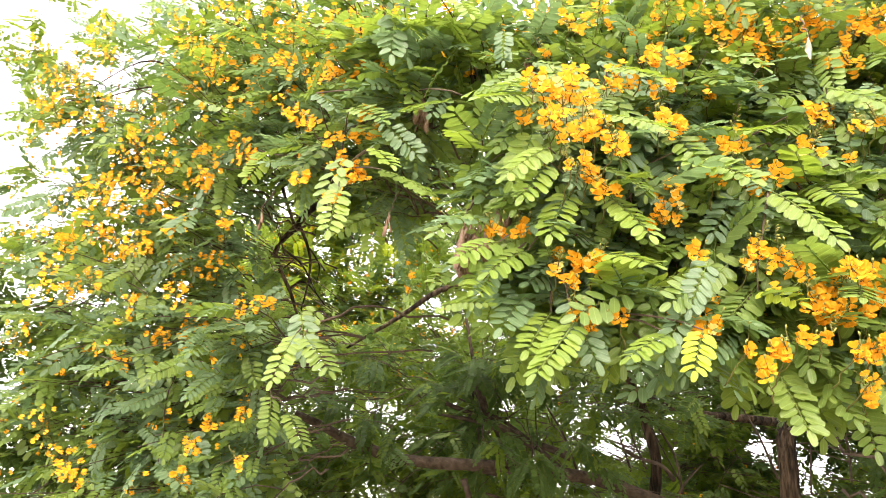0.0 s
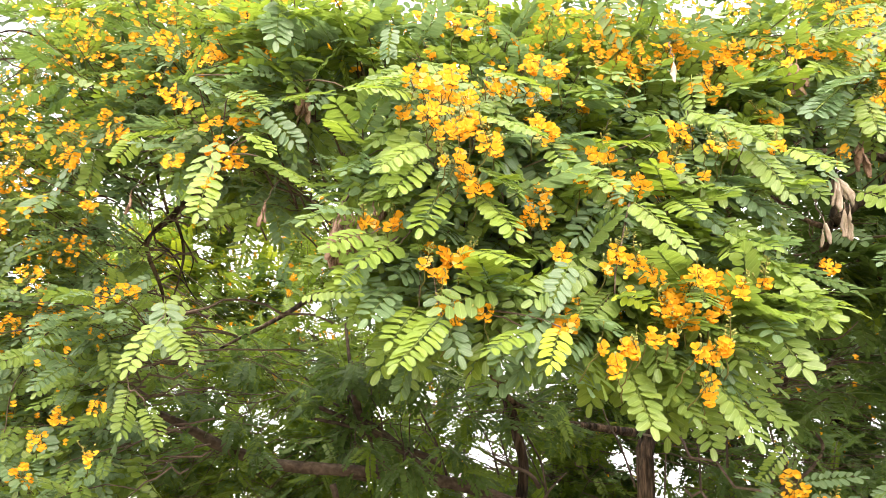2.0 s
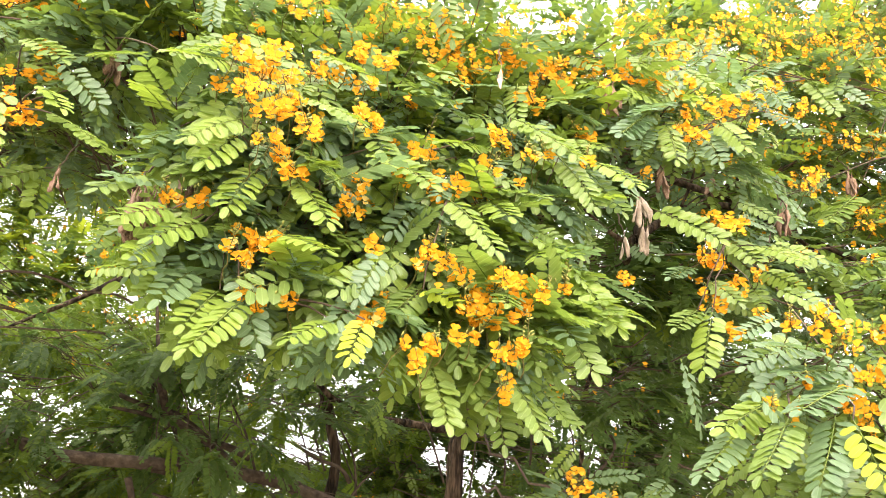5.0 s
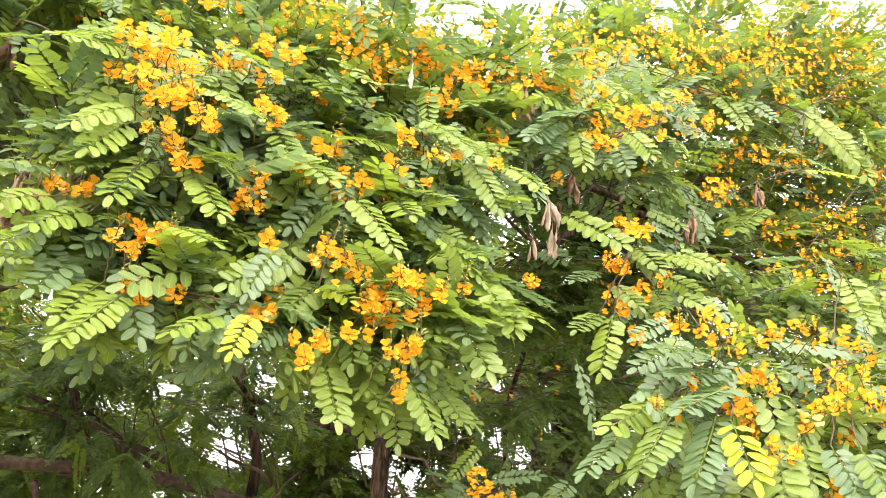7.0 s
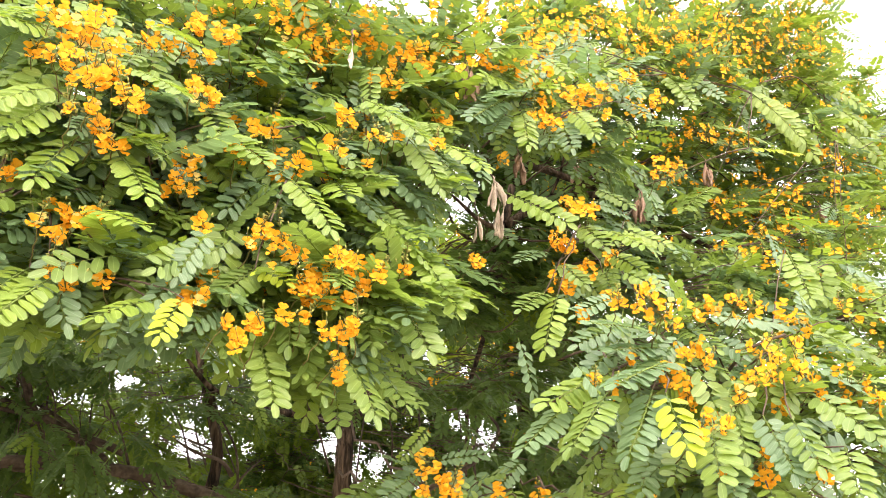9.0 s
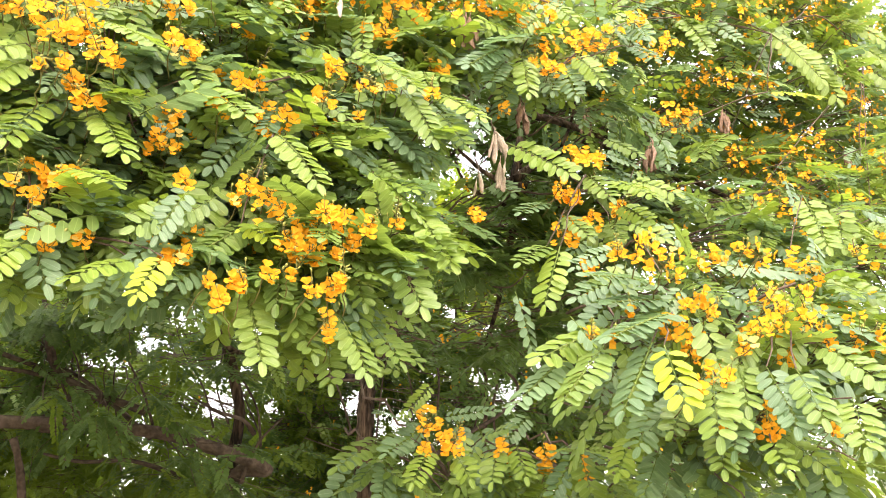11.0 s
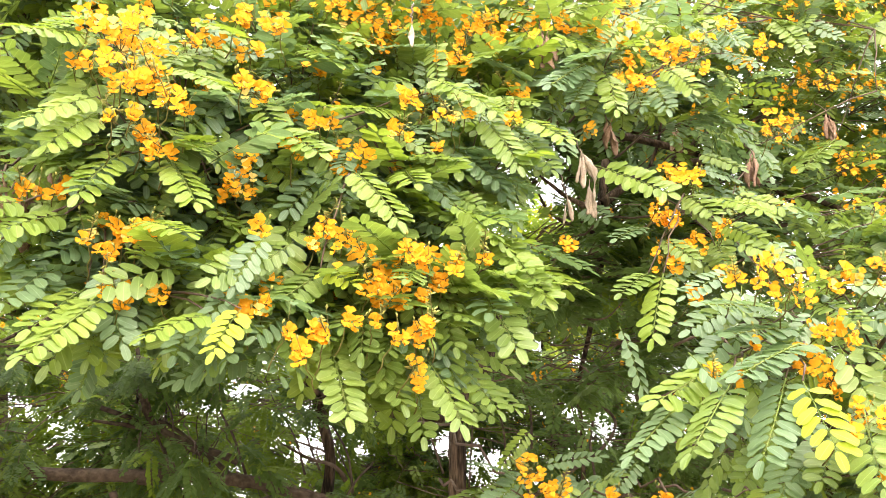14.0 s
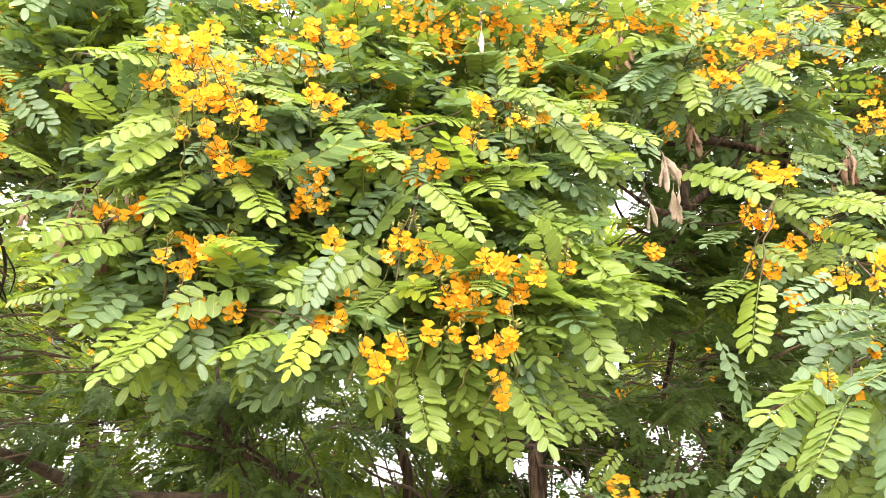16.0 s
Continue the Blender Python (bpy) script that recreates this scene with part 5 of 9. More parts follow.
flower_spray([
    (2.631, 2.198, 3.129, 0.048, 4),
    (2.979, 2.200, 3.195, 0.046, 4),
    (2.530, 2.192, 2.923, 0.051, 5),
    (2.582, 2.179, 2.927, 0.036, 4),
    (2.833, 2.240, 2.949, 0.038, 3),
    (3.154, 2.217, 2.798, 0.057, 5),
    (3.327, 2.229, 2.861, 0.047, 4),
    (3.078, 2.240, 2.823, 0.039, 3),
    (3.659, 2.175, 3.173, 0.064, 5),
    (3.836, 2.242, 3.209, 0.060, 4),
    (3.746, 2.236, 3.353, 0.047, 3),
    (3.161, 2.201, 3.054, 0.035, 2),
    (3.140, 2.207, 2.935, 0.040, 3),
    (2.025, 2.161, 2.672, 0.022, 2),
    (2.153, 2.226, 2.710, 0.019, 1),
    (2.860, 2.167, 2.770, 0.037, 3),
    (3.196, 2.203, 2.743, 0.045, 4),
    (3.759, 2.163, 3.285, 0.046, 3),], False)
flower_spray([
    (2.878, 2.107, 3.842, 0.079, 8),
    (3.067, 2.161, 3.806, 0.081, 8),
    (3.274, 2.149, 3.932, 0.085, 8),
    (3.423, 2.167, 3.813, 0.080, 7),
    (3.671, 2.179, 4.080, 0.078, 7),
    (3.680, 2.198, 3.873, 0.070, 6),
    (3.223, 2.108, 3.731, 0.069, 6),
    (3.065, 2.163, 3.605, 0.061, 5),
    (2.763, 2.158, 3.628, 0.058, 5),
    (2.375, 2.165, 3.502, 0.059, 5),
    (2.325, 2.154, 3.664, 0.060, 5),
    (1.944, 2.156, 3.340, 0.059, 7),
    (2.064, 2.187, 3.544, 0.062, 7),
    (3.441, 2.145, 3.665, 0.059, 5),
    (3.607, 2.153, 3.646, 0.053, 4),
    (3.777, 2.169, 3.882, 0.049, 5),], False)
flower_spray([
    (2.260, 2.009, 3.088, 0.034, 4),
    (2.376, 2.043, 3.110, 0.030, 3),
    (2.637, 2.010, 3.044, 0.036, 4),
    (2.807, 2.014, 3.085, 0.042, 4),
    (2.881, 2.000, 3.039, 0.037, 3),
    (3.097, 2.021, 2.872, 0.038, 4),
    (3.124, 2.022, 2.715, 0.038, 4),
    (3.001, 2.052, 2.760, 0.048, 5),
    (2.881, 2.057, 2.637, 0.036, 3),
    (3.246, 2.082, 2.651, 0.034, 3),
    (3.446, 2.049, 2.980, 0.048, 5),
    (3.712, 2.089, 3.174, 0.045, 4),
    (2.481, 2.040, 2.866, 0.034, 4),
    (2.701, 2.074, 2.743, 0.035, 4),
    (3.528, 2.055, 2.853, 0.042, 3),
    (3.620, 2.062, 2.757, 0.042, 3),], False)
flower_spray([
    (-1.739, 2.659, 3.385, 0.076, 10),
    (-1.851, 2.744, 3.309, 0.065, 8),
    (-1.553, 2.723, 3.220, 0.050, 7),
    (-1.485, 2.643, 2.742, 0.056, 10),
    (-1.408, 2.693, 2.714, 0.051, 8),
    (-1.402, 2.752, 3.038, 0.059, 10),
    (-1.195, 2.630, 2.891, 0.050, 8),
    (-1.114, 2.662, 2.628, 0.038, 6),
    (-1.079, 2.719, 2.858, 0.040, 7),
    (-1.246, 2.629, 2.540, 0.038, 7),
    (-1.092, 2.720, 2.361, 0.033, 6),
    (-1.433, 2.697, 2.590, 0.041, 7),
    (-1.635, 2.717, 2.472, 0.042, 7),
    (-1.639, 2.694, 2.344, 0.046, 7),
    (-1.553, 2.744, 2.362, 0.036, 6),
    (-1.241, 2.669, 2.297, 0.028, 4),], False)
flower_spray([
    (-1.147, 2.569, 3.489, 0.054, 7),
    (-0.918, 2.489, 3.481, 0.056, 8),
    (-0.745, 2.408, 3.278, 0.053, 8),
    (-1.006, 2.550, 3.272, 0.051, 8),
    (-0.352, 2.061, 3.022, 0.040, 5),
    (-0.275, 2.045, 3.076, 0.032, 4),
    (0.004, 1.964, 2.924, 0.041, 6),
    (0.077, 1.954, 2.895, 0.036, 6),
    (0.147, 1.962, 2.941, 0.033, 5),
    (-0.140, 1.969, 2.908, 0.030, 4),
    (-0.404, 2.078, 2.921, 0.039, 6),
    (-0.742, 2.404, 3.440, 0.044, 6),
    (0.107, 2.003, 3.060, 0.027, 3),], False)
flower_spray([
    (0.733, 1.946, 3.109, 0.043, 6),
    (0.835, 1.901, 3.080, 0.042, 6),
    (0.964, 1.939, 3.122, 0.039, 5),
    (1.153, 2.000, 3.172, 0.041, 5),
    (1.274, 1.982, 3.119, 0.037, 5),
    (1.399, 1.957, 3.256, 0.047, 6),
    (1.564, 1.920, 3.299, 0.049, 6),
    (1.804, 1.992, 3.315, 0.051, 6),
    (1.916, 1.942, 3.282, 0.056, 7),
    (2.109, 1.962, 3.456, 0.060, 7),
    (2.223, 1.920, 3.374, 0.055, 6),
    (2.415, 1.933, 3.462, 0.058, 6),
    (2.579, 1.934, 3.422, 0.059, 6),
    (2.788, 1.939, 3.538, 0.063, 6),
    (1.773, 1.902, 3.141, 0.035, 4),
    (2.530, 1.966, 3.321, 0.042, 4),
    (2.715, 1.917, 3.333, 0.043, 4),], False)
flower_spray([
    (0.592, 1.760, 2.798, 0.044, 5),
    (0.851, 1.762, 2.795, 0.059, 6),
    (1.064, 1.770, 2.910, 0.044, 4),
    (0.655, 1.729, 2.911, 0.041, 4),
    (0.469, 1.729, 2.896, 0.041, 4),
    (1.196, 1.776, 2.873, 0.056, 6),
    (1.020, 1.739, 2.565, 0.033, 4),
    (0.934, 1.715, 2.398, 0.034, 4),
    (0.716, 1.791, 2.538, 0.029, 3),
    (0.387, 1.701, 2.832, 0.030, 3),
    (0.920, 1.789, 2.794, 0.028, 3),
    (0.542, 1.729, 2.658, 0.032, 4),
    (0.826, 1.738, 2.918, 0.032, 3),])
flower_spray([
    (3.017, 2.548, 4.142, 0.103, 6),
    (3.271, 2.494, 4.242, 0.107, 6),
    (3.556, 2.522, 4.254, 0.126, 7),
    (3.880, 2.491, 4.418, 0.134, 7),
    (4.287, 2.541, 4.453, 0.142, 7),
    (4.411, 2.522, 4.260, 0.125, 6),
    (3.991, 2.498, 4.084, 0.115, 6),
    (3.609, 2.458, 3.989, 0.094, 5),
    (3.296, 2.486, 3.974, 0.090, 5),
    (4.402, 2.499, 3.992, 0.105, 5),
    (4.071, 2.478, 3.778, 0.090, 4),
    (4.355, 2.503, 3.513, 0.085, 5),
    (4.093, 2.471, 3.406, 0.080, 5),
    (4.704, 2.499, 4.285, 0.104, 4),
    (4.367, 2.503, 3.185, 0.075, 3),
    (3.635, 2.517, 2.966, 0.085, 5),
    (3.289, 2.525, 2.975, 0.068, 4),
    (2.881, 2.523, 3.166, 0.065, 4),
    (3.485, 2.492, 3.125, 0.071, 4),], False)
# tufts: left
for c, r, n, m, mix in (
        ((-1.998, 3.072, 3.573), (0.18, 0.23, 0.18), 17, 7, "G"),
        ((-1.824, 3.072, 3.673), (0.18, 0.23, 0.18), 15, 8, "G"),
        ((-1.909, 3.072, 3.375), (0.14, 0.19, 0.14), 13, 5, "G"),
        ((-1.699, 3.136, 3.266), (0.17, 0.26, 0.17), 28, 0, "B"),
        ((-1.617, 3.200, 3.618), (0.13, 0.19, 0.13), 6, 0, "B"),
        ((-1.480, 3.136, 3.924), (0.13, 0.26, 0.13), 15, 3, "L"),
        ((-1.363, 3.072, 3.565), (0.15, 0.32, 0.15), 22, 8, "G"),
        ((-1.105, 2.921, 3.754), (0.20, 0.32, 0.20), 28, 11, "G"),
        ((-1.012, 2.865, 3.426), (0.20, 0.31, 0.20), 28, 10, "G"),
):
    clump(c, r, n, m, mix, size=(0.14, 0.21))
for c, r, n, m, mix in (
        ((-0.672, 2.511, 3.407), (0.18, 0.28, 0.18), 28, 7, "G"),
        ((-0.579, 2.378, 3.099), (0.16, 0.27, 0.16), 26, 7, "B"),
        ((-0.357, 2.200, 3.220), (0.15, 0.25, 0.15), 28, 5, "G"),
        ((-0.324, 2.150, 2.946), (0.14, 0.25, 0.14), 30, 2, "B"),
        ((-0.202, 2.200, 3.071), (0.12, 0.25, 0.12), 28, 2, "B"),
        ((-1.435, 3.072, 3.308), (0.20, 0.32, 0.20), 30, 11, "G"),
        ((-1.111, 2.924, 3.220), (0.19, 0.32, 0.19), 30, 8, "G"),
        ((-0.738, 2.579, 2.993), (0.17, 0.29, 0.17), 30, 2, "B"),
        ((-0.451, 2.254, 2.783), (0.12, 0.26, 0.12), 26, 2, "B"),
):
    clump(c, r, n, m, mix, size=(0.14, 0.21))
for c, r, n, m, mix in (
        ((-1.605, 3.200, 3.156), (0.18, 0.32, 0.18), 28, 11, "G"),
        ((-1.326, 3.072, 3.001), (0.20, 0.32, 0.20), 30, 8, "G"),
        ((-0.970, 2.832, 2.833), (0.15, 0.31, 0.15), 28, 3, "B"),
        ((-1.836, 3.264, 2.968), (0.19, 0.32, 0.19), 28, 11, "G"),
        ((-1.518, 3.200, 2.850), (0.20, 0.32, 0.20), 33, 8, "G"),
        ((-1.227, 3.070, 2.742), (0.19, 0.32, 0.19), 33, 7, "G"),
        ((-0.893, 2.841, 2.627), (0.12, 0.30, 0.12), 24, 2, "B"),
        ((-1.928, 3.328, 2.687), (0.19, 0.32, 0.19), 28, 7, "L"),
        ((-1.581, 3.200, 2.589), (0.20, 0.32, 0.20), 33, 5, "G"),
):
    clump(c, r, n, m, mix, size=(0.14, 0.21))
for c, r, n, m, mix in (
        ((-1.324, 3.136, 2.516), (0.19, 0.32, 0.19), 33, 5, "G"),
        ((-1.002, 2.940, 2.457), (0.15, 0.31, 0.15), 30, 3, "B"),
        ((-2.091, 3.456, 2.429), (0.19, 0.32, 0.19), 28, 4, "G"),
        ((-1.736, 3.328, 2.344), (0.20, 0.32, 0.20), 33, 3, "B"),
        ((-1.381, 3.200, 2.266), (0.19, 0.32, 0.19), 33, 3, "B"),
        ((-1.097, 3.011, 2.250), (0.18, 0.31, 0.18), 33, 3, "B"),
        ((-0.751, 2.663, 2.192), (0.14, 0.28, 0.14), 28, 2, "B"),
        ((-2.158, 3.584, 2.138), (0.20, 0.32, 0.20), 28, 4, "G"),
        ((-1.809, 3.456, 2.095), (0.22, 0.32, 0.22), 33, 3, "G"),
):
    clump(c, r, n, m, mix, size=(0.14, 0.21))
for c, r, n, m, mix in (
        ((-1.456, 3.328, 2.055), (0.20, 0.32, 0.20), 33, 3, "B"),
        ((-1.165, 3.145, 2.031), (0.19, 0.31, 0.19), 33, 3, "B"),
        ((-0.819, 2.803, 2.025), (0.14, 0.29, 0.14), 28, 2, "B"),
        ((-2.165, 3.712, 1.845), (0.23, 0.38, 0.23), 30, 5, "G"),
        ((-1.753, 3.520, 1.812), (0.22, 0.38, 0.22), 33, 4, "G"),
        ((-1.381, 3.328, 1.804), (0.19, 0.38, 0.19), 33, 1, "B"),
        ((-1.073, 3.078, 1.790), (0.17, 0.37, 0.17), 33, 3, "B"),
        ((-0.806, 2.860, 1.796), (0.11, 0.34, 0.11), 15, 0, "B"),
        ((-1.906, 3.584, 1.578), (0.22, 0.38, 0.22), 28, 3, "G"),
):
    clump(c, r, n, m, mix, size=(0.14, 0.21))
for c, r, n, m, mix in (
        ((-1.507, 3.456, 1.588), (0.20, 0.38, 0.20), 30, 1, "B"),
        ((-1.147, 3.219, 1.592), (0.19, 0.37, 0.19), 30, 3, "B"),
        ((-0.782, 2.870, 1.603), (0.10, 0.33, 0.10), 12, 0, "B"),
        ((-0.143, 2.200, 2.774), (0.12, 0.25, 0.12), 28, 1, "B"),
        ((-0.166, 2.300, 2.610), (0.12, 0.25, 0.12), 22, 0, "B"),
        ((-0.054, 2.200, 2.930), (0.12, 0.25, 0.12), 28, 2, "B"),
):
    clump(c, r, n, m, mix, size=(0.14, 0.21))
# tufts: top
for c, r, n, m, mix in (
        ((-0.148, 2.200, 3.191), (0.11, 0.25, 0.11), 17, 3, "L"),
        ((0.124, 2.100, 2.996), (0.12, 0.25, 0.12), 24, 8, "G"),
        ((0.217, 2.100, 3.086), (0.10, 0.20, 0.10), 17, 6, "G"),
        ((0.326, 2.000, 3.031), (0.11, 0.25, 0.11), 28, 6, "B"),
        ((0.505, 2.000, 3.028), (0.13, 0.25, 0.13), 28, 10, "G"),
        ((0.683, 2.000, 3.046), (0.14, 0.25, 0.14), 28, 8, "G"),
        ((0.858, 2.000, 3.043), (0.14, 0.25, 0.14), 28, 8, "L"),
        ((1.029, 2.000, 3.018), (0.14, 0.25, 0.14), 28, 8, "G"),
        ((1.201, 2.000, 3.036), (0.14, 0.25, 0.14), 28, 8, "G"),
):
    clump(c, r, n, m, mix)
for c, r, n, m, mix in (
        ((1.349, 2.000, 3.012), (0.15, 0.25, 0.15), 28, 8, "G"),
        ((0.421, 2.200, 3.429), (0.20, 0.25, 0.20), 28, 8, "G"),
        ((0.823, 2.200, 3.418), (0.20, 0.25, 0.20), 28, 8, "G"),
        ((1.215, 2.200, 3.407), (0.21, 0.25, 0.21), 28, 8, "G"),
        ((-0.489, 2.440, 3.662), (0.22, 0.25, 0.22), 28, 8, "G"),
        ((-0.969, 2.911, 4.050), (0.22, 0.30, 0.22), 22, 10, "G"),
        ((0.149, 2.000, 2.780), (0.11, 0.20, 0.11), 26, 3, "G"),
        ((0.307, 2.000, 2.819), (0.11, 0.20, 0.11), 28, 3, "B"),
        ((0.533, 2.000, 2.837), (0.11, 0.20, 0.11), 28, 3, "B"),
):
    clump(c, r, n, m, mix)
for c, r, n, m, mix in (
        ((0.741, 2.000, 2.876), (0.11, 0.20, 0.11), 28, 2, "B"),
        ((0.887, 2.000, 2.793), (0.11, 0.20, 0.11), 30, 0, "B"),
        ((1.076, 2.000, 2.851), (0.12, 0.20, 0.12), 28, 4, "G"),
        ((1.241, 2.000, 2.849), (0.12, 0.20, 0.12), 28, 6, "G"),
):
    clump(c, r, n, m, mix)
# tufts: core
for c, r, n, m, mix in (
        ((-0.070, 1.920, 2.742), (0.12, 0.20, 0.12), 35, 2, "M"),
        ((-0.191, 2.020, 2.959), (0.11, 0.20, 0.11), 32, 4, "G"),
        ((0.067, 1.920, 2.865), (0.10, 0.20, 0.10), 29, 3, "L"),
        ((-0.165, 2.544, 2.955), (0.09, 0.20, 0.09), 26, 0, "D"),
        ((-0.188, 2.650, 2.832), (0.09, 0.15, 0.09), 16, 0, "D"),
        ((0.088, 2.363, 2.910), (0.09, 0.20, 0.09), 30, 1, "B"),
        ((0.162, 1.870, 2.397), (0.09, 0.20, 0.09), 29, 0, "M"),
        ((0.306, 1.720, 2.456), (0.10, 0.15, 0.10), 32, 2, "M"),
        ((0.375, 1.770, 2.311), (0.09, 0.15, 0.09), 37, 2, "M"),
):
    clump(c, r, n, m, mix, pool=CORE_LEAVES, size=(0.15, 0.22))
for c, r, n, m, mix in (
        ((0.268, 1.770, 2.168), (0.08, 0.15, 0.08), 27, 1, "M"),
        ((0.414, 1.720, 2.179), (0.09, 0.15, 0.09), 37, 1, "M"),
        ((0.348, 1.720, 2.011), (0.06, 0.12, 0.06), 18, 0, "M"),
        ((0.475, 1.670, 2.022), (0.07, 0.12, 0.07), 32, 0, "M"),
        ((0.557, 1.770, 2.220), (0.09, 0.15, 0.09), 35, 2, "M"),
        ((0.574, 1.770, 2.459), (0.10, 0.15, 0.10), 35, 2, "M"),
        ((0.689, 1.920, 2.700), (0.11, 0.20, 0.11), 37, 1, "M"),
        ((0.878, 1.920, 2.735), (0.11, 0.20, 0.11), 37, 1, "M"),
        ((1.076, 1.920, 2.771), (0.12, 0.20, 0.12), 32, 2, "G"),
):
    clump(c, r, n, m, mix, pool=CORE_LEAVES, size=(0.15, 0.22))
for c, r, n, m, mix in (
        ((0.756, 1.820, 2.436), (0.10, 0.15, 0.10), 35, 2, "M"),
        ((0.915, 1.820, 2.479), (0.10, 0.15, 0.10), 37, 1, "M"),
        ((1.060, 1.820, 2.422), (0.10, 0.15, 0.10), 37, 0, "M"),
        ((0.710, 1.770, 2.227), (0.09, 0.15, 0.09), 35, 1, "M"),
        ((0.898, 1.770, 2.264), (0.09, 0.15, 0.09), 37, 0, "M"),
        ((1.063, 1.770, 2.257), (0.08, 0.15, 0.08), 32, 0, "M"),
        ((0.657, 1.670, 2.026), (0.07, 0.12, 0.07), 27, 2, "M"),
        ((0.794, 1.640, 1.995), (0.07, 0.12, 0.07), 29, 3, "G"),
        ((0.936, 1.640, 1.998), (0.07, 0.12, 0.07), 27, 2, "G"),
):
    clump(c, r, n, m, mix, pool=CORE_LEAVES, size=(0.15, 0.22))
for c, r, n, m, mix in (
        ((1.058, 1.640, 2.001), (0.06, 0.12, 0.06), 21, 0, "G"),
        ((1.143, 1.670, 2.118), (0.05, 0.12, 0.05), 13, 0, "G"),
        ((1.225, 1.820, 2.569), (0.09, 0.15, 0.09), 32, 1, "G"),
        ((1.284, 1.920, 2.828), (0.12, 0.20, 0.12), 29, 5, "G"),
        ((1.479, 1.920, 2.971), (0.13, 0.20, 0.13), 29, 4, "G"),
):
    clump(c, r, n, m, mix, pool=CORE_LEAVES, size=(0.15, 0.22))
# tufts: right
for c, r, n, m, mix in (
        ((1.653, 2.000, 2.898), (0.11, 0.20, 0.11), 28, 2, "B"),
        ((1.872, 2.000, 3.029), (0.14, 0.20, 0.14), 28, 4, "B"),
        ((2.059, 2.000, 2.868), (0.14, 0.20, 0.14), 24, 2, "B"),
        ((2.252, 2.845, 3.026), (0.10, 0.20, 0.10), 17, 2, "G"),
        ((2.574, 2.975, 3.174), (0.13, 0.20, 0.13), 22, 5, "G"),
        ((2.153, 2.585, 2.614), (0.11, 0.20, 0.11), 28, 2, "B"),
        ((2.374, 2.585, 2.553), (0.11, 0.20, 0.11), 28, 3, "B"),
        ((2.532, 2.715, 2.866), (0.12, 0.20, 0.12), 24, 3, "G"),
        ((2.644, 2.585, 2.757), (0.12, 0.20, 0.12), 24, 2, "G"),
):
    clump(c, r, n, m, mix)
for c, r, n, m, mix in (
        ((2.497, 2.455, 2.483), (0.11, 0.20, 0.11), 24, 2, "B"),
        ((1.815, 2.200, 3.475), (0.15, 0.25, 0.15), 29, 9, "G"),
        ((2.184, 2.300, 3.727), (0.19, 0.25, 0.19), 29, 12, "G"),
        ((2.451, 2.200, 3.643), (0.20, 0.25, 0.20), 35, 9, "G"),
        ((2.295, 2.100, 3.261), (0.15, 0.20, 0.15), 35, 5, "B"),
        ((2.923, 2.300, 3.931), (0.22, 0.25, 0.22), 35, 12, "G"),
        ((2.677, 2.100, 3.334), (0.19, 0.25, 0.19), 37, 3, "G"),
        ((3.320, 2.300, 3.983), (0.24, 0.25, 0.24), 35, 15, "G"),
        ((3.740, 2.300, 4.151), (0.20, 0.25, 0.20), 27, 15, "G"),
):
    clump(c, r, n, m, mix)
for c, r, n, m, mix in (
        ((3.473, 2.200, 3.709), (0.20, 0.25, 0.20), 29, 9, "G"),
        ((3.813, 2.200, 3.731), (0.18, 0.25, 0.18), 27, 5, "G"),
        ((3.074, 2.200, 3.309), (0.18, 0.25, 0.18), 24, 5, "G"),
        ((3.516, 2.200, 3.414), (0.23, 0.25, 0.23), 37, 3, "G"),
        ((4.150, 2.300, 3.548), (0.22, 0.25, 0.22), 35, 3, "L"),
        ((2.858, 2.400, 3.242), (0.17, 0.25, 0.17), 21, 6, "G"),
        ((2.446, 2.300, 3.013), (0.13, 0.25, 0.13), 18, 2, "B"),
        ((2.890, 2.300, 2.959), (0.17, 0.25, 0.17), 27, 5, "G"),
        ((3.132, 2.200, 2.930), (0.17, 0.25, 0.17), 29, 8, "G"),
):
    clump(c, r, n, m, mix)
for c, r, n, m, mix in (
        ((3.507, 2.200, 3.092), (0.19, 0.25, 0.19), 32, 5, "B"),
        ((3.873, 2.200, 3.100), (0.20, 0.25, 0.20), 35, 5, "L"),
        ((2.482, 2.300, 2.827), (0.13, 0.20, 0.13), 21, 0, "B"),
        ((2.885, 2.100, 2.603), (0.16, 0.25, 0.16), 32, 5, "G"),
        ((3.109, 2.000, 2.626), (0.16, 0.25, 0.16), 32, 5, "G"),
        ((3.458, 2.000, 2.626), (0.20, 0.25, 0.20), 37, 5, "L"),
        ((2.637, 2.200, 2.602), (0.15, 0.25, 0.15), 27, 3, "G"),
        ((2.337, 2.200, 2.556), (0.12, 0.20, 0.12), 24, 2, "B"),
        ((2.399, 1.900, 2.324), (0.13, 0.20, 0.13), 29, 3, "B"),
):
    clump(c, r, n, m, mix)
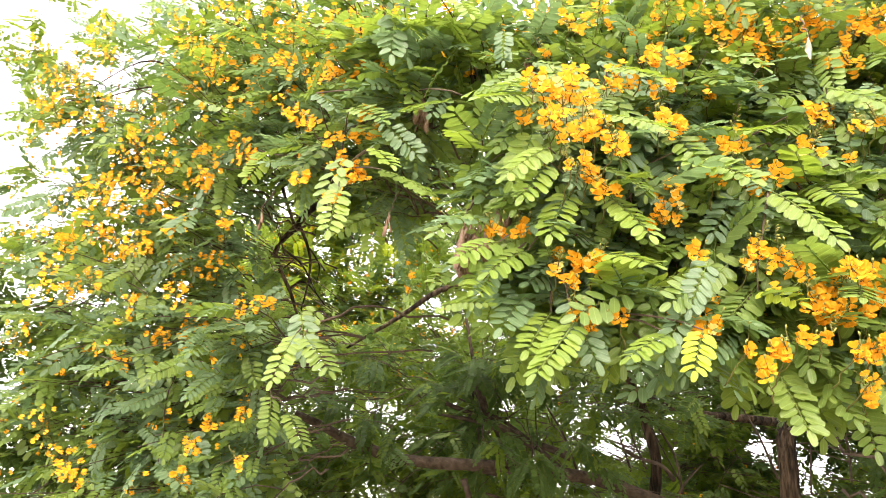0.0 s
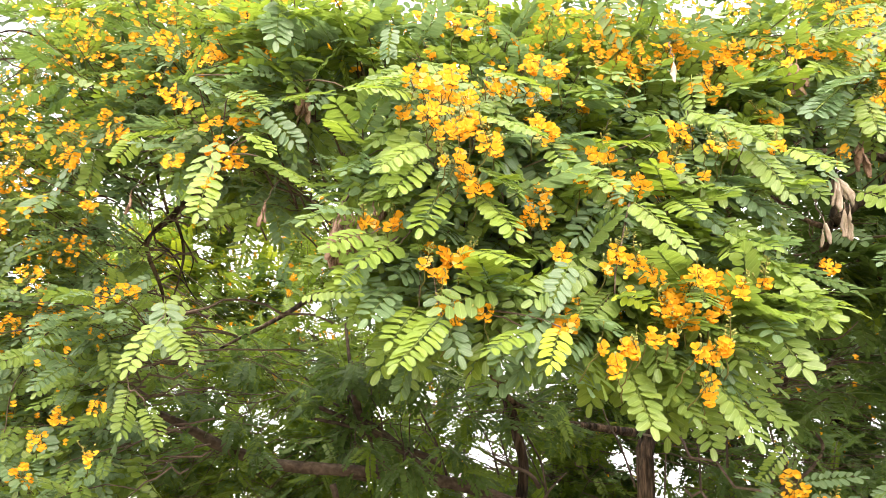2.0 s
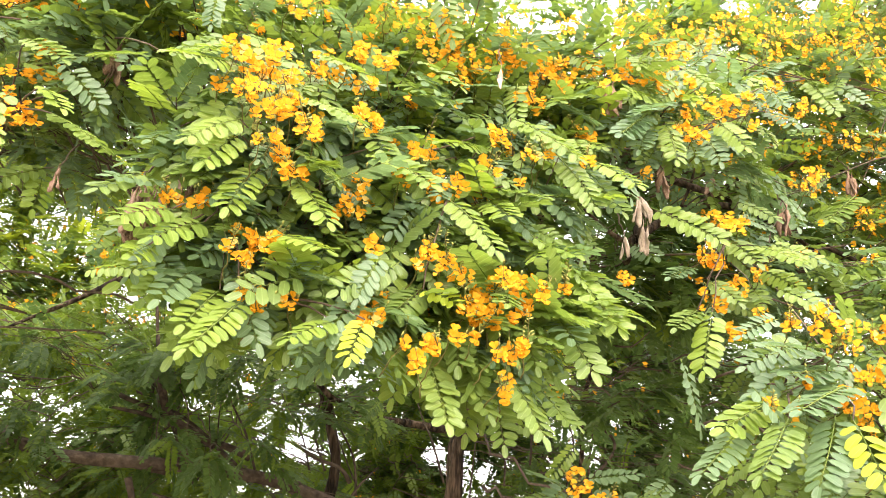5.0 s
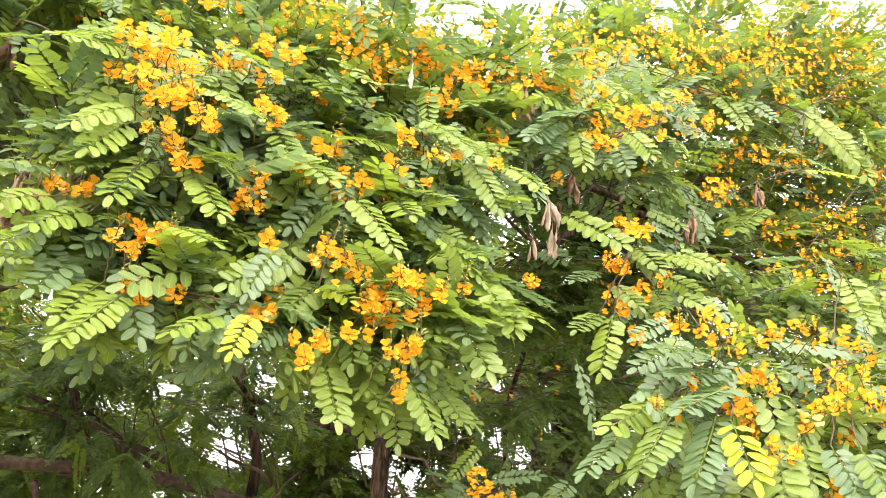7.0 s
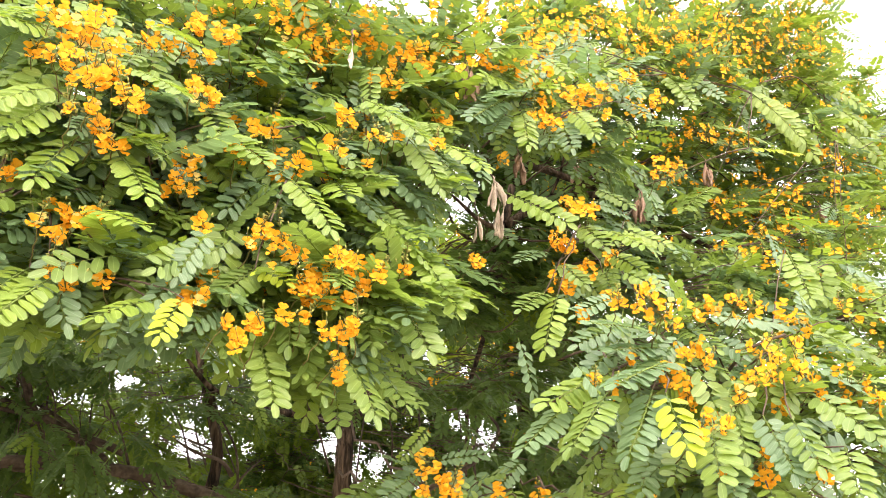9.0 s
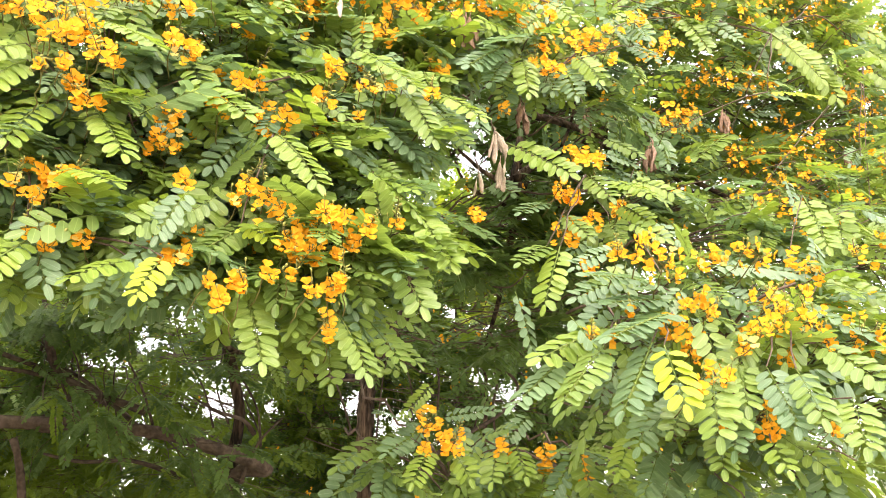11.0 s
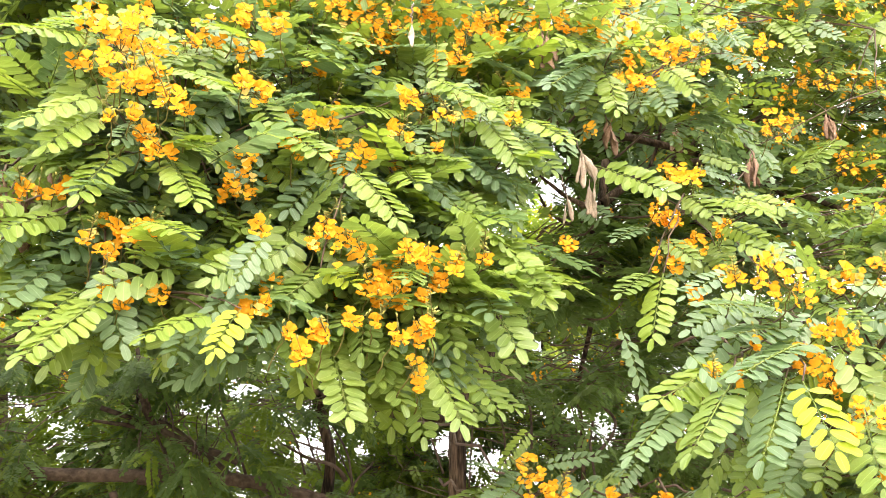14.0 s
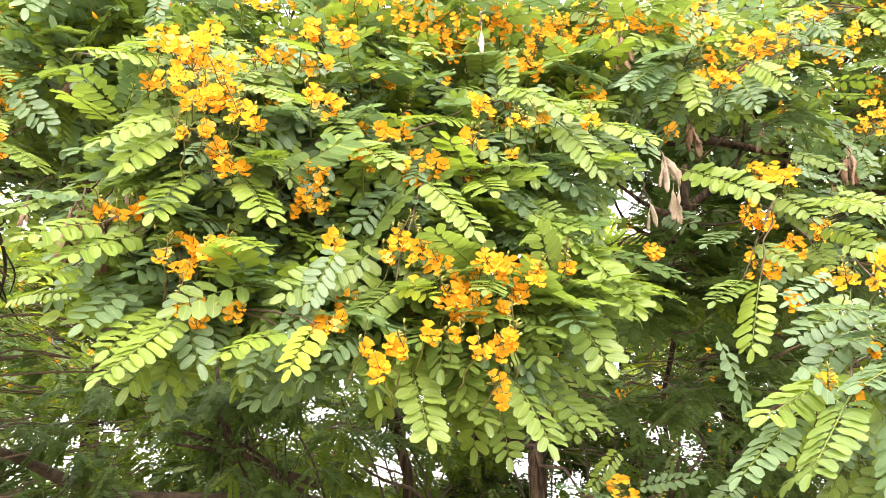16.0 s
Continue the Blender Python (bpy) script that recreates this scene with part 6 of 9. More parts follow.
for c, r, n, m, mix in (
        ((2.584, 1.800, 2.274), (0.13, 0.20, 0.13), 29, 3, "G"),
        ((2.762, 1.700, 2.223), (0.16, 0.20, 0.16), 35, 3, "G"),
        ((2.871, 1.600, 2.167), (0.14, 0.20, 0.14), 35, 3, "L"),
        ((3.548, 2.500, 4.317), (0.34, 0.25, 0.34), 27, 12, "G"),
        ((4.174, 2.700, 3.729), (0.27, 0.30, 0.27), 28, 3, "G"),
        ((4.482, 2.700, 3.597), (0.28, 0.30, 0.28), 28, 5, "G"),
        ((3.893, 2.700, 3.365), (0.22, 0.30, 0.22), 24, 2, "B"),
        ((4.386, 2.700, 3.123), (0.27, 0.30, 0.27), 28, 2, "G"),
        ((4.457, 2.700, 2.743), (0.27, 0.30, 0.27), 28, 0, "G"),
):
    clump(c, r, n, m, mix)
for c, r, n, m, mix in (
        ((4.019, 2.700, 2.824), (0.21, 0.30, 0.21), 24, 2, "B"),
):
    clump(c, r, n, m, mix)
# tufts: hollow, its shade put into the leaf colour
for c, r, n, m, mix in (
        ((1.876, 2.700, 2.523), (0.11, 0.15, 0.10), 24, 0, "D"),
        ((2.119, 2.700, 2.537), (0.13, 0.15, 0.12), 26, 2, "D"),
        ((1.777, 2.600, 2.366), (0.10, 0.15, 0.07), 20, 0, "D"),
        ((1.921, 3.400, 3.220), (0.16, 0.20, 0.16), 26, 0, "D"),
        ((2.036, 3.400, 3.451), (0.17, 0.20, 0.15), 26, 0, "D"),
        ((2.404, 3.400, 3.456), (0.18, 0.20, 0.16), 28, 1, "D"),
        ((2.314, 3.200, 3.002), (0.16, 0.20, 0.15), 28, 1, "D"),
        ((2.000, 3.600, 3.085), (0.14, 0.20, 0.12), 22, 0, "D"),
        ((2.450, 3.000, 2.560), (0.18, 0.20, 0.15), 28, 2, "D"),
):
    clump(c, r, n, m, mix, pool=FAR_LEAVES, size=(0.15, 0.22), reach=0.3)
# tufts: the depth of the crown on the right, darkened by leaf colour as shade
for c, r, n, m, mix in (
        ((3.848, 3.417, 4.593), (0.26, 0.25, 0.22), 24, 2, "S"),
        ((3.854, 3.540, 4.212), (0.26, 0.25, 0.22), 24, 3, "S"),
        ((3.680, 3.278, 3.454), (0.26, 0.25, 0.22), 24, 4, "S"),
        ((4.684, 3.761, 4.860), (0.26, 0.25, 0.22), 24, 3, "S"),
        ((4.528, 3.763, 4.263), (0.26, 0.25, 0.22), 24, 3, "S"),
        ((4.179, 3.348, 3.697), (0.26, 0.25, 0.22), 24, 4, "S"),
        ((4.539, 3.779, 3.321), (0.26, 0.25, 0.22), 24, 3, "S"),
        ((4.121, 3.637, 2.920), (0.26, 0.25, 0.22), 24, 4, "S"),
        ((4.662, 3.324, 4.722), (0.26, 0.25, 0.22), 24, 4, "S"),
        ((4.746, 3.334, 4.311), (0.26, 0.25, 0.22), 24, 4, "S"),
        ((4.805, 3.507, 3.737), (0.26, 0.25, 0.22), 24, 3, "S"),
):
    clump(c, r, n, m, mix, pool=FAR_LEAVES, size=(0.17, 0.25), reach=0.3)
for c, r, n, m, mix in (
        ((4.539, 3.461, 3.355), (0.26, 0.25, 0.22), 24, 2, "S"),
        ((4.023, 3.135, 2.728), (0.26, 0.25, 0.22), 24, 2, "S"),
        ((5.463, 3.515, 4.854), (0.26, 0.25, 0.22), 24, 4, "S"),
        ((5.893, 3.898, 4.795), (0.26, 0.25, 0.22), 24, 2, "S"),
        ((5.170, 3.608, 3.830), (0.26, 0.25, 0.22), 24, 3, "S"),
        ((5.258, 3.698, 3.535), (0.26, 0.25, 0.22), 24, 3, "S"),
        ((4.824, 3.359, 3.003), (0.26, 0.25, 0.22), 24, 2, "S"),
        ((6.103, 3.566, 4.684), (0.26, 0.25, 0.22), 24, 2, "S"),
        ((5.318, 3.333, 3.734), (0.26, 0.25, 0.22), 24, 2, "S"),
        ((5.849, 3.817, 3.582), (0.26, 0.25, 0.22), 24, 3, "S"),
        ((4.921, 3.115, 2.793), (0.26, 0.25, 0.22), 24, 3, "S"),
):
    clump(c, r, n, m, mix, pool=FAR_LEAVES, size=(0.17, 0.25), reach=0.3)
# tufts: shade of the hollow, painted in as darker leaves
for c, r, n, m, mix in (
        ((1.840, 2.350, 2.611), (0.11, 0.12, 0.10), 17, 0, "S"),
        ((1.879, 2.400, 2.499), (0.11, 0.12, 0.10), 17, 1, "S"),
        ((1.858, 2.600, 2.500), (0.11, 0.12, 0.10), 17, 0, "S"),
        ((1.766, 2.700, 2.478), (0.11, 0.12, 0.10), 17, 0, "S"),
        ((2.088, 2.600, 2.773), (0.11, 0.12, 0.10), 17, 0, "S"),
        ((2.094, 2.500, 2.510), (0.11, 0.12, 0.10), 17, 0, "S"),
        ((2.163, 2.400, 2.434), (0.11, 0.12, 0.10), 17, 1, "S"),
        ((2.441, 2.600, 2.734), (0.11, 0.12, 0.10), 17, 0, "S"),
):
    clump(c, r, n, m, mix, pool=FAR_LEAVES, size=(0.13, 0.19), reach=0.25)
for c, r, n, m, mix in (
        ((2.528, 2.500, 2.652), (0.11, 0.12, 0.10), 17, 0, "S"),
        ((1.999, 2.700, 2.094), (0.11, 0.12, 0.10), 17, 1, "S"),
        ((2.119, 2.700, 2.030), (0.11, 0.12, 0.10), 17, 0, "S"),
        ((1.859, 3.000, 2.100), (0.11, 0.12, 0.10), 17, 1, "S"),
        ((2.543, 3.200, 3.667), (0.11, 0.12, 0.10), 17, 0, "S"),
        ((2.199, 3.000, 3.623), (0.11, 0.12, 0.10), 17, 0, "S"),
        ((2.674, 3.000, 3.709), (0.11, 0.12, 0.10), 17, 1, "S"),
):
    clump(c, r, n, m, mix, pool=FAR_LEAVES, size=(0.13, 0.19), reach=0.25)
# tufts: between the shoots above
for c, r, n, m, mix in (
        ((0.454, 2.241, 3.041), (0.12, 0.12, 0.10), 14, 0, "M"),
        ((0.444, 2.240, 2.895), (0.12, 0.12, 0.10), 14, 0, "M"),
        ((0.425, 2.003, 2.626), (0.12, 0.12, 0.10), 14, 1, "M"),
        ((0.413, 2.266, 2.565), (0.12, 0.12, 0.10), 14, 0, "M"),
        ((0.617, 2.040, 2.982), (0.12, 0.12, 0.10), 14, 1, "M"),
        ((0.634, 2.315, 2.950), (0.12, 0.12, 0.10), 14, 1, "M"),
        ((0.584, 2.030, 2.604), (0.12, 0.12, 0.10), 14, 0, "M"),
        ((0.645, 2.102, 2.576), (0.12, 0.12, 0.10), 14, 1, "M"),
):
    clump(c, r, n, m, mix, pool=MID_LEAVES, size=(0.13, 0.19))
for c, r, n, m, mix in (
        ((0.715, 2.244, 3.158), (0.12, 0.12, 0.10), 14, 0, "M"),
        ((0.815, 2.256, 3.034), (0.12, 0.12, 0.10), 14, 0, "M"),
        ((0.786, 1.953, 2.651), (0.12, 0.12, 0.10), 14, 0, "M"),
        ((0.741, 2.150, 2.536), (0.12, 0.12, 0.10), 14, 1, "M"),
        ((0.927, 2.118, 3.038), (0.12, 0.12, 0.10), 14, 1, "M"),
        ((0.916, 2.230, 2.954), (0.12, 0.12, 0.10), 14, 0, "M"),
        ((0.935, 2.333, 2.862), (0.12, 0.12, 0.10), 14, 0, "M"),
        ((0.945, 2.291, 2.660), (0.12, 0.12, 0.10), 14, 1, "M"),
):
    clump(c, r, n, m, mix, pool=MID_LEAVES, size=(0.13, 0.19))
for c, r, n, m, mix in (
        ((1.146, 2.349, 3.246), (0.12, 0.12, 0.10), 14, 0, "M"),
        ((1.214, 2.312, 3.113), (0.12, 0.12, 0.10), 14, 0, "M"),
        ((1.125, 2.096, 2.818), (0.12, 0.12, 0.10), 14, 1, "M"),
        ((1.150, 2.225, 2.671), (0.12, 0.12, 0.10), 14, 1, "M"),
        ((1.242, 2.096, 3.100), (0.12, 0.12, 0.10), 14, 0, "M"),
        ((1.303, 2.180, 2.976), (0.12, 0.12, 0.10), 14, 0, "M"),
        ((1.221, 1.950, 2.692), (0.12, 0.12, 0.10), 14, 0, "M"),
        ((1.243, 2.080, 2.624), (0.12, 0.12, 0.10), 14, 0, "M"),
):
    clump(c, r, n, m, mix, pool=MID_LEAVES, size=(0.13, 0.19))
# tufts: the flowering edge of the crown on the right
for c, r, n, m, mix in (
        ((4.491, 2.537, 4.122), (0.15, 0.14, 0.09), 20, 4, "L"),
        ((4.740, 2.565, 4.056), (0.15, 0.14, 0.09), 20, 3, "L"),
        ((4.144, 2.371, 3.677), (0.15, 0.14, 0.09), 20, 2, "L"),
        ((5.140, 2.798, 4.066), (0.15, 0.14, 0.09), 20, 3, "L"),
        ((4.316, 2.437, 3.509), (0.15, 0.14, 0.09), 20, 3, "L"),
        ((4.784, 2.645, 3.552), (0.15, 0.14, 0.09), 20, 4, "L"),
        ((4.070, 2.414, 3.268), (0.15, 0.14, 0.09), 20, 2, "L"),
        ((4.606, 2.631, 3.242), (0.15, 0.14, 0.09), 20, 2, "L"),
        ((4.608, 2.789, 3.154), (0.15, 0.14, 0.09), 20, 3, "L"),
        ((4.719, 2.381, 3.881), (0.15, 0.14, 0.09), 20, 2, "L"),
        ((4.558, 2.329, 3.507), (0.15, 0.14, 0.09), 20, 2, "L"),
):
    clump(c, r, n, m, mix, pool=FAR_LEAVES, size=(0.13, 0.20), reach=0.25)
for c, r, n, m, mix in (
        ((4.405, 2.337, 3.192), (0.15, 0.14, 0.09), 20, 4, "L"),
        ((5.454, 2.710, 3.978), (0.15, 0.14, 0.09), 20, 4, "L"),
        ((4.937, 2.502, 3.437), (0.15, 0.14, 0.09), 20, 2, "L"),
        ((3.152, 2.658, 4.401), (0.12, 0.10, 0.08), 7, 6, "L"),
        ((2.893, 2.412, 3.860), (0.12, 0.10, 0.08), 7, 5, "L"),
        ((2.716, 2.268, 3.615), (0.12, 0.10, 0.08), 7, 5, "L"),
        ((3.565, 2.688, 4.498), (0.12, 0.10, 0.08), 7, 4, "L"),
        ((2.969, 2.242, 3.815), (0.12, 0.10, 0.08), 7, 6, "L"),
        ((3.131, 2.438, 3.828), (0.12, 0.10, 0.08), 7, 5, "L"),
        ((3.199, 2.241, 4.033), (0.12, 0.10, 0.08), 7, 4, "L"),
        ((3.404, 2.378, 4.027), (0.12, 0.10, 0.08), 7, 5, "L"),
):
    clump(c, r, n, m, mix, pool=FAR_LEAVES, size=(0.13, 0.20), reach=0.25)
for c, r, n, m, mix in (
        ((3.325, 2.355, 3.852), (0.12, 0.10, 0.08), 7, 5, "L"),
        ((3.646, 2.456, 4.374), (0.12, 0.10, 0.08), 7, 6, "L"),
        ((3.812, 2.630, 4.363), (0.12, 0.10, 0.08), 7, 4, "L"),
        ((3.563, 2.414, 3.978), (0.12, 0.10, 0.08), 7, 5, "L"),
        ((4.048, 2.577, 4.566), (0.12, 0.10, 0.08), 7, 4, "L"),
        ((3.499, 2.218, 3.940), (0.12, 0.10, 0.08), 7, 5, "L"),
        ((3.987, 2.563, 4.153), (0.12, 0.10, 0.08), 7, 6, "L"),
        ((3.957, 2.341, 4.224), (0.12, 0.10, 0.08), 7, 5, "L"),
        ((3.897, 2.320, 3.939), (0.12, 0.10, 0.08), 7, 4, "L"),
):
    clump(c, r, n, m, mix, pool=FAR_LEAVES, size=(0.13, 0.20), reach=0.25)
# tufts: the depth of the crown low on the left, its shade painted into the leaves
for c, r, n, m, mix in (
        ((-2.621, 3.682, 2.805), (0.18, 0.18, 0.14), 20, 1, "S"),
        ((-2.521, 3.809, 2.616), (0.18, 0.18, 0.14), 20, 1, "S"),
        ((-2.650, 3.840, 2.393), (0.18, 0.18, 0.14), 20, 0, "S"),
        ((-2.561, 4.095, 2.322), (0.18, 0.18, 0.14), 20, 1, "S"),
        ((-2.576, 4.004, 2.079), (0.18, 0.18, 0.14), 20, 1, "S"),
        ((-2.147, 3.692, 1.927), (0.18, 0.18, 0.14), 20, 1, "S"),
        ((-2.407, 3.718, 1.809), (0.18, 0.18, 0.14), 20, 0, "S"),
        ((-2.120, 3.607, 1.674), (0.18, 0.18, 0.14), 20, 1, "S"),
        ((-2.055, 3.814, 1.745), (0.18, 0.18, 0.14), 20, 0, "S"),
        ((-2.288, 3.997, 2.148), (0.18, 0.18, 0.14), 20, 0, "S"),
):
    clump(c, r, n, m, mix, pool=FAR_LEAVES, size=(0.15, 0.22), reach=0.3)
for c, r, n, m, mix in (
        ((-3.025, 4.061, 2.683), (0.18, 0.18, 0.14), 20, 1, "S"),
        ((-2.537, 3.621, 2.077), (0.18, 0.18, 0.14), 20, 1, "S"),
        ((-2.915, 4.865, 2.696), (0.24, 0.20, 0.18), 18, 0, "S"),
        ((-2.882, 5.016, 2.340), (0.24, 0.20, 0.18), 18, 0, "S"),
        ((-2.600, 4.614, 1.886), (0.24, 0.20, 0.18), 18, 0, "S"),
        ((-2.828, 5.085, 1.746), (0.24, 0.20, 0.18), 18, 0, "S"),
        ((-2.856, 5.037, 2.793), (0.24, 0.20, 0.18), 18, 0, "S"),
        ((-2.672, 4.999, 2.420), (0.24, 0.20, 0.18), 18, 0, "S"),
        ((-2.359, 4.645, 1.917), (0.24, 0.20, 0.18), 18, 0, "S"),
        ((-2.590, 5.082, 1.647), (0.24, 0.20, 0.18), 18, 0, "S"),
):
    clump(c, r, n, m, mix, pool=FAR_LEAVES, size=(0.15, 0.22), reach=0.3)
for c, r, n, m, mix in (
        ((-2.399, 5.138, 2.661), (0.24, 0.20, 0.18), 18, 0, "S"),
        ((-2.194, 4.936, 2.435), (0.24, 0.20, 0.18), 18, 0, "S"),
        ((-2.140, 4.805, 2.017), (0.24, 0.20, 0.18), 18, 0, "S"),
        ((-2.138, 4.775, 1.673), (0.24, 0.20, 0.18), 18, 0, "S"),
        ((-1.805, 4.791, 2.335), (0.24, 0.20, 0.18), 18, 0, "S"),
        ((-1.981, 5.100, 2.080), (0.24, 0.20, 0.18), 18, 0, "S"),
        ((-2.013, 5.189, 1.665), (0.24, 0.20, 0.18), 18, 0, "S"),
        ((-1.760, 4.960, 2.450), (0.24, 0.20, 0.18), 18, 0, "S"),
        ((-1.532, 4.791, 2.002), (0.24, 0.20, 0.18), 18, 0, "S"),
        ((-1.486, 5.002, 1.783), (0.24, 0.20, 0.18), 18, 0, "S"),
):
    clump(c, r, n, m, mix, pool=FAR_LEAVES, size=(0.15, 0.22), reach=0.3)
# tufts: the flowering edge of the crown on the left
for c, r, n, m, mix in (
        ((-2.880, 3.811, 4.460), (0.16, 0.15, 0.12), 11, 5, "L"),
        ((-2.604, 3.679, 4.442), (0.16, 0.15, 0.12), 11, 5, "L"),
        ((-2.793, 3.971, 4.352), (0.16, 0.15, 0.12), 11, 5, "L"),
        ((-2.816, 3.826, 4.164), (0.16, 0.15, 0.12), 11, 5, "L"),
        ((-2.307, 3.515, 4.184), (0.16, 0.15, 0.12), 11, 4, "L"),
        ((-2.546, 3.888, 4.695), (0.16, 0.15, 0.12), 11, 3, "L"),
        ((-2.935, 3.824, 4.338), (0.16, 0.15, 0.12), 11, 3, "L"),
):
    clump(c, r, n, m, mix, pool=FAR_LEAVES, size=(0.14, 0.20), reach=0.3)
for c, r, n, m, mix in (
        ((-2.552, 3.579, 3.720), (0.15, 0.15, 0.13), 12, 3, "L"),
        ((-2.569, 3.819, 3.627), (0.15, 0.15, 0.13), 12, 4, "L"),
        ((-2.779, 3.930, 3.529), (0.15, 0.15, 0.13), 12, 4, "L"),
        ((-2.634, 3.975, 3.356), (0.15, 0.15, 0.13), 12, 4, "L"),
        ((-2.811, 3.968, 3.200), (0.15, 0.15, 0.13), 12, 4, "L"),
        ((-2.389, 3.634, 2.924), (0.15, 0.15, 0.13), 12, 2, "L"),
        ((-2.737, 3.936, 2.930), (0.15, 0.15, 0.13), 12, 3, "L"),
):
    clump(c, r, n, m, mix, pool=FAR_LEAVES, size=(0.14, 0.20), reach=0.3)
# tufts: near
for c, r, n, m, mix in (
        ((1.944, 1.500, 1.880), (0.11, 0.12, 0.11), 27, 2, "B"),
        ((2.026, 1.400, 1.808), (0.11, 0.12, 0.11), 27, 2, "B"),
        ((2.262, 1.400, 1.916), (0.12, 0.12, 0.12), 29, 2, "G"),
        ((1.756, 1.500, 1.896), (0.08, 0.10, 0.08), 18, 0, "B"),
        ((1.642, 1.450, 1.738), (0.07, 0.10, 0.07), 16, 0, "B"),
        ((1.763, 1.450, 1.637), (0.09, 0.10, 0.09), 21, 0, "B"),
        ((1.849, 1.300, 1.650), (0.10, 0.10, 0.10), 24, 1, "B"),
        ((2.042, 1.250, 1.703), (0.11, 0.10, 0.11), 27, 1, "G"),
        ((2.300, 1.300, 1.808), (0.10, 0.10, 0.10), 24, 1, "G"),
):
    clump(c, r, n, m, mix, pool=CORE_LEAVES, size=(0.14, 0.21))
for c, r, n, m, mix in (
        ((2.117, 1.200, 1.598), (0.09, 0.10, 0.09), 21, 1, "G"),
        ((1.807, 1.400, 1.557), (0.10, 0.10, 0.10), 21, 0, "G"),
        ((1.924, 1.250, 1.538), (0.10, 0.10, 0.10), 21, 0, "G"),
):
    clump(c, r, n, m, mix, pool=CORE_LEAVES, size=(0.14, 0.21))
# tufts: near
for c, r, n, m, mix in (
        ((1.201, 2.000, 1.569), (0.06, 0.12, 0.06), 13, 0, "B"),
        ((1.357, 2.000, 1.525), (0.08, 0.12, 0.08), 17, 1, "G"),
        ((1.540, 2.000, 1.522), (0.08, 0.12, 0.08), 15, 1, "G"),
        ((1.700, 1.950, 1.489), (0.08, 0.12, 0.08), 15, 1, "G"),
        ((1.718, 1.800, 1.557), (0.06, 0.12, 0.06), 8, 0, "G"),
):
    clump(c, r, n, m, mix, pool=CORE_LEAVES, size=(0.14, 0.21))
for c, r, n, m, mix in (
        ((1.898, 2.091, 1.503), (0.10, 0.12, 0.08), 13, 0, "G"),
        ((2.006, 2.051, 1.534), (0.10, 0.12, 0.08), 13, 1, "G"),
        ((2.099, 2.018, 1.491), (0.10, 0.12, 0.08), 13, 0, "G"),
        ((2.299, 2.099, 1.524), (0.10, 0.12, 0.08), 13, 1, "G"),
        ((2.414, 2.084, 1.478), (0.10, 0.12, 0.08), 13, 1, "G"),
        ((2.008, 2.012, 1.452), (0.10, 0.12, 0.08), 13, 0, "G"),
):
    clump(c, r, n, m, mix, size=(0.13, 0.19))
# tufts: backing
for c, r, n, m, mix in (
        ((-2.016, 3.968, 4.387), (0.28, 0.38, 0.28), 21, 1, "M"),
        ((-1.565, 3.966, 4.330), (0.28, 0.38, 0.28), 21, 1, "M"),
        ((-1.176, 3.736, 4.284), (0.26, 0.34, 0.26), 21, 1, "M"),
        ((-1.979, 4.045, 4.051), (0.28, 0.38, 0.28), 21, 1, "M"),
        ((-1.470, 3.958, 3.910), (0.26, 0.37, 0.26), 21, 1, "M"),
        ((-1.028, 3.533, 3.714), (0.23, 0.33, 0.23), 21, 1, "M"),
        ((-2.582, 4.416, 3.751), (0.31, 0.38, 0.31), 21, 1, "M"),
        ((-1.947, 4.096, 3.614), (0.27, 0.38, 0.27), 21, 1, "M"),
        ((-1.301, 3.738, 3.384), (0.24, 0.36, 0.24), 21, 1, "M"),
):
    clump(c, r, n, m, mix, pool=FAR_LEAVES, size=(0.15, 0.22), reach=0.3)
for c, r, n, m, mix in (
        ((-0.897, 3.546, 3.295), (0.22, 0.31, 0.22), 21, 1, "M"),
        ((-2.134, 4.019, 3.152), (0.27, 0.38, 0.27), 21, 1, "M"),
        ((-1.735, 3.955, 3.121), (0.26, 0.38, 0.26), 21, 1, "M"),
        ((-1.228, 3.642, 2.991), (0.23, 0.36, 0.23), 21, 1, "M"),
        ((-2.283, 4.352, 2.797), (0.28, 0.38, 0.28), 21, 1, "M"),
        ((-1.736, 4.032, 2.723), (0.24, 0.38, 0.24), 21, 1, "M"),
        ((-1.244, 3.761, 2.629), (0.22, 0.35, 0.22), 21, 1, "M"),
        ((-2.024, 4.058, 2.443), (0.26, 0.38, 0.26), 21, 1, "M"),
        ((-1.665, 3.955, 2.453), (0.24, 0.38, 0.24), 21, 1, "M"),
):
    clump(c, r, n, m, mix, pool=FAR_LEAVES, size=(0.15, 0.22), reach=0.3)
for c, r, n, m, mix in (
        ((-1.312, 4.088, 2.366), (0.24, 0.35, 0.24), 21, 1, "M"),
        ((-2.059, 4.314, 2.063), (0.26, 0.38, 0.26), 21, 1, "M"),
        ((-1.844, 4.516, 2.184), (0.27, 0.38, 0.27), 21, 1, "M"),
        ((-1.224, 3.792, 2.100), (0.22, 0.35, 0.22), 21, 1, "M"),
        ((-2.057, 4.314, 1.707), (0.26, 0.38, 0.26), 21, 1, "M"),
        ((-1.601, 4.081, 1.794), (0.24, 0.38, 0.24), 21, 1, "M"),
        ((-1.074, 3.714, 1.757), (0.21, 0.33, 0.21), 21, 1, "M"),
        ((-0.807, 3.177, 3.871), (0.22, 0.32, 0.22), 21, 1, "M"),
        ((-0.515, 3.090, 3.823), (0.21, 0.30, 0.21), 21, 1, "M"),
):
    clump(c, r, n, m, mix, pool=FAR_LEAVES, size=(0.15, 0.22), reach=0.3)
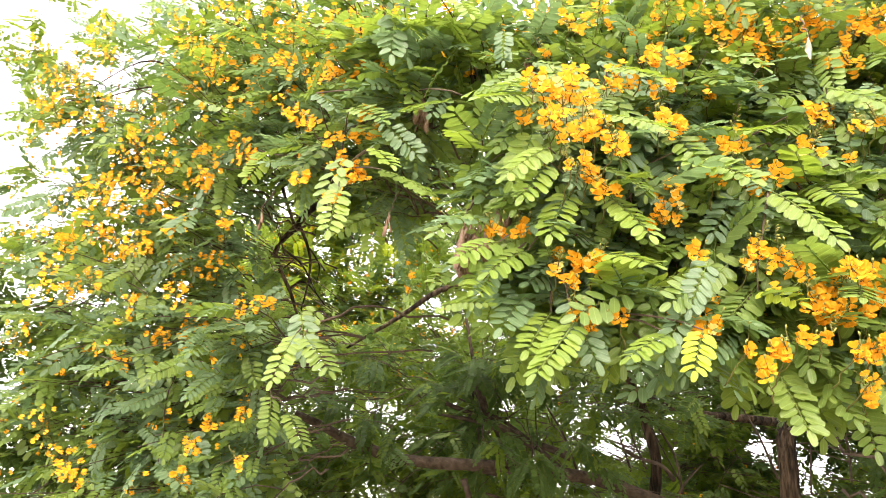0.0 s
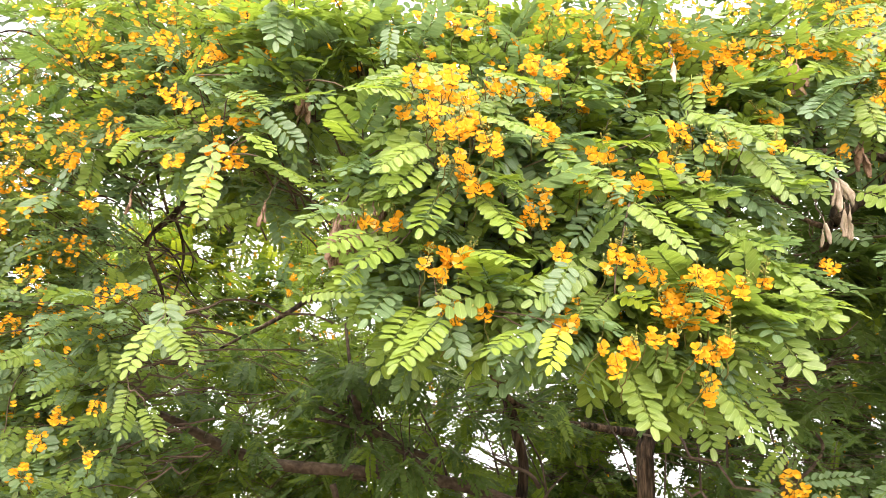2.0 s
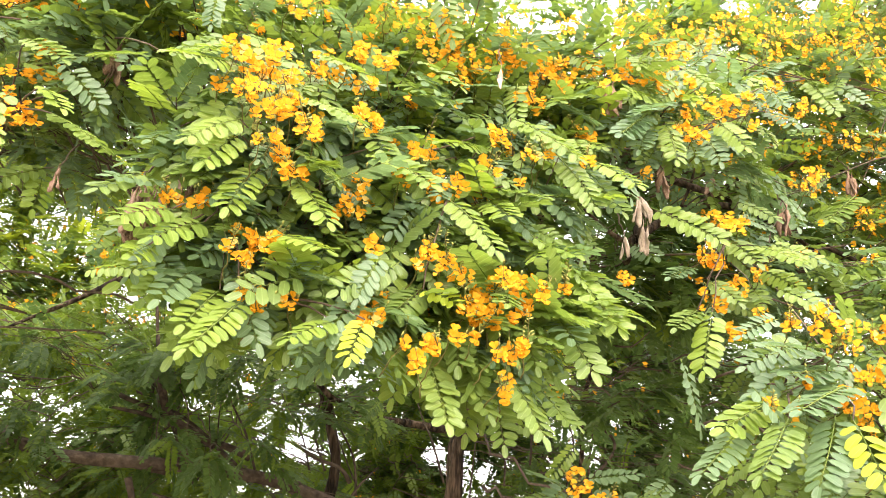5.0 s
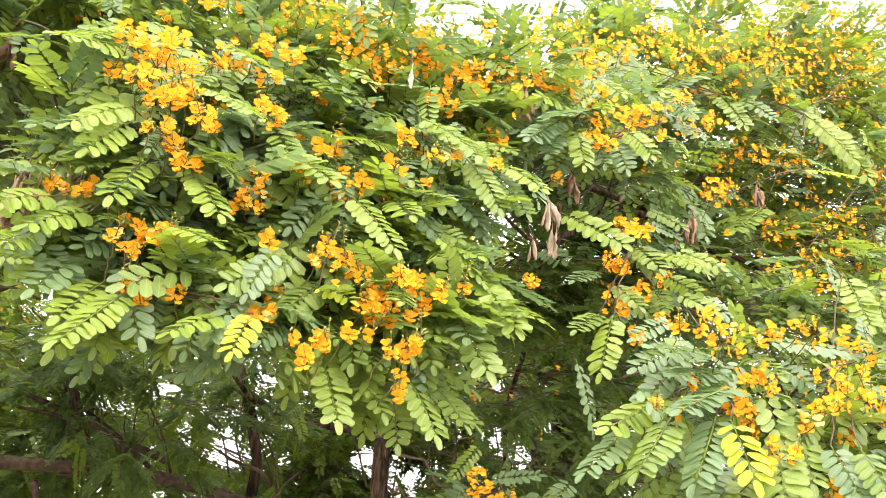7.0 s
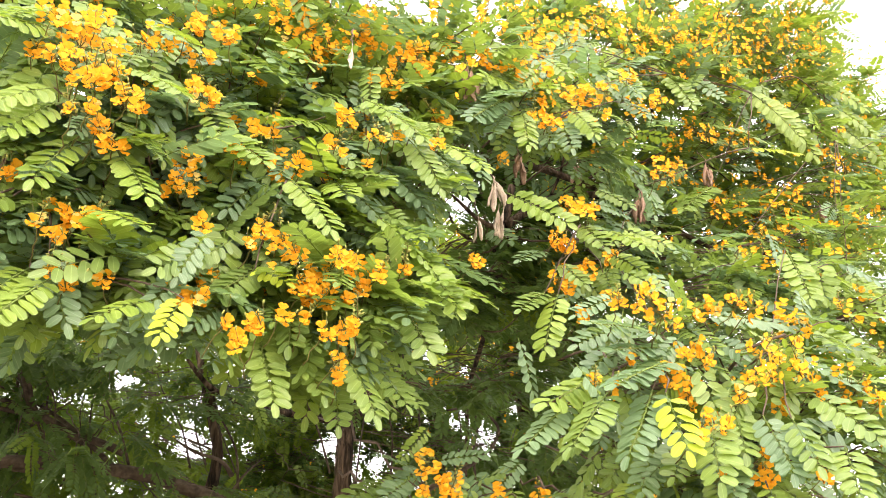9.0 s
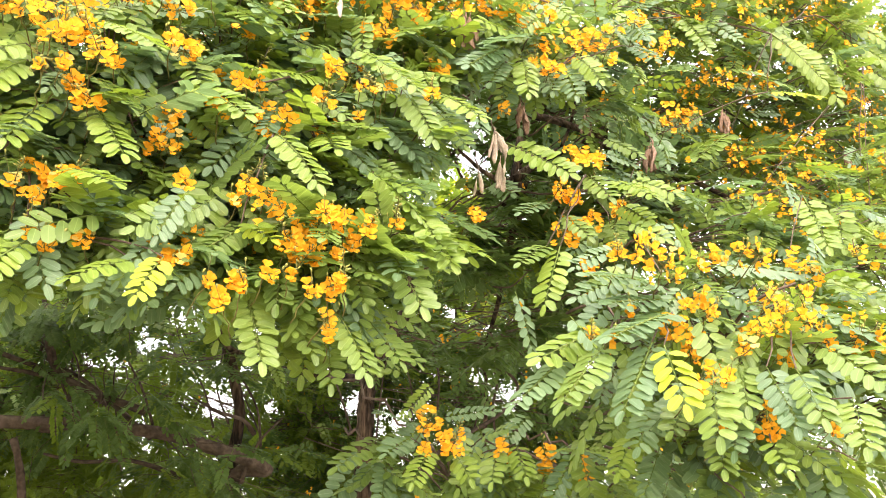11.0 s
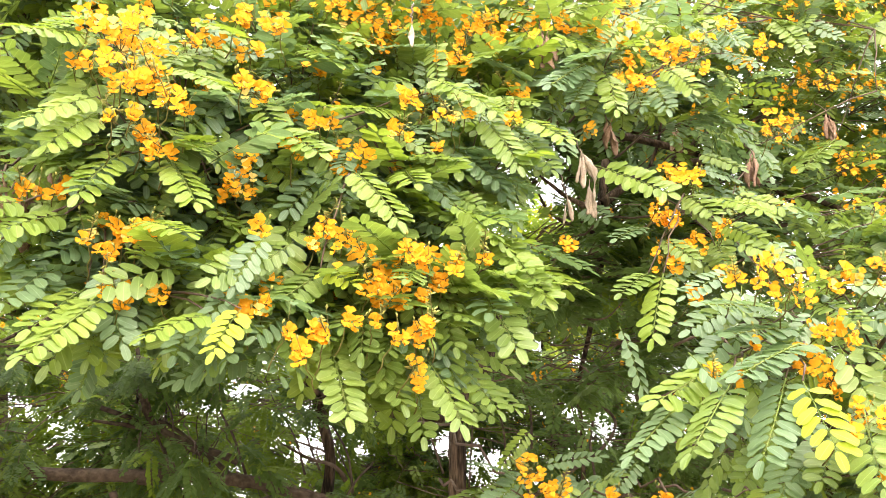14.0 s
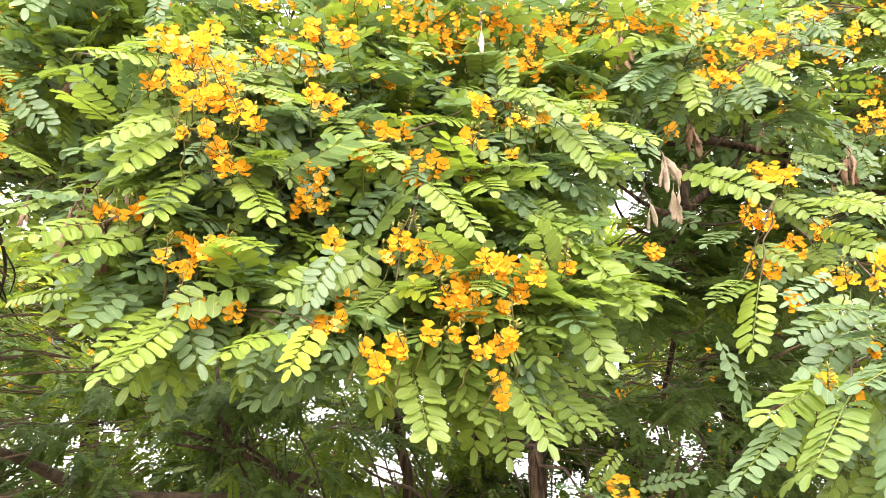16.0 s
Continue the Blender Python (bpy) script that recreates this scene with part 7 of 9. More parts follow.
for c, r, n, m, mix in (
        ((-0.158, 3.380, 3.939), (0.22, 0.30, 0.22), 21, 1, "M"),
        ((-0.914, 3.584, 3.781), (0.23, 0.31, 0.23), 21, 1, "M"),
        ((-0.415, 2.960, 3.361), (0.19, 0.30, 0.19), 21, 1, "M"),
        ((-0.196, 3.400, 3.716), (0.22, 0.30, 0.22), 21, 1, "M"),
        ((-0.677, 3.026, 3.126), (0.18, 0.31, 0.18), 21, 1, "M"),
        ((-0.493, 3.430, 3.340), (0.21, 0.30, 0.21), 21, 1, "M"),
        ((-0.152, 3.290, 3.206), (0.20, 0.30, 0.20), 21, 1, "M"),
        ((0.174, 3.060, 3.742), (0.22, 0.30, 0.22), 23, 1, "M"),
        ((0.516, 2.820, 3.562), (0.20, 0.30, 0.20), 23, 1, "M"),
):
    clump(c, r, n, m, mix, pool=FAR_LEAVES, size=(0.15, 0.22), reach=0.3)
for c, r, n, m, mix in (
        ((0.858, 3.230, 3.786), (0.23, 0.30, 0.23), 23, 1, "M"),
        ((1.017, 2.750, 3.451), (0.20, 0.30, 0.20), 23, 1, "M"),
        ((1.262, 2.830, 3.525), (0.21, 0.30, 0.21), 23, 1, "M"),
        ((1.680, 3.040, 3.703), (0.23, 0.30, 0.23), 23, 1, "M"),
        ((1.927, 2.960, 3.657), (0.23, 0.30, 0.23), 23, 1, "M"),
        ((0.204, 2.780, 3.250), (0.19, 0.30, 0.19), 23, 1, "M"),
        ((0.467, 3.050, 3.407), (0.21, 0.30, 0.21), 23, 1, "M"),
        ((0.716, 2.770, 3.154), (0.19, 0.30, 0.19), 23, 1, "M"),
        ((1.050, 2.870, 3.214), (0.20, 0.30, 0.20), 23, 1, "M"),
):
    clump(c, r, n, m, mix, pool=FAR_LEAVES, size=(0.15, 0.22), reach=0.3)
for c, r, n, m, mix in (
        ((1.359, 3.170, 3.483), (0.22, 0.30, 0.22), 23, 1, "M"),
        ((1.637, 3.080, 3.368), (0.22, 0.30, 0.22), 23, 1, "M"),
        ((1.767, 2.850, 3.217), (0.21, 0.30, 0.21), 23, 1, "M"),
        ((0.244, 3.000, 3.009), (0.19, 0.30, 0.19), 23, 1, "M"),
        ((0.482, 2.970, 2.995), (0.19, 0.30, 0.19), 23, 1, "M"),
        ((0.790, 3.000, 3.046), (0.20, 0.30, 0.20), 23, 1, "M"),
        ((0.968, 2.880, 3.015), (0.19, 0.30, 0.19), 23, 1, "M"),
        ((1.235, 2.850, 2.918), (0.19, 0.30, 0.19), 23, 1, "M"),
        ((1.629, 3.180, 3.100), (0.22, 0.30, 0.22), 23, 1, "M"),
):
    clump(c, r, n, m, mix, pool=FAR_LEAVES, size=(0.15, 0.22), reach=0.3)
for c, r, n, m, mix in (
        ((1.681, 2.780, 2.917), (0.20, 0.30, 0.20), 23, 1, "M"),
        ((0.226, 2.810, 2.610), (0.17, 0.30, 0.17), 23, 1, "M"),
        ((0.555, 3.230, 2.807), (0.20, 0.30, 0.20), 23, 1, "M"),
        ((0.702, 2.940, 2.678), (0.18, 0.30, 0.18), 23, 1, "M"),
        ((1.091, 3.210, 2.837), (0.20, 0.30, 0.20), 23, 1, "M"),
        ((1.283, 2.920, 2.728), (0.19, 0.30, 0.19), 23, 1, "M"),
        ((1.620, 3.160, 2.802), (0.21, 0.30, 0.21), 23, 1, "M"),
        ((1.850, 3.080, 2.790), (0.21, 0.30, 0.21), 23, 1, "M"),
        ((2.933, 3.510, 4.396), (0.30, 0.30, 0.30), 24, 2, "M"),
):
    clump(c, r, n, m, mix, pool=FAR_LEAVES, size=(0.15, 0.22), reach=0.3)
for c, r, n, m, mix in (
        ((3.494, 3.480, 4.613), (0.32, 0.30, 0.32), 24, 2, "M"),
        ((3.850, 3.380, 4.475), (0.32, 0.30, 0.32), 24, 2, "M"),
        ((4.507, 3.500, 4.804), (0.36, 0.30, 0.36), 24, 2, "M"),
        ((5.074, 3.380, 4.926), (0.38, 0.30, 0.38), 24, 2, "M"),
        ((2.757, 3.390, 3.875), (0.27, 0.30, 0.27), 24, 2, "M"),
        ((3.243, 3.290, 3.827), (0.28, 0.30, 0.28), 24, 2, "M"),
        ((3.604, 3.160, 3.889), (0.29, 0.30, 0.29), 24, 2, "M"),
        ((4.407, 3.510, 4.316), (0.34, 0.30, 0.34), 24, 2, "M"),
        ((4.992, 3.490, 4.311), (0.36, 0.30, 0.36), 24, 2, "M"),
):
    clump(c, r, n, m, mix, pool=FAR_LEAVES, size=(0.15, 0.22), reach=0.3)
for c, r, n, m, mix in (
        ((2.777, 3.450, 3.435), (0.26, 0.30, 0.26), 24, 2, "M"),
        ((3.212, 3.330, 3.506), (0.27, 0.30, 0.27), 24, 2, "M"),
        ((3.700, 3.390, 3.644), (0.30, 0.30, 0.30), 24, 2, "M"),
        ((4.322, 3.440, 3.676), (0.32, 0.30, 0.32), 24, 2, "M"),
        ((4.762, 3.270, 3.691), (0.33, 0.30, 0.33), 24, 2, "M"),
        ((2.712, 3.400, 3.100), (0.25, 0.30, 0.25), 24, 2, "M"),
        ((3.083, 3.330, 3.026), (0.26, 0.30, 0.26), 24, 2, "M"),
        ((3.678, 3.440, 3.125), (0.29, 0.30, 0.29), 24, 2, "M"),
        ((3.765, 3.090, 3.070), (0.27, 0.30, 0.27), 24, 2, "M"),
):
    clump(c, r, n, m, mix, pool=FAR_LEAVES, size=(0.15, 0.22), reach=0.3)
for c, r, n, m, mix in (
        ((4.602, 3.200, 3.328), (0.32, 0.30, 0.32), 24, 2, "M"),
        ((5.085, 2.990, 4.162), (0.35, 0.30, 0.35), 23, 2, "L"),
        ((6.053, 3.140, 4.339), (0.40, 0.30, 0.40), 23, 2, "L"),
        ((5.008, 3.070, 3.645), (0.34, 0.30, 0.34), 23, 2, "L"),
        ((5.601, 3.000, 3.719), (0.36, 0.30, 0.36), 23, 2, "L"),
        ((5.178, 3.350, 3.282), (0.35, 0.30, 0.35), 23, 2, "L"),
        ((6.102, 3.450, 3.480), (0.39, 0.30, 0.39), 23, 2, "L"),
        ((4.652, 2.980, 2.746), (0.30, 0.30, 0.30), 23, 2, "L"),
        ((5.293, 3.100, 2.802), (0.34, 0.30, 0.34), 23, 2, "L"),
):
    clump(c, r, n, m, mix, pool=FAR_LEAVES, size=(0.15, 0.22), reach=0.3)
for c, r, n, m, mix in (
        ((4.600, 3.010, 2.396), (0.30, 0.30, 0.30), 23, 2, "L"),
        ((5.388, 3.140, 2.548), (0.34, 0.30, 0.34), 23, 2, "L"),
        ((-0.538, 3.000, 3.708), (0.17, 0.30, 0.17), 19, 0, "M"),
        ((-0.328, 3.080, 3.733), (0.17, 0.30, 0.17), 19, 0, "M"),
        ((-0.136, 3.140, 3.792), (0.17, 0.30, 0.17), 19, 0, "M"),
        ((-0.380, 2.650, 3.207), (0.14, 0.30, 0.14), 19, 0, "M"),
        ((-0.255, 2.920, 3.422), (0.16, 0.30, 0.16), 19, 0, "M"),
        ((-0.013, 2.890, 3.335), (0.15, 0.30, 0.15), 19, 0, "M"),
        ((-0.375, 2.770, 3.009), (0.14, 0.30, 0.14), 19, 0, "M"),
):
    clump(c, r, n, m, mix, pool=FAR_LEAVES, size=(0.15, 0.22), reach=0.3)
for c, r, n, m, mix in (
        ((-0.172, 2.760, 3.044), (0.14, 0.30, 0.14), 19, 0, "M"),
        ((0.025, 2.650, 2.948), (0.13, 0.30, 0.13), 19, 0, "M"),
        ((-0.460, 3.100, 2.948), (0.16, 0.30, 0.16), 19, 0, "M"),
        ((-0.187, 3.040, 2.957), (0.15, 0.30, 0.15), 19, 0, "M"),
        ((-0.005, 3.120, 3.036), (0.15, 0.30, 0.15), 19, 0, "M"),
        ((2.626, 2.460, 2.254), (0.19, 0.30, 0.19), 21, 0, "M"),
        ((2.729, 2.220, 2.213), (0.19, 0.30, 0.19), 21, 0, "M"),
        ((3.620, 2.640, 2.404), (0.24, 0.30, 0.24), 21, 0, "M"),
        ((3.667, 2.370, 2.385), (0.23, 0.30, 0.23), 21, 0, "M"),
):
    clump(c, r, n, m, mix, pool=FAR_LEAVES, size=(0.15, 0.22), reach=0.3)
for c, r, n, m, mix in (
        ((2.637, 2.490, 2.037), (0.19, 0.30, 0.19), 21, 0, "M"),
        ((2.788, 2.290, 2.008), (0.19, 0.30, 0.19), 21, 0, "M"),
        ((3.260, 2.440, 2.061), (0.21, 0.30, 0.21), 21, 0, "M"),
        ((3.840, 2.590, 2.046), (0.25, 0.30, 0.25), 21, 0, "M"),
        ((2.477, 2.470, 1.739), (0.18, 0.30, 0.18), 21, 0, "M"),
        ((2.834, 2.480, 1.758), (0.20, 0.30, 0.20), 21, 0, "M"),
        ((3.028, 2.300, 1.769), (0.20, 0.30, 0.20), 21, 0, "M"),
        ((3.138, 2.160, 1.700), (0.20, 0.30, 0.20), 21, 0, "M"),
        ((2.714, 3.010, 4.490), (0.26, 0.30, 0.26), 22, 4, "M"),
):
    clump(c, r, n, m, mix, pool=FAR_LEAVES, size=(0.15, 0.22), reach=0.3)
for c, r, n, m, mix in (
        ((2.463, 2.770, 3.922), (0.22, 0.30, 0.22), 22, 4, "M"),
        ((2.883, 2.870, 4.439), (0.26, 0.30, 0.26), 22, 4, "M"),
        ((3.209, 3.150, 4.398), (0.27, 0.30, 0.27), 22, 4, "M"),
        ((3.333, 2.870, 4.588), (0.27, 0.30, 0.27), 22, 4, "M"),
        ((3.621, 3.050, 4.451), (0.28, 0.30, 0.28), 22, 4, "M"),
        ((3.798, 2.780, 4.674), (0.29, 0.30, 0.29), 22, 4, "M"),
        ((4.213, 3.180, 4.712), (0.31, 0.30, 0.31), 22, 4, "M"),
        ((4.335, 2.780, 4.851), (0.31, 0.30, 0.31), 22, 4, "M"),
        ((4.103, 2.730, 4.375), (0.29, 0.30, 0.29), 22, 4, "M"),
):
    clump(c, r, n, m, mix, pool=FAR_LEAVES, size=(0.15, 0.22), reach=0.3)
for c, r, n, m, mix in (
        ((3.202, 2.940, 4.121), (0.26, 0.30, 0.26), 21, 2, "M"),
        ((3.024, 2.850, 3.651), (0.24, 0.30, 0.24), 21, 2, "M"),
        ((3.069, 3.000, 3.354), (0.23, 0.30, 0.23), 21, 2, "M"),
        ((2.773, 2.740, 2.845), (0.20, 0.30, 0.20), 21, 2, "M"),
        ((2.775, 2.780, 2.681), (0.20, 0.30, 0.20), 21, 2, "M"),
        ((3.511, 2.950, 4.150), (0.27, 0.30, 0.27), 21, 2, "M"),
        ((3.599, 2.970, 3.802), (0.26, 0.30, 0.26), 21, 2, "M"),
        ((3.235, 2.890, 3.286), (0.23, 0.30, 0.23), 21, 2, "M"),
        ((3.057, 2.730, 2.965), (0.22, 0.30, 0.22), 21, 2, "M"),
):
    clump(c, r, n, m, mix, pool=FAR_LEAVES, size=(0.15, 0.22), reach=0.3)
for c, r, n, m, mix in (
        ((3.319, 2.960, 2.753), (0.23, 0.30, 0.23), 21, 2, "M"),
        ((3.736, 2.820, 4.175), (0.27, 0.30, 0.27), 21, 2, "M"),
        ((3.755, 2.920, 3.743), (0.26, 0.30, 0.26), 21, 2, "M"),
        ((3.784, 2.830, 3.403), (0.25, 0.30, 0.25), 21, 2, "M"),
        ((3.726, 2.970, 3.082), (0.25, 0.30, 0.25), 21, 2, "M"),
        ((3.525, 2.890, 2.672), (0.23, 0.30, 0.23), 21, 2, "M"),
        ((4.463, 2.930, 4.410), (0.31, 0.30, 0.31), 21, 2, "L"),
        ((4.105, 2.730, 3.686), (0.27, 0.30, 0.27), 21, 2, "L"),
        ((3.961, 2.760, 3.409), (0.26, 0.30, 0.26), 21, 2, "L"),
):
    clump(c, r, n, m, mix, pool=FAR_LEAVES, size=(0.15, 0.22), reach=0.3)
for c, r, n, m, mix in (
        ((3.949, 2.850, 3.057), (0.25, 0.30, 0.25), 21, 2, "L"),
        ((3.976, 2.840, 2.727), (0.25, 0.30, 0.25), 21, 2, "L"),
        ((4.925, 2.880, 4.428), (0.32, 0.30, 0.32), 21, 2, "L"),
        ((4.920, 2.950, 4.052), (0.32, 0.30, 0.32), 21, 2, "L"),
        ((4.615, 2.830, 3.572), (0.29, 0.30, 0.29), 21, 2, "L"),
        ((4.734, 2.970, 3.338), (0.29, 0.30, 0.29), 21, 2, "L"),
        ((4.174, 2.710, 2.848), (0.26, 0.30, 0.26), 21, 2, "L"),
        ((-2.152, 3.661, 3.025), (0.22, 0.32, 0.22), 21, 1, "M"),
        ((-2.142, 3.699, 2.820), (0.22, 0.32, 0.22), 21, 1, "M"),
):
    clump(c, r, n, m, mix, pool=FAR_LEAVES, size=(0.15, 0.22), reach=0.3)
for c, r, n, m, mix in (
        ((-1.974, 3.674, 2.463), (0.20, 0.32, 0.20), 21, 1, "M"),
        ((-2.020, 3.840, 2.257), (0.22, 0.32, 0.22), 21, 1, "M"),
        ((-1.947, 3.597, 2.052), (0.20, 0.32, 0.20), 21, 1, "M"),
        ((-1.979, 3.891, 1.885), (0.22, 0.32, 0.22), 21, 1, "M"),
        ((-2.019, 3.968, 1.604), (0.22, 0.32, 0.22), 21, 1, "M"),
        ((-2.028, 3.712, 3.646), (0.23, 0.32, 0.23), 21, 1, "M"),
        ((-2.087, 3.802, 3.422), (0.23, 0.32, 0.23), 21, 1, "M"),
        ((-1.956, 3.763, 3.020), (0.22, 0.32, 0.22), 21, 1, "M"),
        ((-1.837, 3.610, 2.777), (0.20, 0.32, 0.20), 21, 1, "M"),
):
    clump(c, r, n, m, mix, pool=FAR_LEAVES, size=(0.15, 0.22), reach=0.3)
for c, r, n, m, mix in (
        ((-1.879, 3.802, 2.483), (0.20, 0.32, 0.20), 21, 1, "M"),
        ((-1.811, 3.853, 2.271), (0.20, 0.32, 0.20), 21, 1, "M"),
        ((-1.887, 3.904, 2.137), (0.22, 0.32, 0.22), 21, 1, "M"),
        ((-1.803, 3.904, 1.863), (0.20, 0.32, 0.20), 21, 1, "M"),
        ((-1.700, 3.763, 1.597), (0.20, 0.32, 0.20), 21, 1, "M"),
        ((-1.950, 3.955, 3.692), (0.23, 0.32, 0.23), 21, 1, "M"),
        ((-1.788, 3.827, 3.350), (0.22, 0.32, 0.22), 21, 1, "M"),
        ((-1.640, 3.725, 3.101), (0.20, 0.32, 0.20), 21, 1, "M"),
        ((-1.691, 3.904, 2.914), (0.22, 0.32, 0.22), 21, 1, "M"),
):
    clump(c, r, n, m, mix, pool=FAR_LEAVES, size=(0.15, 0.22), reach=0.3)
for c, r, n, m, mix in (
        ((-1.671, 3.942, 2.548), (0.22, 0.32, 0.22), 21, 1, "M"),
        ((-1.483, 3.665, 2.308), (0.19, 0.32, 0.19), 21, 1, "M"),
        ((-1.528, 3.839, 2.079), (0.20, 0.32, 0.20), 21, 1, "M"),
        ((-1.551, 3.910, 1.933), (0.20, 0.32, 0.20), 21, 1, "M"),
        ((-1.508, 3.759, 1.692), (0.19, 0.32, 0.19), 21, 1, "M"),
        ((-1.658, 3.878, 3.696), (0.23, 0.32, 0.23), 21, 1, "M"),
        ((-1.430, 3.653, 3.342), (0.20, 0.32, 0.20), 21, 1, "M"),
        ((-1.402, 3.755, 3.014), (0.20, 0.31, 0.20), 21, 1, "M"),
        ((-1.433, 3.712, 2.723), (0.20, 0.32, 0.20), 21, 1, "M"),
):
    clump(c, r, n, m, mix, pool=FAR_LEAVES, size=(0.15, 0.22), reach=0.3)
for c, r, n, m, mix in (
        ((-1.140, 3.395, 2.398), (0.18, 0.30, 0.18), 21, 1, "M"),
        ((-1.205, 3.452, 2.216), (0.18, 0.30, 0.18), 21, 1, "M"),
        ((-1.225, 3.662, 2.068), (0.19, 0.30, 0.19), 21, 1, "M"),
        ((-1.059, 3.296, 1.787), (0.16, 0.29, 0.16), 21, 1, "M"),
        ((-1.114, 3.517, 1.676), (0.17, 0.29, 0.17), 21, 1, "M"),
        ((-1.192, 3.418, 3.362), (0.20, 0.31, 0.20), 21, 1, "M"),
        ((-1.252, 3.687, 3.235), (0.20, 0.30, 0.20), 21, 1, "M"),
        ((-1.043, 3.486, 2.252), (0.18, 0.28, 0.18), 21, 1, "M"),
        ((-0.924, 3.207, 2.037), (0.17, 0.28, 0.17), 21, 1, "M"),
):
    clump(c, r, n, m, mix, pool=FAR_LEAVES, size=(0.15, 0.22), reach=0.3)
for c, r, n, m, mix in (
        ((-0.849, 3.115, 1.848), (0.15, 0.27, 0.15), 21, 1, "M"),
        ((-0.818, 3.061, 1.677), (0.15, 0.27, 0.15), 21, 1, "M"),
        ((-2.489, 3.904, 2.957), (0.23, 0.32, 0.23), 17, 1, "G"),
        ((-2.444, 3.981, 2.724), (0.23, 0.32, 0.23), 17, 1, "G"),
        ((-2.290, 3.904, 2.470), (0.22, 0.32, 0.22), 17, 1, "G"),
        ((-2.372, 4.032, 2.197), (0.23, 0.32, 0.23), 17, 1, "G"),
        ((-2.306, 3.955, 1.963), (0.22, 0.32, 0.22), 17, 1, "G"),
        ((-2.121, 3.814, 1.711), (0.22, 0.32, 0.22), 17, 1, "G"),
        ((-1.621, 3.469, 4.298), (0.23, 0.32, 0.23), 21, 3, "M"),
):
    clump(c, r, n, m, mix, pool=FAR_LEAVES, size=(0.15, 0.22), reach=0.3)
for c, r, n, m, mix in (
        ((-1.571, 3.469, 4.031), (0.22, 0.32, 0.22), 21, 3, "M"),
        ((-1.613, 3.494, 3.779), (0.22, 0.32, 0.22), 21, 3, "M"),
        ((-1.577, 3.533, 3.414), (0.20, 0.32, 0.20), 21, 3, "M"),
        ((-1.443, 3.518, 4.272), (0.23, 0.32, 0.23), 21, 3, "M"),
        ((-1.251, 3.457, 3.942), (0.21, 0.31, 0.21), 21, 3, "M"),
        ((-1.301, 3.595, 3.713), (0.21, 0.31, 0.21), 21, 3, "M"),
        ((-1.315, 3.648, 3.548), (0.21, 0.31, 0.21), 21, 3, "M"),
        ((-0.971, 3.313, 4.104), (0.20, 0.28, 0.20), 21, 2, "M"),
        ((-1.057, 3.408, 3.977), (0.21, 0.29, 0.21), 21, 2, "M"),
):
    clump(c, r, n, m, mix, pool=FAR_LEAVES, size=(0.15, 0.22), reach=0.3)
for c, r, n, m, mix in (
        ((-0.988, 3.344, 3.608), (0.19, 0.28, 0.19), 21, 2, "M"),
        ((-0.934, 3.260, 3.296), (0.19, 0.28, 0.19), 21, 2, "M"),
        ((-0.626, 3.023, 3.863), (0.18, 0.25, 0.18), 21, 2, "M"),
        ((-0.556, 2.832, 3.471), (0.17, 0.25, 0.17), 21, 2, "M"),
        ((-0.603, 3.003, 3.377), (0.17, 0.25, 0.17), 21, 2, "M"),
        ((-0.636, 3.020, 3.161), (0.17, 0.25, 0.17), 21, 2, "M"),
        ((-0.368, 2.790, 3.641), (0.17, 0.25, 0.17), 21, 2, "M"),
        ((-0.461, 2.900, 3.566), (0.17, 0.25, 0.17), 21, 2, "M"),
        ((-0.414, 2.810, 3.306), (0.16, 0.25, 0.16), 21, 2, "M"),
):
    clump(c, r, n, m, mix, pool=FAR_LEAVES, size=(0.15, 0.22), reach=0.3)
for c, r, n, m, mix in (
        ((-0.302, 2.760, 3.077), (0.15, 0.25, 0.15), 21, 2, "M"),
        ((-0.155, 2.870, 3.473), (0.16, 0.25, 0.16), 21, 2, "M"),
        ((-0.111, 2.720, 3.165), (0.15, 0.25, 0.15), 21, 2, "M"),
        ((-0.204, 2.740, 2.974), (0.15, 0.25, 0.15), 21, 2, "M"),
        ((2.333, 2.580, 4.034), (0.19, 0.25, 0.19), 19, 3, "M"),
        ((2.325, 2.790, 3.773), (0.19, 0.25, 0.19), 19, 3, "M"),
        ((2.190, 2.650, 3.377), (0.17, 0.25, 0.17), 19, 3, "M"),
        ((2.386, 2.790, 3.258), (0.18, 0.25, 0.18), 19, 3, "M"),
        ((2.125, 2.590, 2.854), (0.16, 0.25, 0.16), 19, 3, "M"),
):
    clump(c, r, n, m, mix, pool=FAR_LEAVES, size=(0.15, 0.22), reach=0.3)
for c, r, n, m, mix in (
        ((2.231, 2.690, 2.728), (0.16, 0.25, 0.16), 19, 3, "M"),
        ((2.503, 2.630, 4.147), (0.20, 0.25, 0.20), 19, 3, "M"),
        ((2.489, 2.620, 3.744), (0.19, 0.25, 0.19), 19, 3, "M"),
        ((2.567, 2.630, 3.589), (0.19, 0.25, 0.19), 19, 3, "M"),
        ((2.430, 2.610, 3.288), (0.18, 0.25, 0.18), 19, 3, "M"),
        ((2.535, 2.780, 3.139), (0.18, 0.25, 0.18), 19, 3, "M"),
        ((2.592, 2.750, 2.845), (0.18, 0.25, 0.18), 19, 3, "M"),
        ((2.987, 2.770, 4.263), (0.22, 0.25, 0.22), 19, 3, "M"),
        ((2.927, 2.770, 3.954), (0.21, 0.25, 0.21), 19, 3, "M"),
):
    clump(c, r, n, m, mix, pool=FAR_LEAVES, size=(0.15, 0.22), reach=0.3)
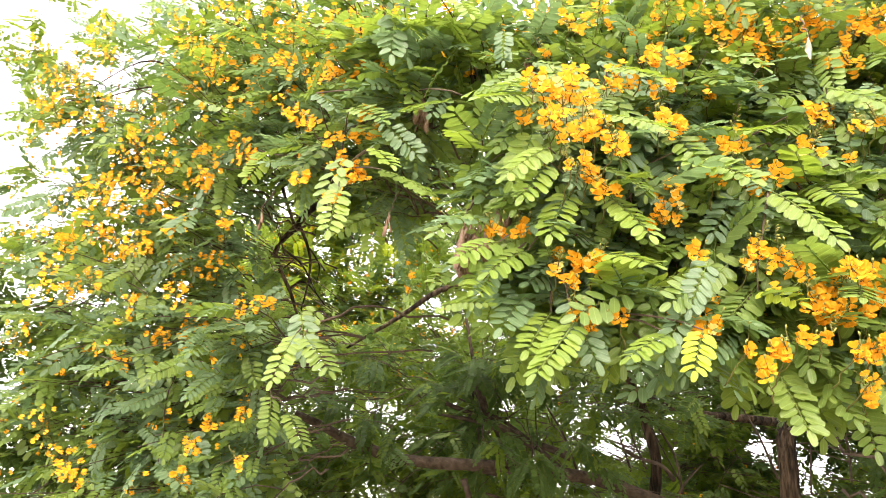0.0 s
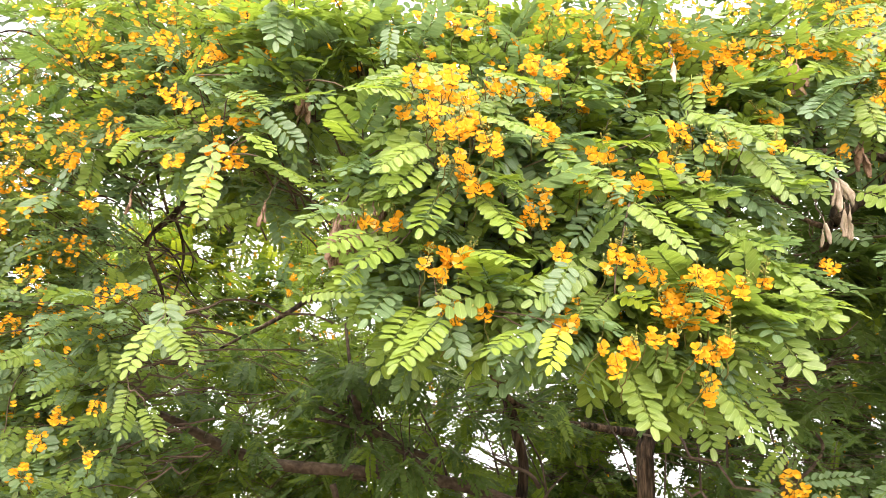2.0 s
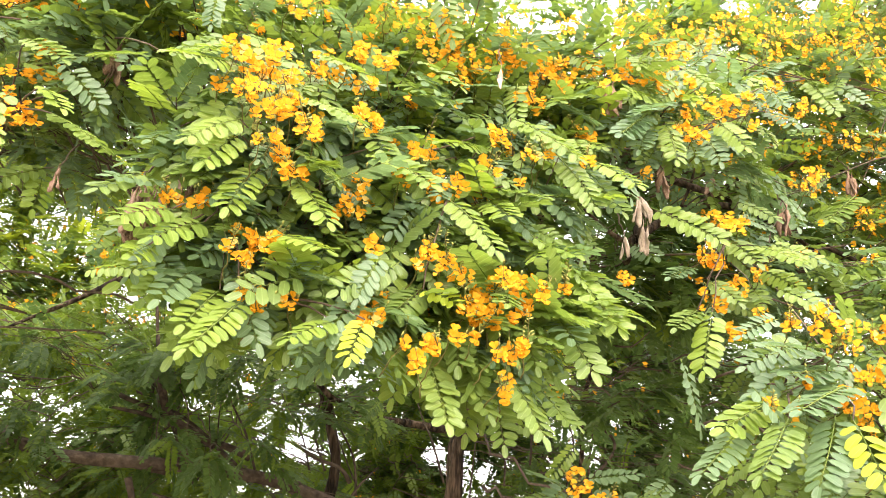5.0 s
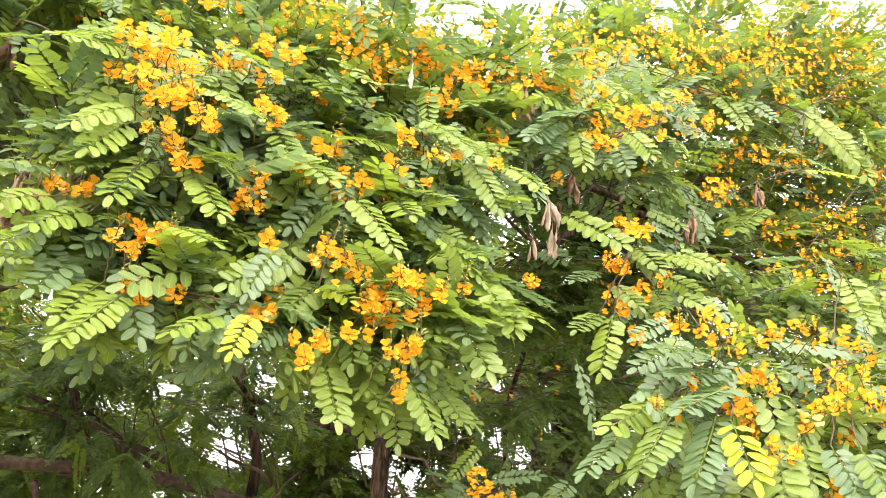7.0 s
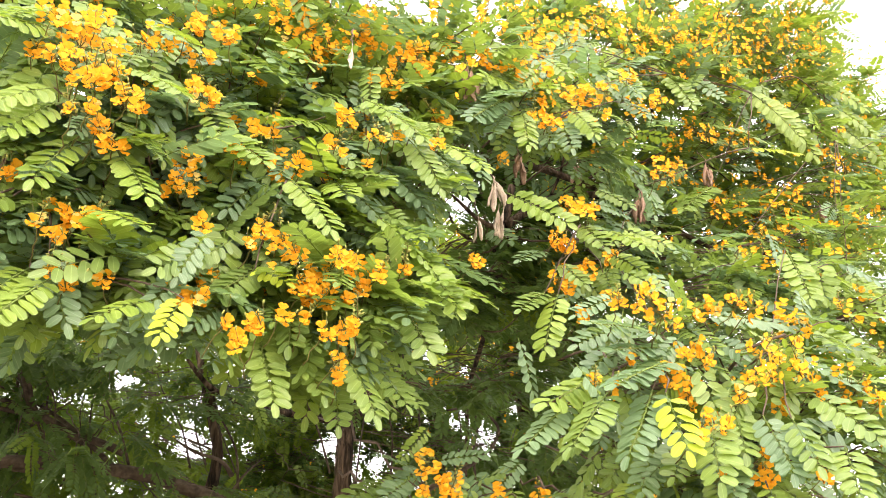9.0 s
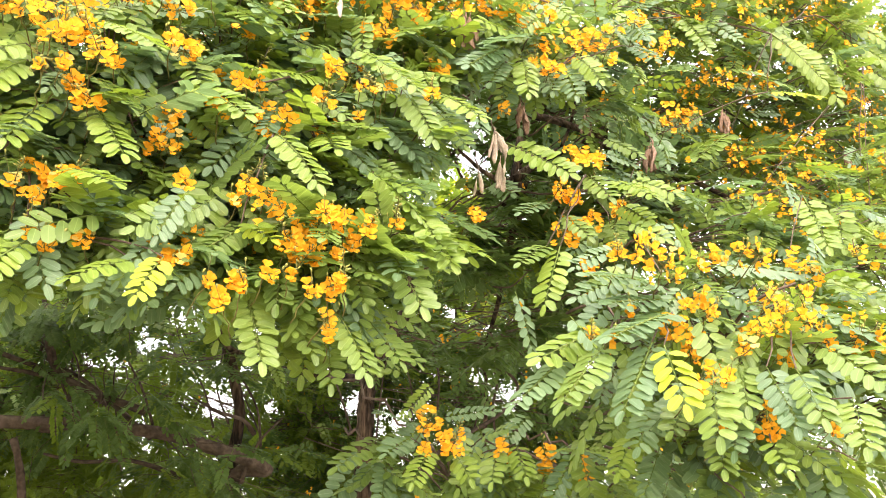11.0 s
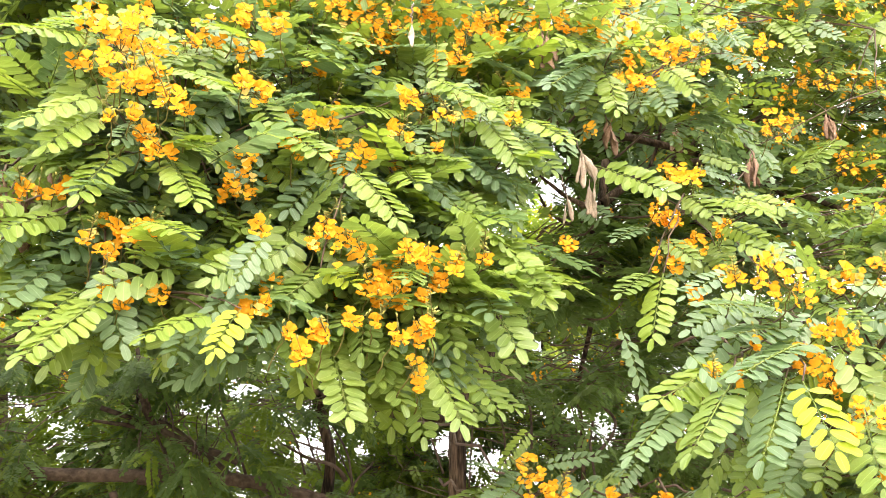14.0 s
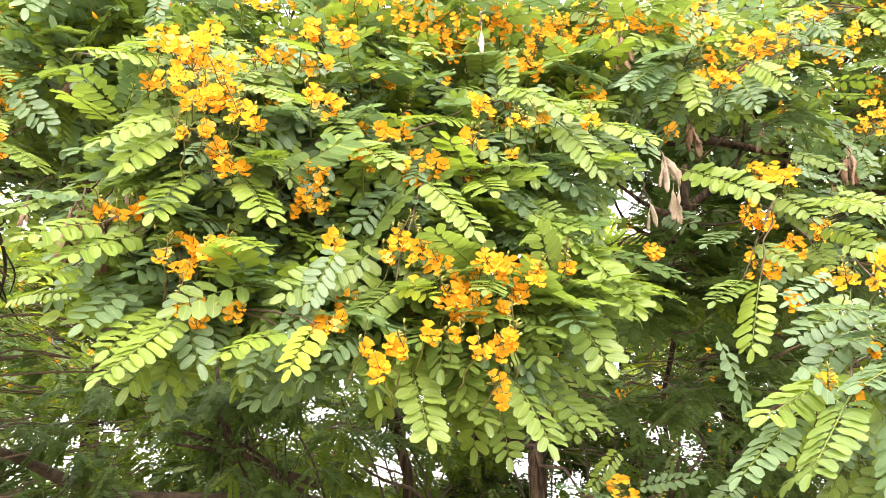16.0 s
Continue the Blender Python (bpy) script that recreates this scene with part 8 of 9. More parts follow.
for c, r, n, m, mix in (
        ((2.652, 2.510, 3.538), (0.19, 0.25, 0.19), 19, 3, "M"),
        ((2.847, 2.710, 3.333), (0.19, 0.25, 0.19), 19, 3, "M"),
        ((2.638, 2.560, 2.973), (0.17, 0.25, 0.17), 19, 3, "M"),
        ((2.729, 2.600, 2.798), (0.17, 0.25, 0.17), 19, 3, "M"),
        ((3.230, 2.650, 4.366), (0.23, 0.25, 0.23), 19, 3, "M"),
        ((3.183, 2.620, 3.921), (0.21, 0.25, 0.21), 19, 3, "M"),
        ((3.318, 2.740, 3.731), (0.22, 0.25, 0.22), 19, 3, "M"),
        ((2.980, 2.530, 3.232), (0.19, 0.25, 0.19), 19, 3, "M"),
        ((3.258, 2.800, 3.153), (0.20, 0.25, 0.20), 19, 3, "M"),
):
    clump(c, r, n, m, mix, pool=FAR_LEAVES, size=(0.15, 0.22), reach=0.3)
for c, r, n, m, mix in (
        ((3.037, 2.700, 2.818), (0.19, 0.25, 0.19), 19, 3, "M"),
        ((3.588, 2.630, 4.346), (0.24, 0.25, 0.24), 19, 3, "M"),
        ((3.553, 2.610, 4.034), (0.23, 0.25, 0.23), 19, 3, "M"),
        ((3.507, 2.580, 3.768), (0.22, 0.25, 0.22), 19, 3, "M"),
        ((3.352, 2.600, 3.462), (0.21, 0.25, 0.21), 19, 3, "M"),
        ((3.336, 2.660, 3.191), (0.20, 0.25, 0.20), 19, 3, "M"),
        ((3.281, 2.590, 2.886), (0.19, 0.25, 0.19), 19, 3, "M"),
        ((4.154, 2.780, 4.619), (0.26, 0.25, 0.26), 19, 3, "M"),
        ((4.045, 2.700, 4.209), (0.25, 0.25, 0.25), 19, 3, "M"),
):
    clump(c, r, n, m, mix, pool=FAR_LEAVES, size=(0.15, 0.22), reach=0.3)
# mix D below: shade behind the crown put into leaf colour
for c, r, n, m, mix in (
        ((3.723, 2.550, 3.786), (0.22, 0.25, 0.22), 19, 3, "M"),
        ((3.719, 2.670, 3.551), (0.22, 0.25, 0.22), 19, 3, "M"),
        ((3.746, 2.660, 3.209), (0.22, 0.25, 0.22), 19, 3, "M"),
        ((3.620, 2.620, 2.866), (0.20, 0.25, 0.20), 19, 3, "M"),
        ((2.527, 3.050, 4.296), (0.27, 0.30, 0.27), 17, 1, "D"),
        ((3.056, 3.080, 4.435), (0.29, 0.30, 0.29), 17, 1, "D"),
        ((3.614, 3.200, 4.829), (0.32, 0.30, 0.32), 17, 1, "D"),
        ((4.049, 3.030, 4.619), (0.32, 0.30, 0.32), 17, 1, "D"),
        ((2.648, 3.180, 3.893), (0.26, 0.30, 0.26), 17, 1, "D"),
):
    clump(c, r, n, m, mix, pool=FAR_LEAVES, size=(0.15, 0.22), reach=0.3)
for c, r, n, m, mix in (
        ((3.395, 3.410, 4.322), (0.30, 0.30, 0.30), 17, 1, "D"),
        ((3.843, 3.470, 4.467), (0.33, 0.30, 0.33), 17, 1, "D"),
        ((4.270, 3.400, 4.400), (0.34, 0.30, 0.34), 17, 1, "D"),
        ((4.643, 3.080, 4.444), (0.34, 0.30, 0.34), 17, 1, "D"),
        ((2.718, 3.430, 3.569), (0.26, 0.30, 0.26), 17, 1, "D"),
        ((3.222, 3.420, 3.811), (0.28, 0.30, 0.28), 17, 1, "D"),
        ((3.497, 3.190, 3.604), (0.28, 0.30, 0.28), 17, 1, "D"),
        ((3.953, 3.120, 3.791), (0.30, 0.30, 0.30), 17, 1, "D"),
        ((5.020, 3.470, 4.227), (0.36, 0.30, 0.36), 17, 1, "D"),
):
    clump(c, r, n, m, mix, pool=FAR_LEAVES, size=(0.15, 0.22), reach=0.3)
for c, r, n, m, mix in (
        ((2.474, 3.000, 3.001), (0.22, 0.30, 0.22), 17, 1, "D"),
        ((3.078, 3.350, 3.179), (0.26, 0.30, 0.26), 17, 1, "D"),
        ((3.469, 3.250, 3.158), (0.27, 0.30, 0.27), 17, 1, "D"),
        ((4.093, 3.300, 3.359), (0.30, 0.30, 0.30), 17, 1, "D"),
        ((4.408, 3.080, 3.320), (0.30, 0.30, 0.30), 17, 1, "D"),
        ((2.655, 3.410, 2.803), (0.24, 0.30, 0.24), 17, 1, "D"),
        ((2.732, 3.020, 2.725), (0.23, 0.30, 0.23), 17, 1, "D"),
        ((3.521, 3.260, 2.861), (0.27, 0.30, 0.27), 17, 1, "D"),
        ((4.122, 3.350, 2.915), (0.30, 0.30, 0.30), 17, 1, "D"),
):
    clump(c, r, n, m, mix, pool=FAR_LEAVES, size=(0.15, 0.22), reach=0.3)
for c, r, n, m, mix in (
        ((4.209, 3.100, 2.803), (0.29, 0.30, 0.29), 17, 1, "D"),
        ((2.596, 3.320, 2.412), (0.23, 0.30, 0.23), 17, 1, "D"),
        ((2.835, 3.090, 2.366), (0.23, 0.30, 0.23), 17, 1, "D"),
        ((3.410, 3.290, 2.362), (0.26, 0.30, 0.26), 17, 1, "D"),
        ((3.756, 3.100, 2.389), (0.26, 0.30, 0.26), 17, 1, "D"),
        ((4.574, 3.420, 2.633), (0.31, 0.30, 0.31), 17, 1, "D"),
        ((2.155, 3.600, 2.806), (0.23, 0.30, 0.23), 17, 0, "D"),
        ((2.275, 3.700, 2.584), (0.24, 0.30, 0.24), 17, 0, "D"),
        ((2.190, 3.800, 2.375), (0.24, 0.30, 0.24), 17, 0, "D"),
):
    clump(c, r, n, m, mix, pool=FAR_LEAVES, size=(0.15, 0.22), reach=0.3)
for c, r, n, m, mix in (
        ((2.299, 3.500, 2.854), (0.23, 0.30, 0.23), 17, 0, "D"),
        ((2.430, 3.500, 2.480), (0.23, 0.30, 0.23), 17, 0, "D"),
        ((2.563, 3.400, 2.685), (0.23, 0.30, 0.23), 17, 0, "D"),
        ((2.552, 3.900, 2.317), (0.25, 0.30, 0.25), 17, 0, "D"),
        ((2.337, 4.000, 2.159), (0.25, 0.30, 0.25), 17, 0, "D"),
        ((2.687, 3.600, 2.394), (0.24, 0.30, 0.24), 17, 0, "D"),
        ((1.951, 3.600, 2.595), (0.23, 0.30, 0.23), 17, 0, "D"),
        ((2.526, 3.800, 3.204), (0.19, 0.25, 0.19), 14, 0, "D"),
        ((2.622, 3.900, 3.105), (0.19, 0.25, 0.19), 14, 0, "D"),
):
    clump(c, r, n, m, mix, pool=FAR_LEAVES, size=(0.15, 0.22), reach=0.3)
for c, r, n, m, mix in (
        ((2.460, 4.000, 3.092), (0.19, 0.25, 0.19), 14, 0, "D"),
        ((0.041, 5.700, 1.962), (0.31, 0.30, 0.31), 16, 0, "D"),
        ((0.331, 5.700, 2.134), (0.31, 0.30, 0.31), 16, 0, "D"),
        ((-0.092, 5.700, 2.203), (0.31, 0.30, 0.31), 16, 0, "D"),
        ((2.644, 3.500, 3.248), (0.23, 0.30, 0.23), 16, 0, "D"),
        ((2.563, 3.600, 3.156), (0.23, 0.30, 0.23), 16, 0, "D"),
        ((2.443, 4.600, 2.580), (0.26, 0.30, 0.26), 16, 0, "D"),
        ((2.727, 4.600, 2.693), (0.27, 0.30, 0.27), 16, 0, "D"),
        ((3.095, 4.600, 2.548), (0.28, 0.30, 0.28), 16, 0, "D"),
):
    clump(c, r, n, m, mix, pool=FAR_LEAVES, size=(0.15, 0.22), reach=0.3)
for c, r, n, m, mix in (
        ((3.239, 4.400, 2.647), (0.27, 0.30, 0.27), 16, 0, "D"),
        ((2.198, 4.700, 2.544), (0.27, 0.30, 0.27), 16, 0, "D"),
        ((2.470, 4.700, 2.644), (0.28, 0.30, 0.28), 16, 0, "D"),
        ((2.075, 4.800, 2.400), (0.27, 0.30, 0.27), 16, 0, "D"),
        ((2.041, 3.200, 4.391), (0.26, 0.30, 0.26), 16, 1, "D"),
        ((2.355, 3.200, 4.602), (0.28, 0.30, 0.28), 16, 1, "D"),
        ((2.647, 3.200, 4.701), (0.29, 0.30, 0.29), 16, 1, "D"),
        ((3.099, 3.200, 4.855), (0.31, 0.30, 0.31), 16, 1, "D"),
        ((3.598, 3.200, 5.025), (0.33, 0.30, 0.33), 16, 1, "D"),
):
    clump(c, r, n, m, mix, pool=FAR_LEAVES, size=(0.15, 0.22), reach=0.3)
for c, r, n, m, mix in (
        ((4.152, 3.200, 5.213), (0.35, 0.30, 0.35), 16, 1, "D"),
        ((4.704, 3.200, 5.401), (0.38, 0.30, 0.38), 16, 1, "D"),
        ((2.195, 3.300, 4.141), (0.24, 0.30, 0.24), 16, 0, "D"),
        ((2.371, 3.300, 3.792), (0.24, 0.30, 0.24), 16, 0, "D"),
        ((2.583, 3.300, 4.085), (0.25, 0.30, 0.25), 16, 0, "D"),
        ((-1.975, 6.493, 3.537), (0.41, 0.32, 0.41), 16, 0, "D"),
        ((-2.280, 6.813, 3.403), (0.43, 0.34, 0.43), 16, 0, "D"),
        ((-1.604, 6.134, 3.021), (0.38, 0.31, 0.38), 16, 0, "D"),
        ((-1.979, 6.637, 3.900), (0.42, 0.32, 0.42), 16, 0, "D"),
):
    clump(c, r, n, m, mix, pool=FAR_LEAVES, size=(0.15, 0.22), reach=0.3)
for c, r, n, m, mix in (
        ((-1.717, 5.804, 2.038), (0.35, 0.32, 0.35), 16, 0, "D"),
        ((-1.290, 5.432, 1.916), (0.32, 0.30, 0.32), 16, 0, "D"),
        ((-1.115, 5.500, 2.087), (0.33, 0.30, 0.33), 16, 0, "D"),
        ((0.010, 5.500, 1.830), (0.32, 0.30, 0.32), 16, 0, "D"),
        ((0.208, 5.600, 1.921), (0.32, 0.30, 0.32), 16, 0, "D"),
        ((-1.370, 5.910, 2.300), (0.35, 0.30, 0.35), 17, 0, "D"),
        ((-0.861, 5.800, 1.899), (0.34, 0.30, 0.34), 17, 0, "D"),
        ((-0.765, 5.800, 1.780), (0.34, 0.30, 0.34), 17, 0, "D"),
        ((-0.668, 6.000, 2.536), (0.35, 0.30, 0.35), 17, 0, "D"),
):
    clump(c, r, n, m, mix, pool=FAR_LEAVES, size=(0.15, 0.22), reach=0.3)
for c, r, n, m, mix in (
        ((-0.440, 6.000, 2.588), (0.35, 0.30, 0.35), 17, 0, "D"),
        ((-0.450, 5.900, 2.088), (0.34, 0.30, 0.34), 17, 0, "D"),
        ((-0.982, 5.900, 2.071), (0.35, 0.30, 0.35), 17, 0, "D"),
        ((-0.340, 5.800, 1.835), (0.33, 0.30, 0.33), 17, 0, "D"),
        ((-0.192, 5.900, 2.268), (0.34, 0.30, 0.34), 17, 0, "D"),
        ((-1.201, 5.800, 1.805), (0.34, 0.30, 0.34), 17, 0, "D"),
        ((-1.593, 5.394, 3.105), (0.33, 0.32, 0.33), 17, 0, "D"),
        ((-1.366, 5.644, 2.903), (0.34, 0.30, 0.34), 17, 0, "D"),
        ((-1.051, 5.900, 2.879), (0.35, 0.30, 0.35), 17, 0, "D"),
):
    clump(c, r, n, m, mix, pool=FAR_LEAVES, size=(0.15, 0.22), reach=0.3)
for c, r, n, m, mix in (
        ((-0.674, 5.900, 2.840), (0.35, 0.30, 0.35), 17, 0, "D"),
        ((-1.546, 5.780, 2.169), (0.30, 0.31, 0.30), 16, 0, "D"),
        ((-1.736, 5.964, 2.502), (0.32, 0.32, 0.32), 16, 0, "D"),
        ((-0.081, 5.500, 2.179), (0.27, 0.30, 0.27), 16, 0, "D"),
        ((-0.005, 5.600, 2.296), (0.28, 0.30, 0.28), 16, 0, "D"),
        ((1.283, 5.800, 1.892), (0.29, 0.30, 0.29), 16, 0, "D"),
        ((2.052, 6.200, 1.983), (0.32, 0.30, 0.32), 16, 0, "D"),
        ((2.254, 6.400, 2.091), (0.33, 0.30, 0.33), 16, 0, "D"),
):
    clump(c, r, n, m, mix, pool=FAR_LEAVES, size=(0.15, 0.22), reach=0.3)

# ---- dry seed pods ----


def pod_arrays(rng):
    """A winged pod hanging down -z, 1 long: a thick ribbed seed end above, a papery wing below."""
    b = Build()
    n, rows = 12, []
    twist, curl, seed = rng.uniform(-2.2, 2.2), rng.uniform(-0.12, 0.12), rng.uniform(0, 50)
    for i in range(n):
        u = i / (n - 1)
        w = (0.055 + 0.085 * math.sin(math.pi * min(1, u * 1.02)) ** 0.7) * (1 + 0.35 * noise.noise(Vector((seed, u * 5, 0))))
        th = 0.05 * math.exp(-((u - 0.22) / 0.15) ** 2) + 0.010
        a = twist * u
        off = Vector((curl * math.sin(u * 3) + 0.05 * noise.noise(Vector((u * 6, seed, 1))), 0.05 * noise.noise(Vector((u * 6, seed, 7))), -u))
        for s, q in ((-1, 0.3), (-0.4, 1), (0.4, 0.7), (1, -0.4), (0.4, -1), (-0.4, -0.6)):
            rows.append(off + Vector((math.cos(a) * w * s - math.sin(a) * th * q, math.sin(a) * w * s + math.cos(a) * th * q, 0.03 * s * math.sin(u * 9))))
    b.add(rows, [[i * 6 + k, i * 6 + (k + 1) % 6, i * 6 + 6 + (k + 1) % 6, i * 6 + 6 + k] for i in range(n - 1) for k in range(6)] + [[5, 4, 3, 2, 1, 0], [n * 6 - 6 + k for k in range(6)]])
    tube(b, [(0, 0, 0.28), (0.02, 0, 0.12), (0, 0, -0.02)], [0.015, 0.015, 0.03], 4)
    return b.arrays()


pod_rng = random.Random(8)
POD_SHAPES = [pod_arrays(pod_rng) for _ in range(6)]
pod_meshes = [[mesh_of("seed_pod", a, [m]) for a in POD_SHAPES] for m in (HUSK, HUSK_PALE)]


def pods(at, n, spread, length, pale=0):
    """A hanging bundle of dry pods on one stalk."""
    at = Vector(at)
    b = Build()
    twig_between(b, at + Vector((0.02, 0.06, 0.10)), at, 0.003, 0.0018, 0.0, 4, 0.006)
    stalk = part_of("pod_stalk", b, [TWIG], tree, "bundle of dry papery winged seed pods")
    for i in range(n):
        ob = part("seed_pod", pod_meshes[pale][rng.randrange(6)], stalk)
        p = at + Vector((rng.uniform(-1, 1) * spread, rng.uniform(-1, 1) * spread * 0.6, -rng.uniform(0, 1) * length * 0.5))
        ob.matrix_basis = Matrix.Translation(p) @ pose(0, 0, 0, rng.uniform(-14, 14), rng.uniform(-14, 14), rng.uniform(0, 360)) @ Matrix.Scale(length * rng.uniform(0.8, 1.1), 4)


# ---- trees behind ----
bare = (TREE_AT.x, 1.72)


def back_tree(label, trunk, crown, boxes, seed, size=(0.17, 0.25)):
    """A tree further off: trunk with limbs, and its crown as many tufts inside boxes (centre, half sizes, tufts, leaves a tuft, flowers a tuft, mix)."""
    global rng
    rng = random.Random(seed)
    t = tagged(new("flowering_tree"), label, "tree")
    limb("trunk", trunk, t)
    top = Vector(trunk[-1]).xyz
    for (cx, cy, cz), (hx, hy, hz), tufts, per, blooms, mix in boxes:
        for _ in range(tufts):
            c = Vector((cx + rng.uniform(-1, 1) * hx, cy + rng.uniform(-1, 1) * hy, cz + rng.uniform(-1, 1) * hz))
            if c.y < 6.2 and c.z < 3.0 and any(abs(c.x - x) < 0.35 for x in bare):
                c.y += 1.6          # leaves between the camera and the stems are moved back
            if c.y < 5.3 and -0.7 < c.x < 1.4 and abs(c.z - 1.96) < 0.2:
                c.z += 0.42         # and those before the low limb are lifted so that it shows
            far = max(1.0, c.y / 5.6)
            clump(c, (0.42 * far, 0.42, 0.30 * far), per, blooms if rng.random() < 0.6 else 0, mix, t, Vector(crown), TINY_LEAVES if c.y > 5.7 else BACK_LEAVES, (size[0] * far, size[1] * far), 0.3, 0.9)
    return t


pods((1.367, 1.720, 2.836), 9, 0.016, 0.085, 0)
pods((1.456, 1.750, 2.483), 5, 0.016, 0.075, 1)
pods((1.494, 1.780, 2.410), 3, 0.010, 0.080, 1)
pods((1.589, 1.800, 2.619), 4, 0.012, 0.075, 0)
pods((1.400, 1.750, 2.341), 2, 0.006, 0.060, 1)
pods((0.951, 1.580, 2.702), 1, 0.003, 0.060, 1)
pods((0.279, 1.900, 2.894), 6, 0.020, 0.080, 0)
pods((1.150, 1.800, 2.409), 4, 0.008, 0.090, 0)
pods((2.152, 1.900, 2.626), 5, 0.015, 0.090, 0)
pods((2.097, 2.200, 2.901), 3, 0.012, 0.080, 0)
pods((-0.111, 2.100, 2.921), 6, 0.015, 0.090, 0)
pods((0.113, 1.602, 2.197), 7, 0.020, 0.095, 0)
pods((0.159, 1.602, 2.200), 8, 0.025, 0.100, 0)
pods((0.212, 1.642, 2.256), 6, 0.020, 0.090, 0)
pods((-0.670, 2.404, 2.589), 2, 0.008, 0.060, 0)
pods((-0.129, 2.000, 2.403), 2, 0.008, 0.060, 0)
pods((-0.032, 1.900, 2.752), 5, 0.008, 0.100, 0)
pods((2.706, 2.100, 2.969), 5, 0.015, 0.090, 0)
pods((2.431, 2.200, 2.813), 3, 0.012, 0.080, 0)
pods((3.645, 2.200, 3.512), 7, 0.020, 0.100, 0)
pods((3.523, 2.200, 2.942), 6, 0.020, 0.090, 0)

# the crown's own depth, above and behind the hanging shoots, with shade put into its leaf colour
for k in range(55):
    y = rng.uniform(2.7, 5.4)
    c = Vector((rng.uniform(-0.40 * y, min(3.8, 0.95 * y)), y, 1.55 + y * rng.uniform(0.54, 0.70)))
    clump(c, (0.38, 0.38, 0.22), 28, rng.choice((0, 0, 3)), rng.choice("GBD"), None, Vector((0.9, 5.0, 1.4)), FAR_LEAVES, (0.16, 0.22), 0.35, 0.4)
# its top, mostly out of view, added to block light from the foliage below
for k in range(55):
    y = rng.uniform(4.0, 9.0)
    x = rng.uniform(-0.30 * y, 0.85 * y)
    if -0.14 < x / y < 0.08 or (x < -0.2 and y < 7):
        x = abs(x) + 0.24 * y
    c = Vector((x, y, 1.5 + y * rng.uniform(0.62, 0.74) + rng.uniform(0, 0.5)))
    clump(c, (0.55, 0.55, 0.3), 30, 0, "G", None, Vector((1.2, 6.0, 2.0)), TINY_LEAVES, (0.24, 0.34), 0.3, 0.6)

# mixes S and D put the shade under the crowns into leaf colour
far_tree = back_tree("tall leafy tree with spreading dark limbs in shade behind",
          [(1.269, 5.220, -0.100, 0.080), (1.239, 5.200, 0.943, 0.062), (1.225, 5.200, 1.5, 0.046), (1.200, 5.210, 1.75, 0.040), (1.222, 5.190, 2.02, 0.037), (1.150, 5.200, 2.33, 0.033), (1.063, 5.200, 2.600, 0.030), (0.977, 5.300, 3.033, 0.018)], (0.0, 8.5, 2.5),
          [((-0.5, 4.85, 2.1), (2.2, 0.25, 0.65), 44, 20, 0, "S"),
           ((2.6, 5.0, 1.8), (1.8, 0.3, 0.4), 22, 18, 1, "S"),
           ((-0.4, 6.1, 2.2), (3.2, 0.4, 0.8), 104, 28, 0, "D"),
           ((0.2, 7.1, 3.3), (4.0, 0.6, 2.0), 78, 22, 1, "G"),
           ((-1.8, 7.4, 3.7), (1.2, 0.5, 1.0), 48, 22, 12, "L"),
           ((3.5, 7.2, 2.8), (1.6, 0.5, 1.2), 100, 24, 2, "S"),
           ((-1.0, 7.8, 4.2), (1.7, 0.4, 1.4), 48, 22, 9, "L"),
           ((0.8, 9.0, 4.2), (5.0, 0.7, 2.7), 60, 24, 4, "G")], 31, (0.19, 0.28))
# mix S here: deep shade behind the hollow, given as darker leaves
back_tree("tall leafy tree with small yellow flowers behind",
          [(5.6, 8.2, -0.1, 0.22), (5.6, 8.2, 1.5, 0.19), (5.3, 8.0, 3.0, 0.14), (5.0, 7.8, 4.6, 0.06)], (4.6, 9.5, 2.5),
          [((4.6, 6.0, 2.7), (2.6, 0.9, 1.4), 100, 22, 1, "S"),
           ((5.6, 7.4, 3.1), (1.4, 0.5, 0.9), 35, 26, 0, "S"),
           ((7.2, 7.4, 4.2), (3.6, 1.2, 2.8), 70, 22, 3, "G")], 47, (0.22, 0.32))
# mix Y: sunlight on the next two trees painted in with yellower leaves
back_tree("yellow-flowering tree tinted as sunlit, seen through a gap cut in the crowns",
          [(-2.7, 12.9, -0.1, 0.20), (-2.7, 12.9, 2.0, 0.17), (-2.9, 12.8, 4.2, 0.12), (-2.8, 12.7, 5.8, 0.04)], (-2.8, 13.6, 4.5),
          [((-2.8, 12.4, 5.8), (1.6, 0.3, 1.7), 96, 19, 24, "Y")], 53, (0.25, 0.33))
back_tree("yellow-green tree beyond the trunk, sunlight put into its leaf colour",
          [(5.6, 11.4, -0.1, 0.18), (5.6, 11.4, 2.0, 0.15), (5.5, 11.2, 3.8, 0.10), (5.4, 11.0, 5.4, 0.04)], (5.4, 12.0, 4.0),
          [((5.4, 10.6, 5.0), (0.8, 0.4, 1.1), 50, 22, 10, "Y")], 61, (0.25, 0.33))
# the dark leaf mixes of this tree stand in for shade
back_tree("wide tree further off under a pale sky, shade painted into its leaves",
          [(3.6, 13.4, -0.1, 0.24), (3.6, 13.4, 1.8, 0.20), (3.9, 13.2, 3.6, 0.14), (4.0, 13.0, 5.0, 0.05)], (4.0, 14.5, 3.0),
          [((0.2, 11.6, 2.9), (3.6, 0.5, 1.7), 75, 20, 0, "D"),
           ((7.6, 11.8, 3.6), (4.4, 0.5, 2.2), 85, 20, 0, "S")], 59, (0.26, 0.36))
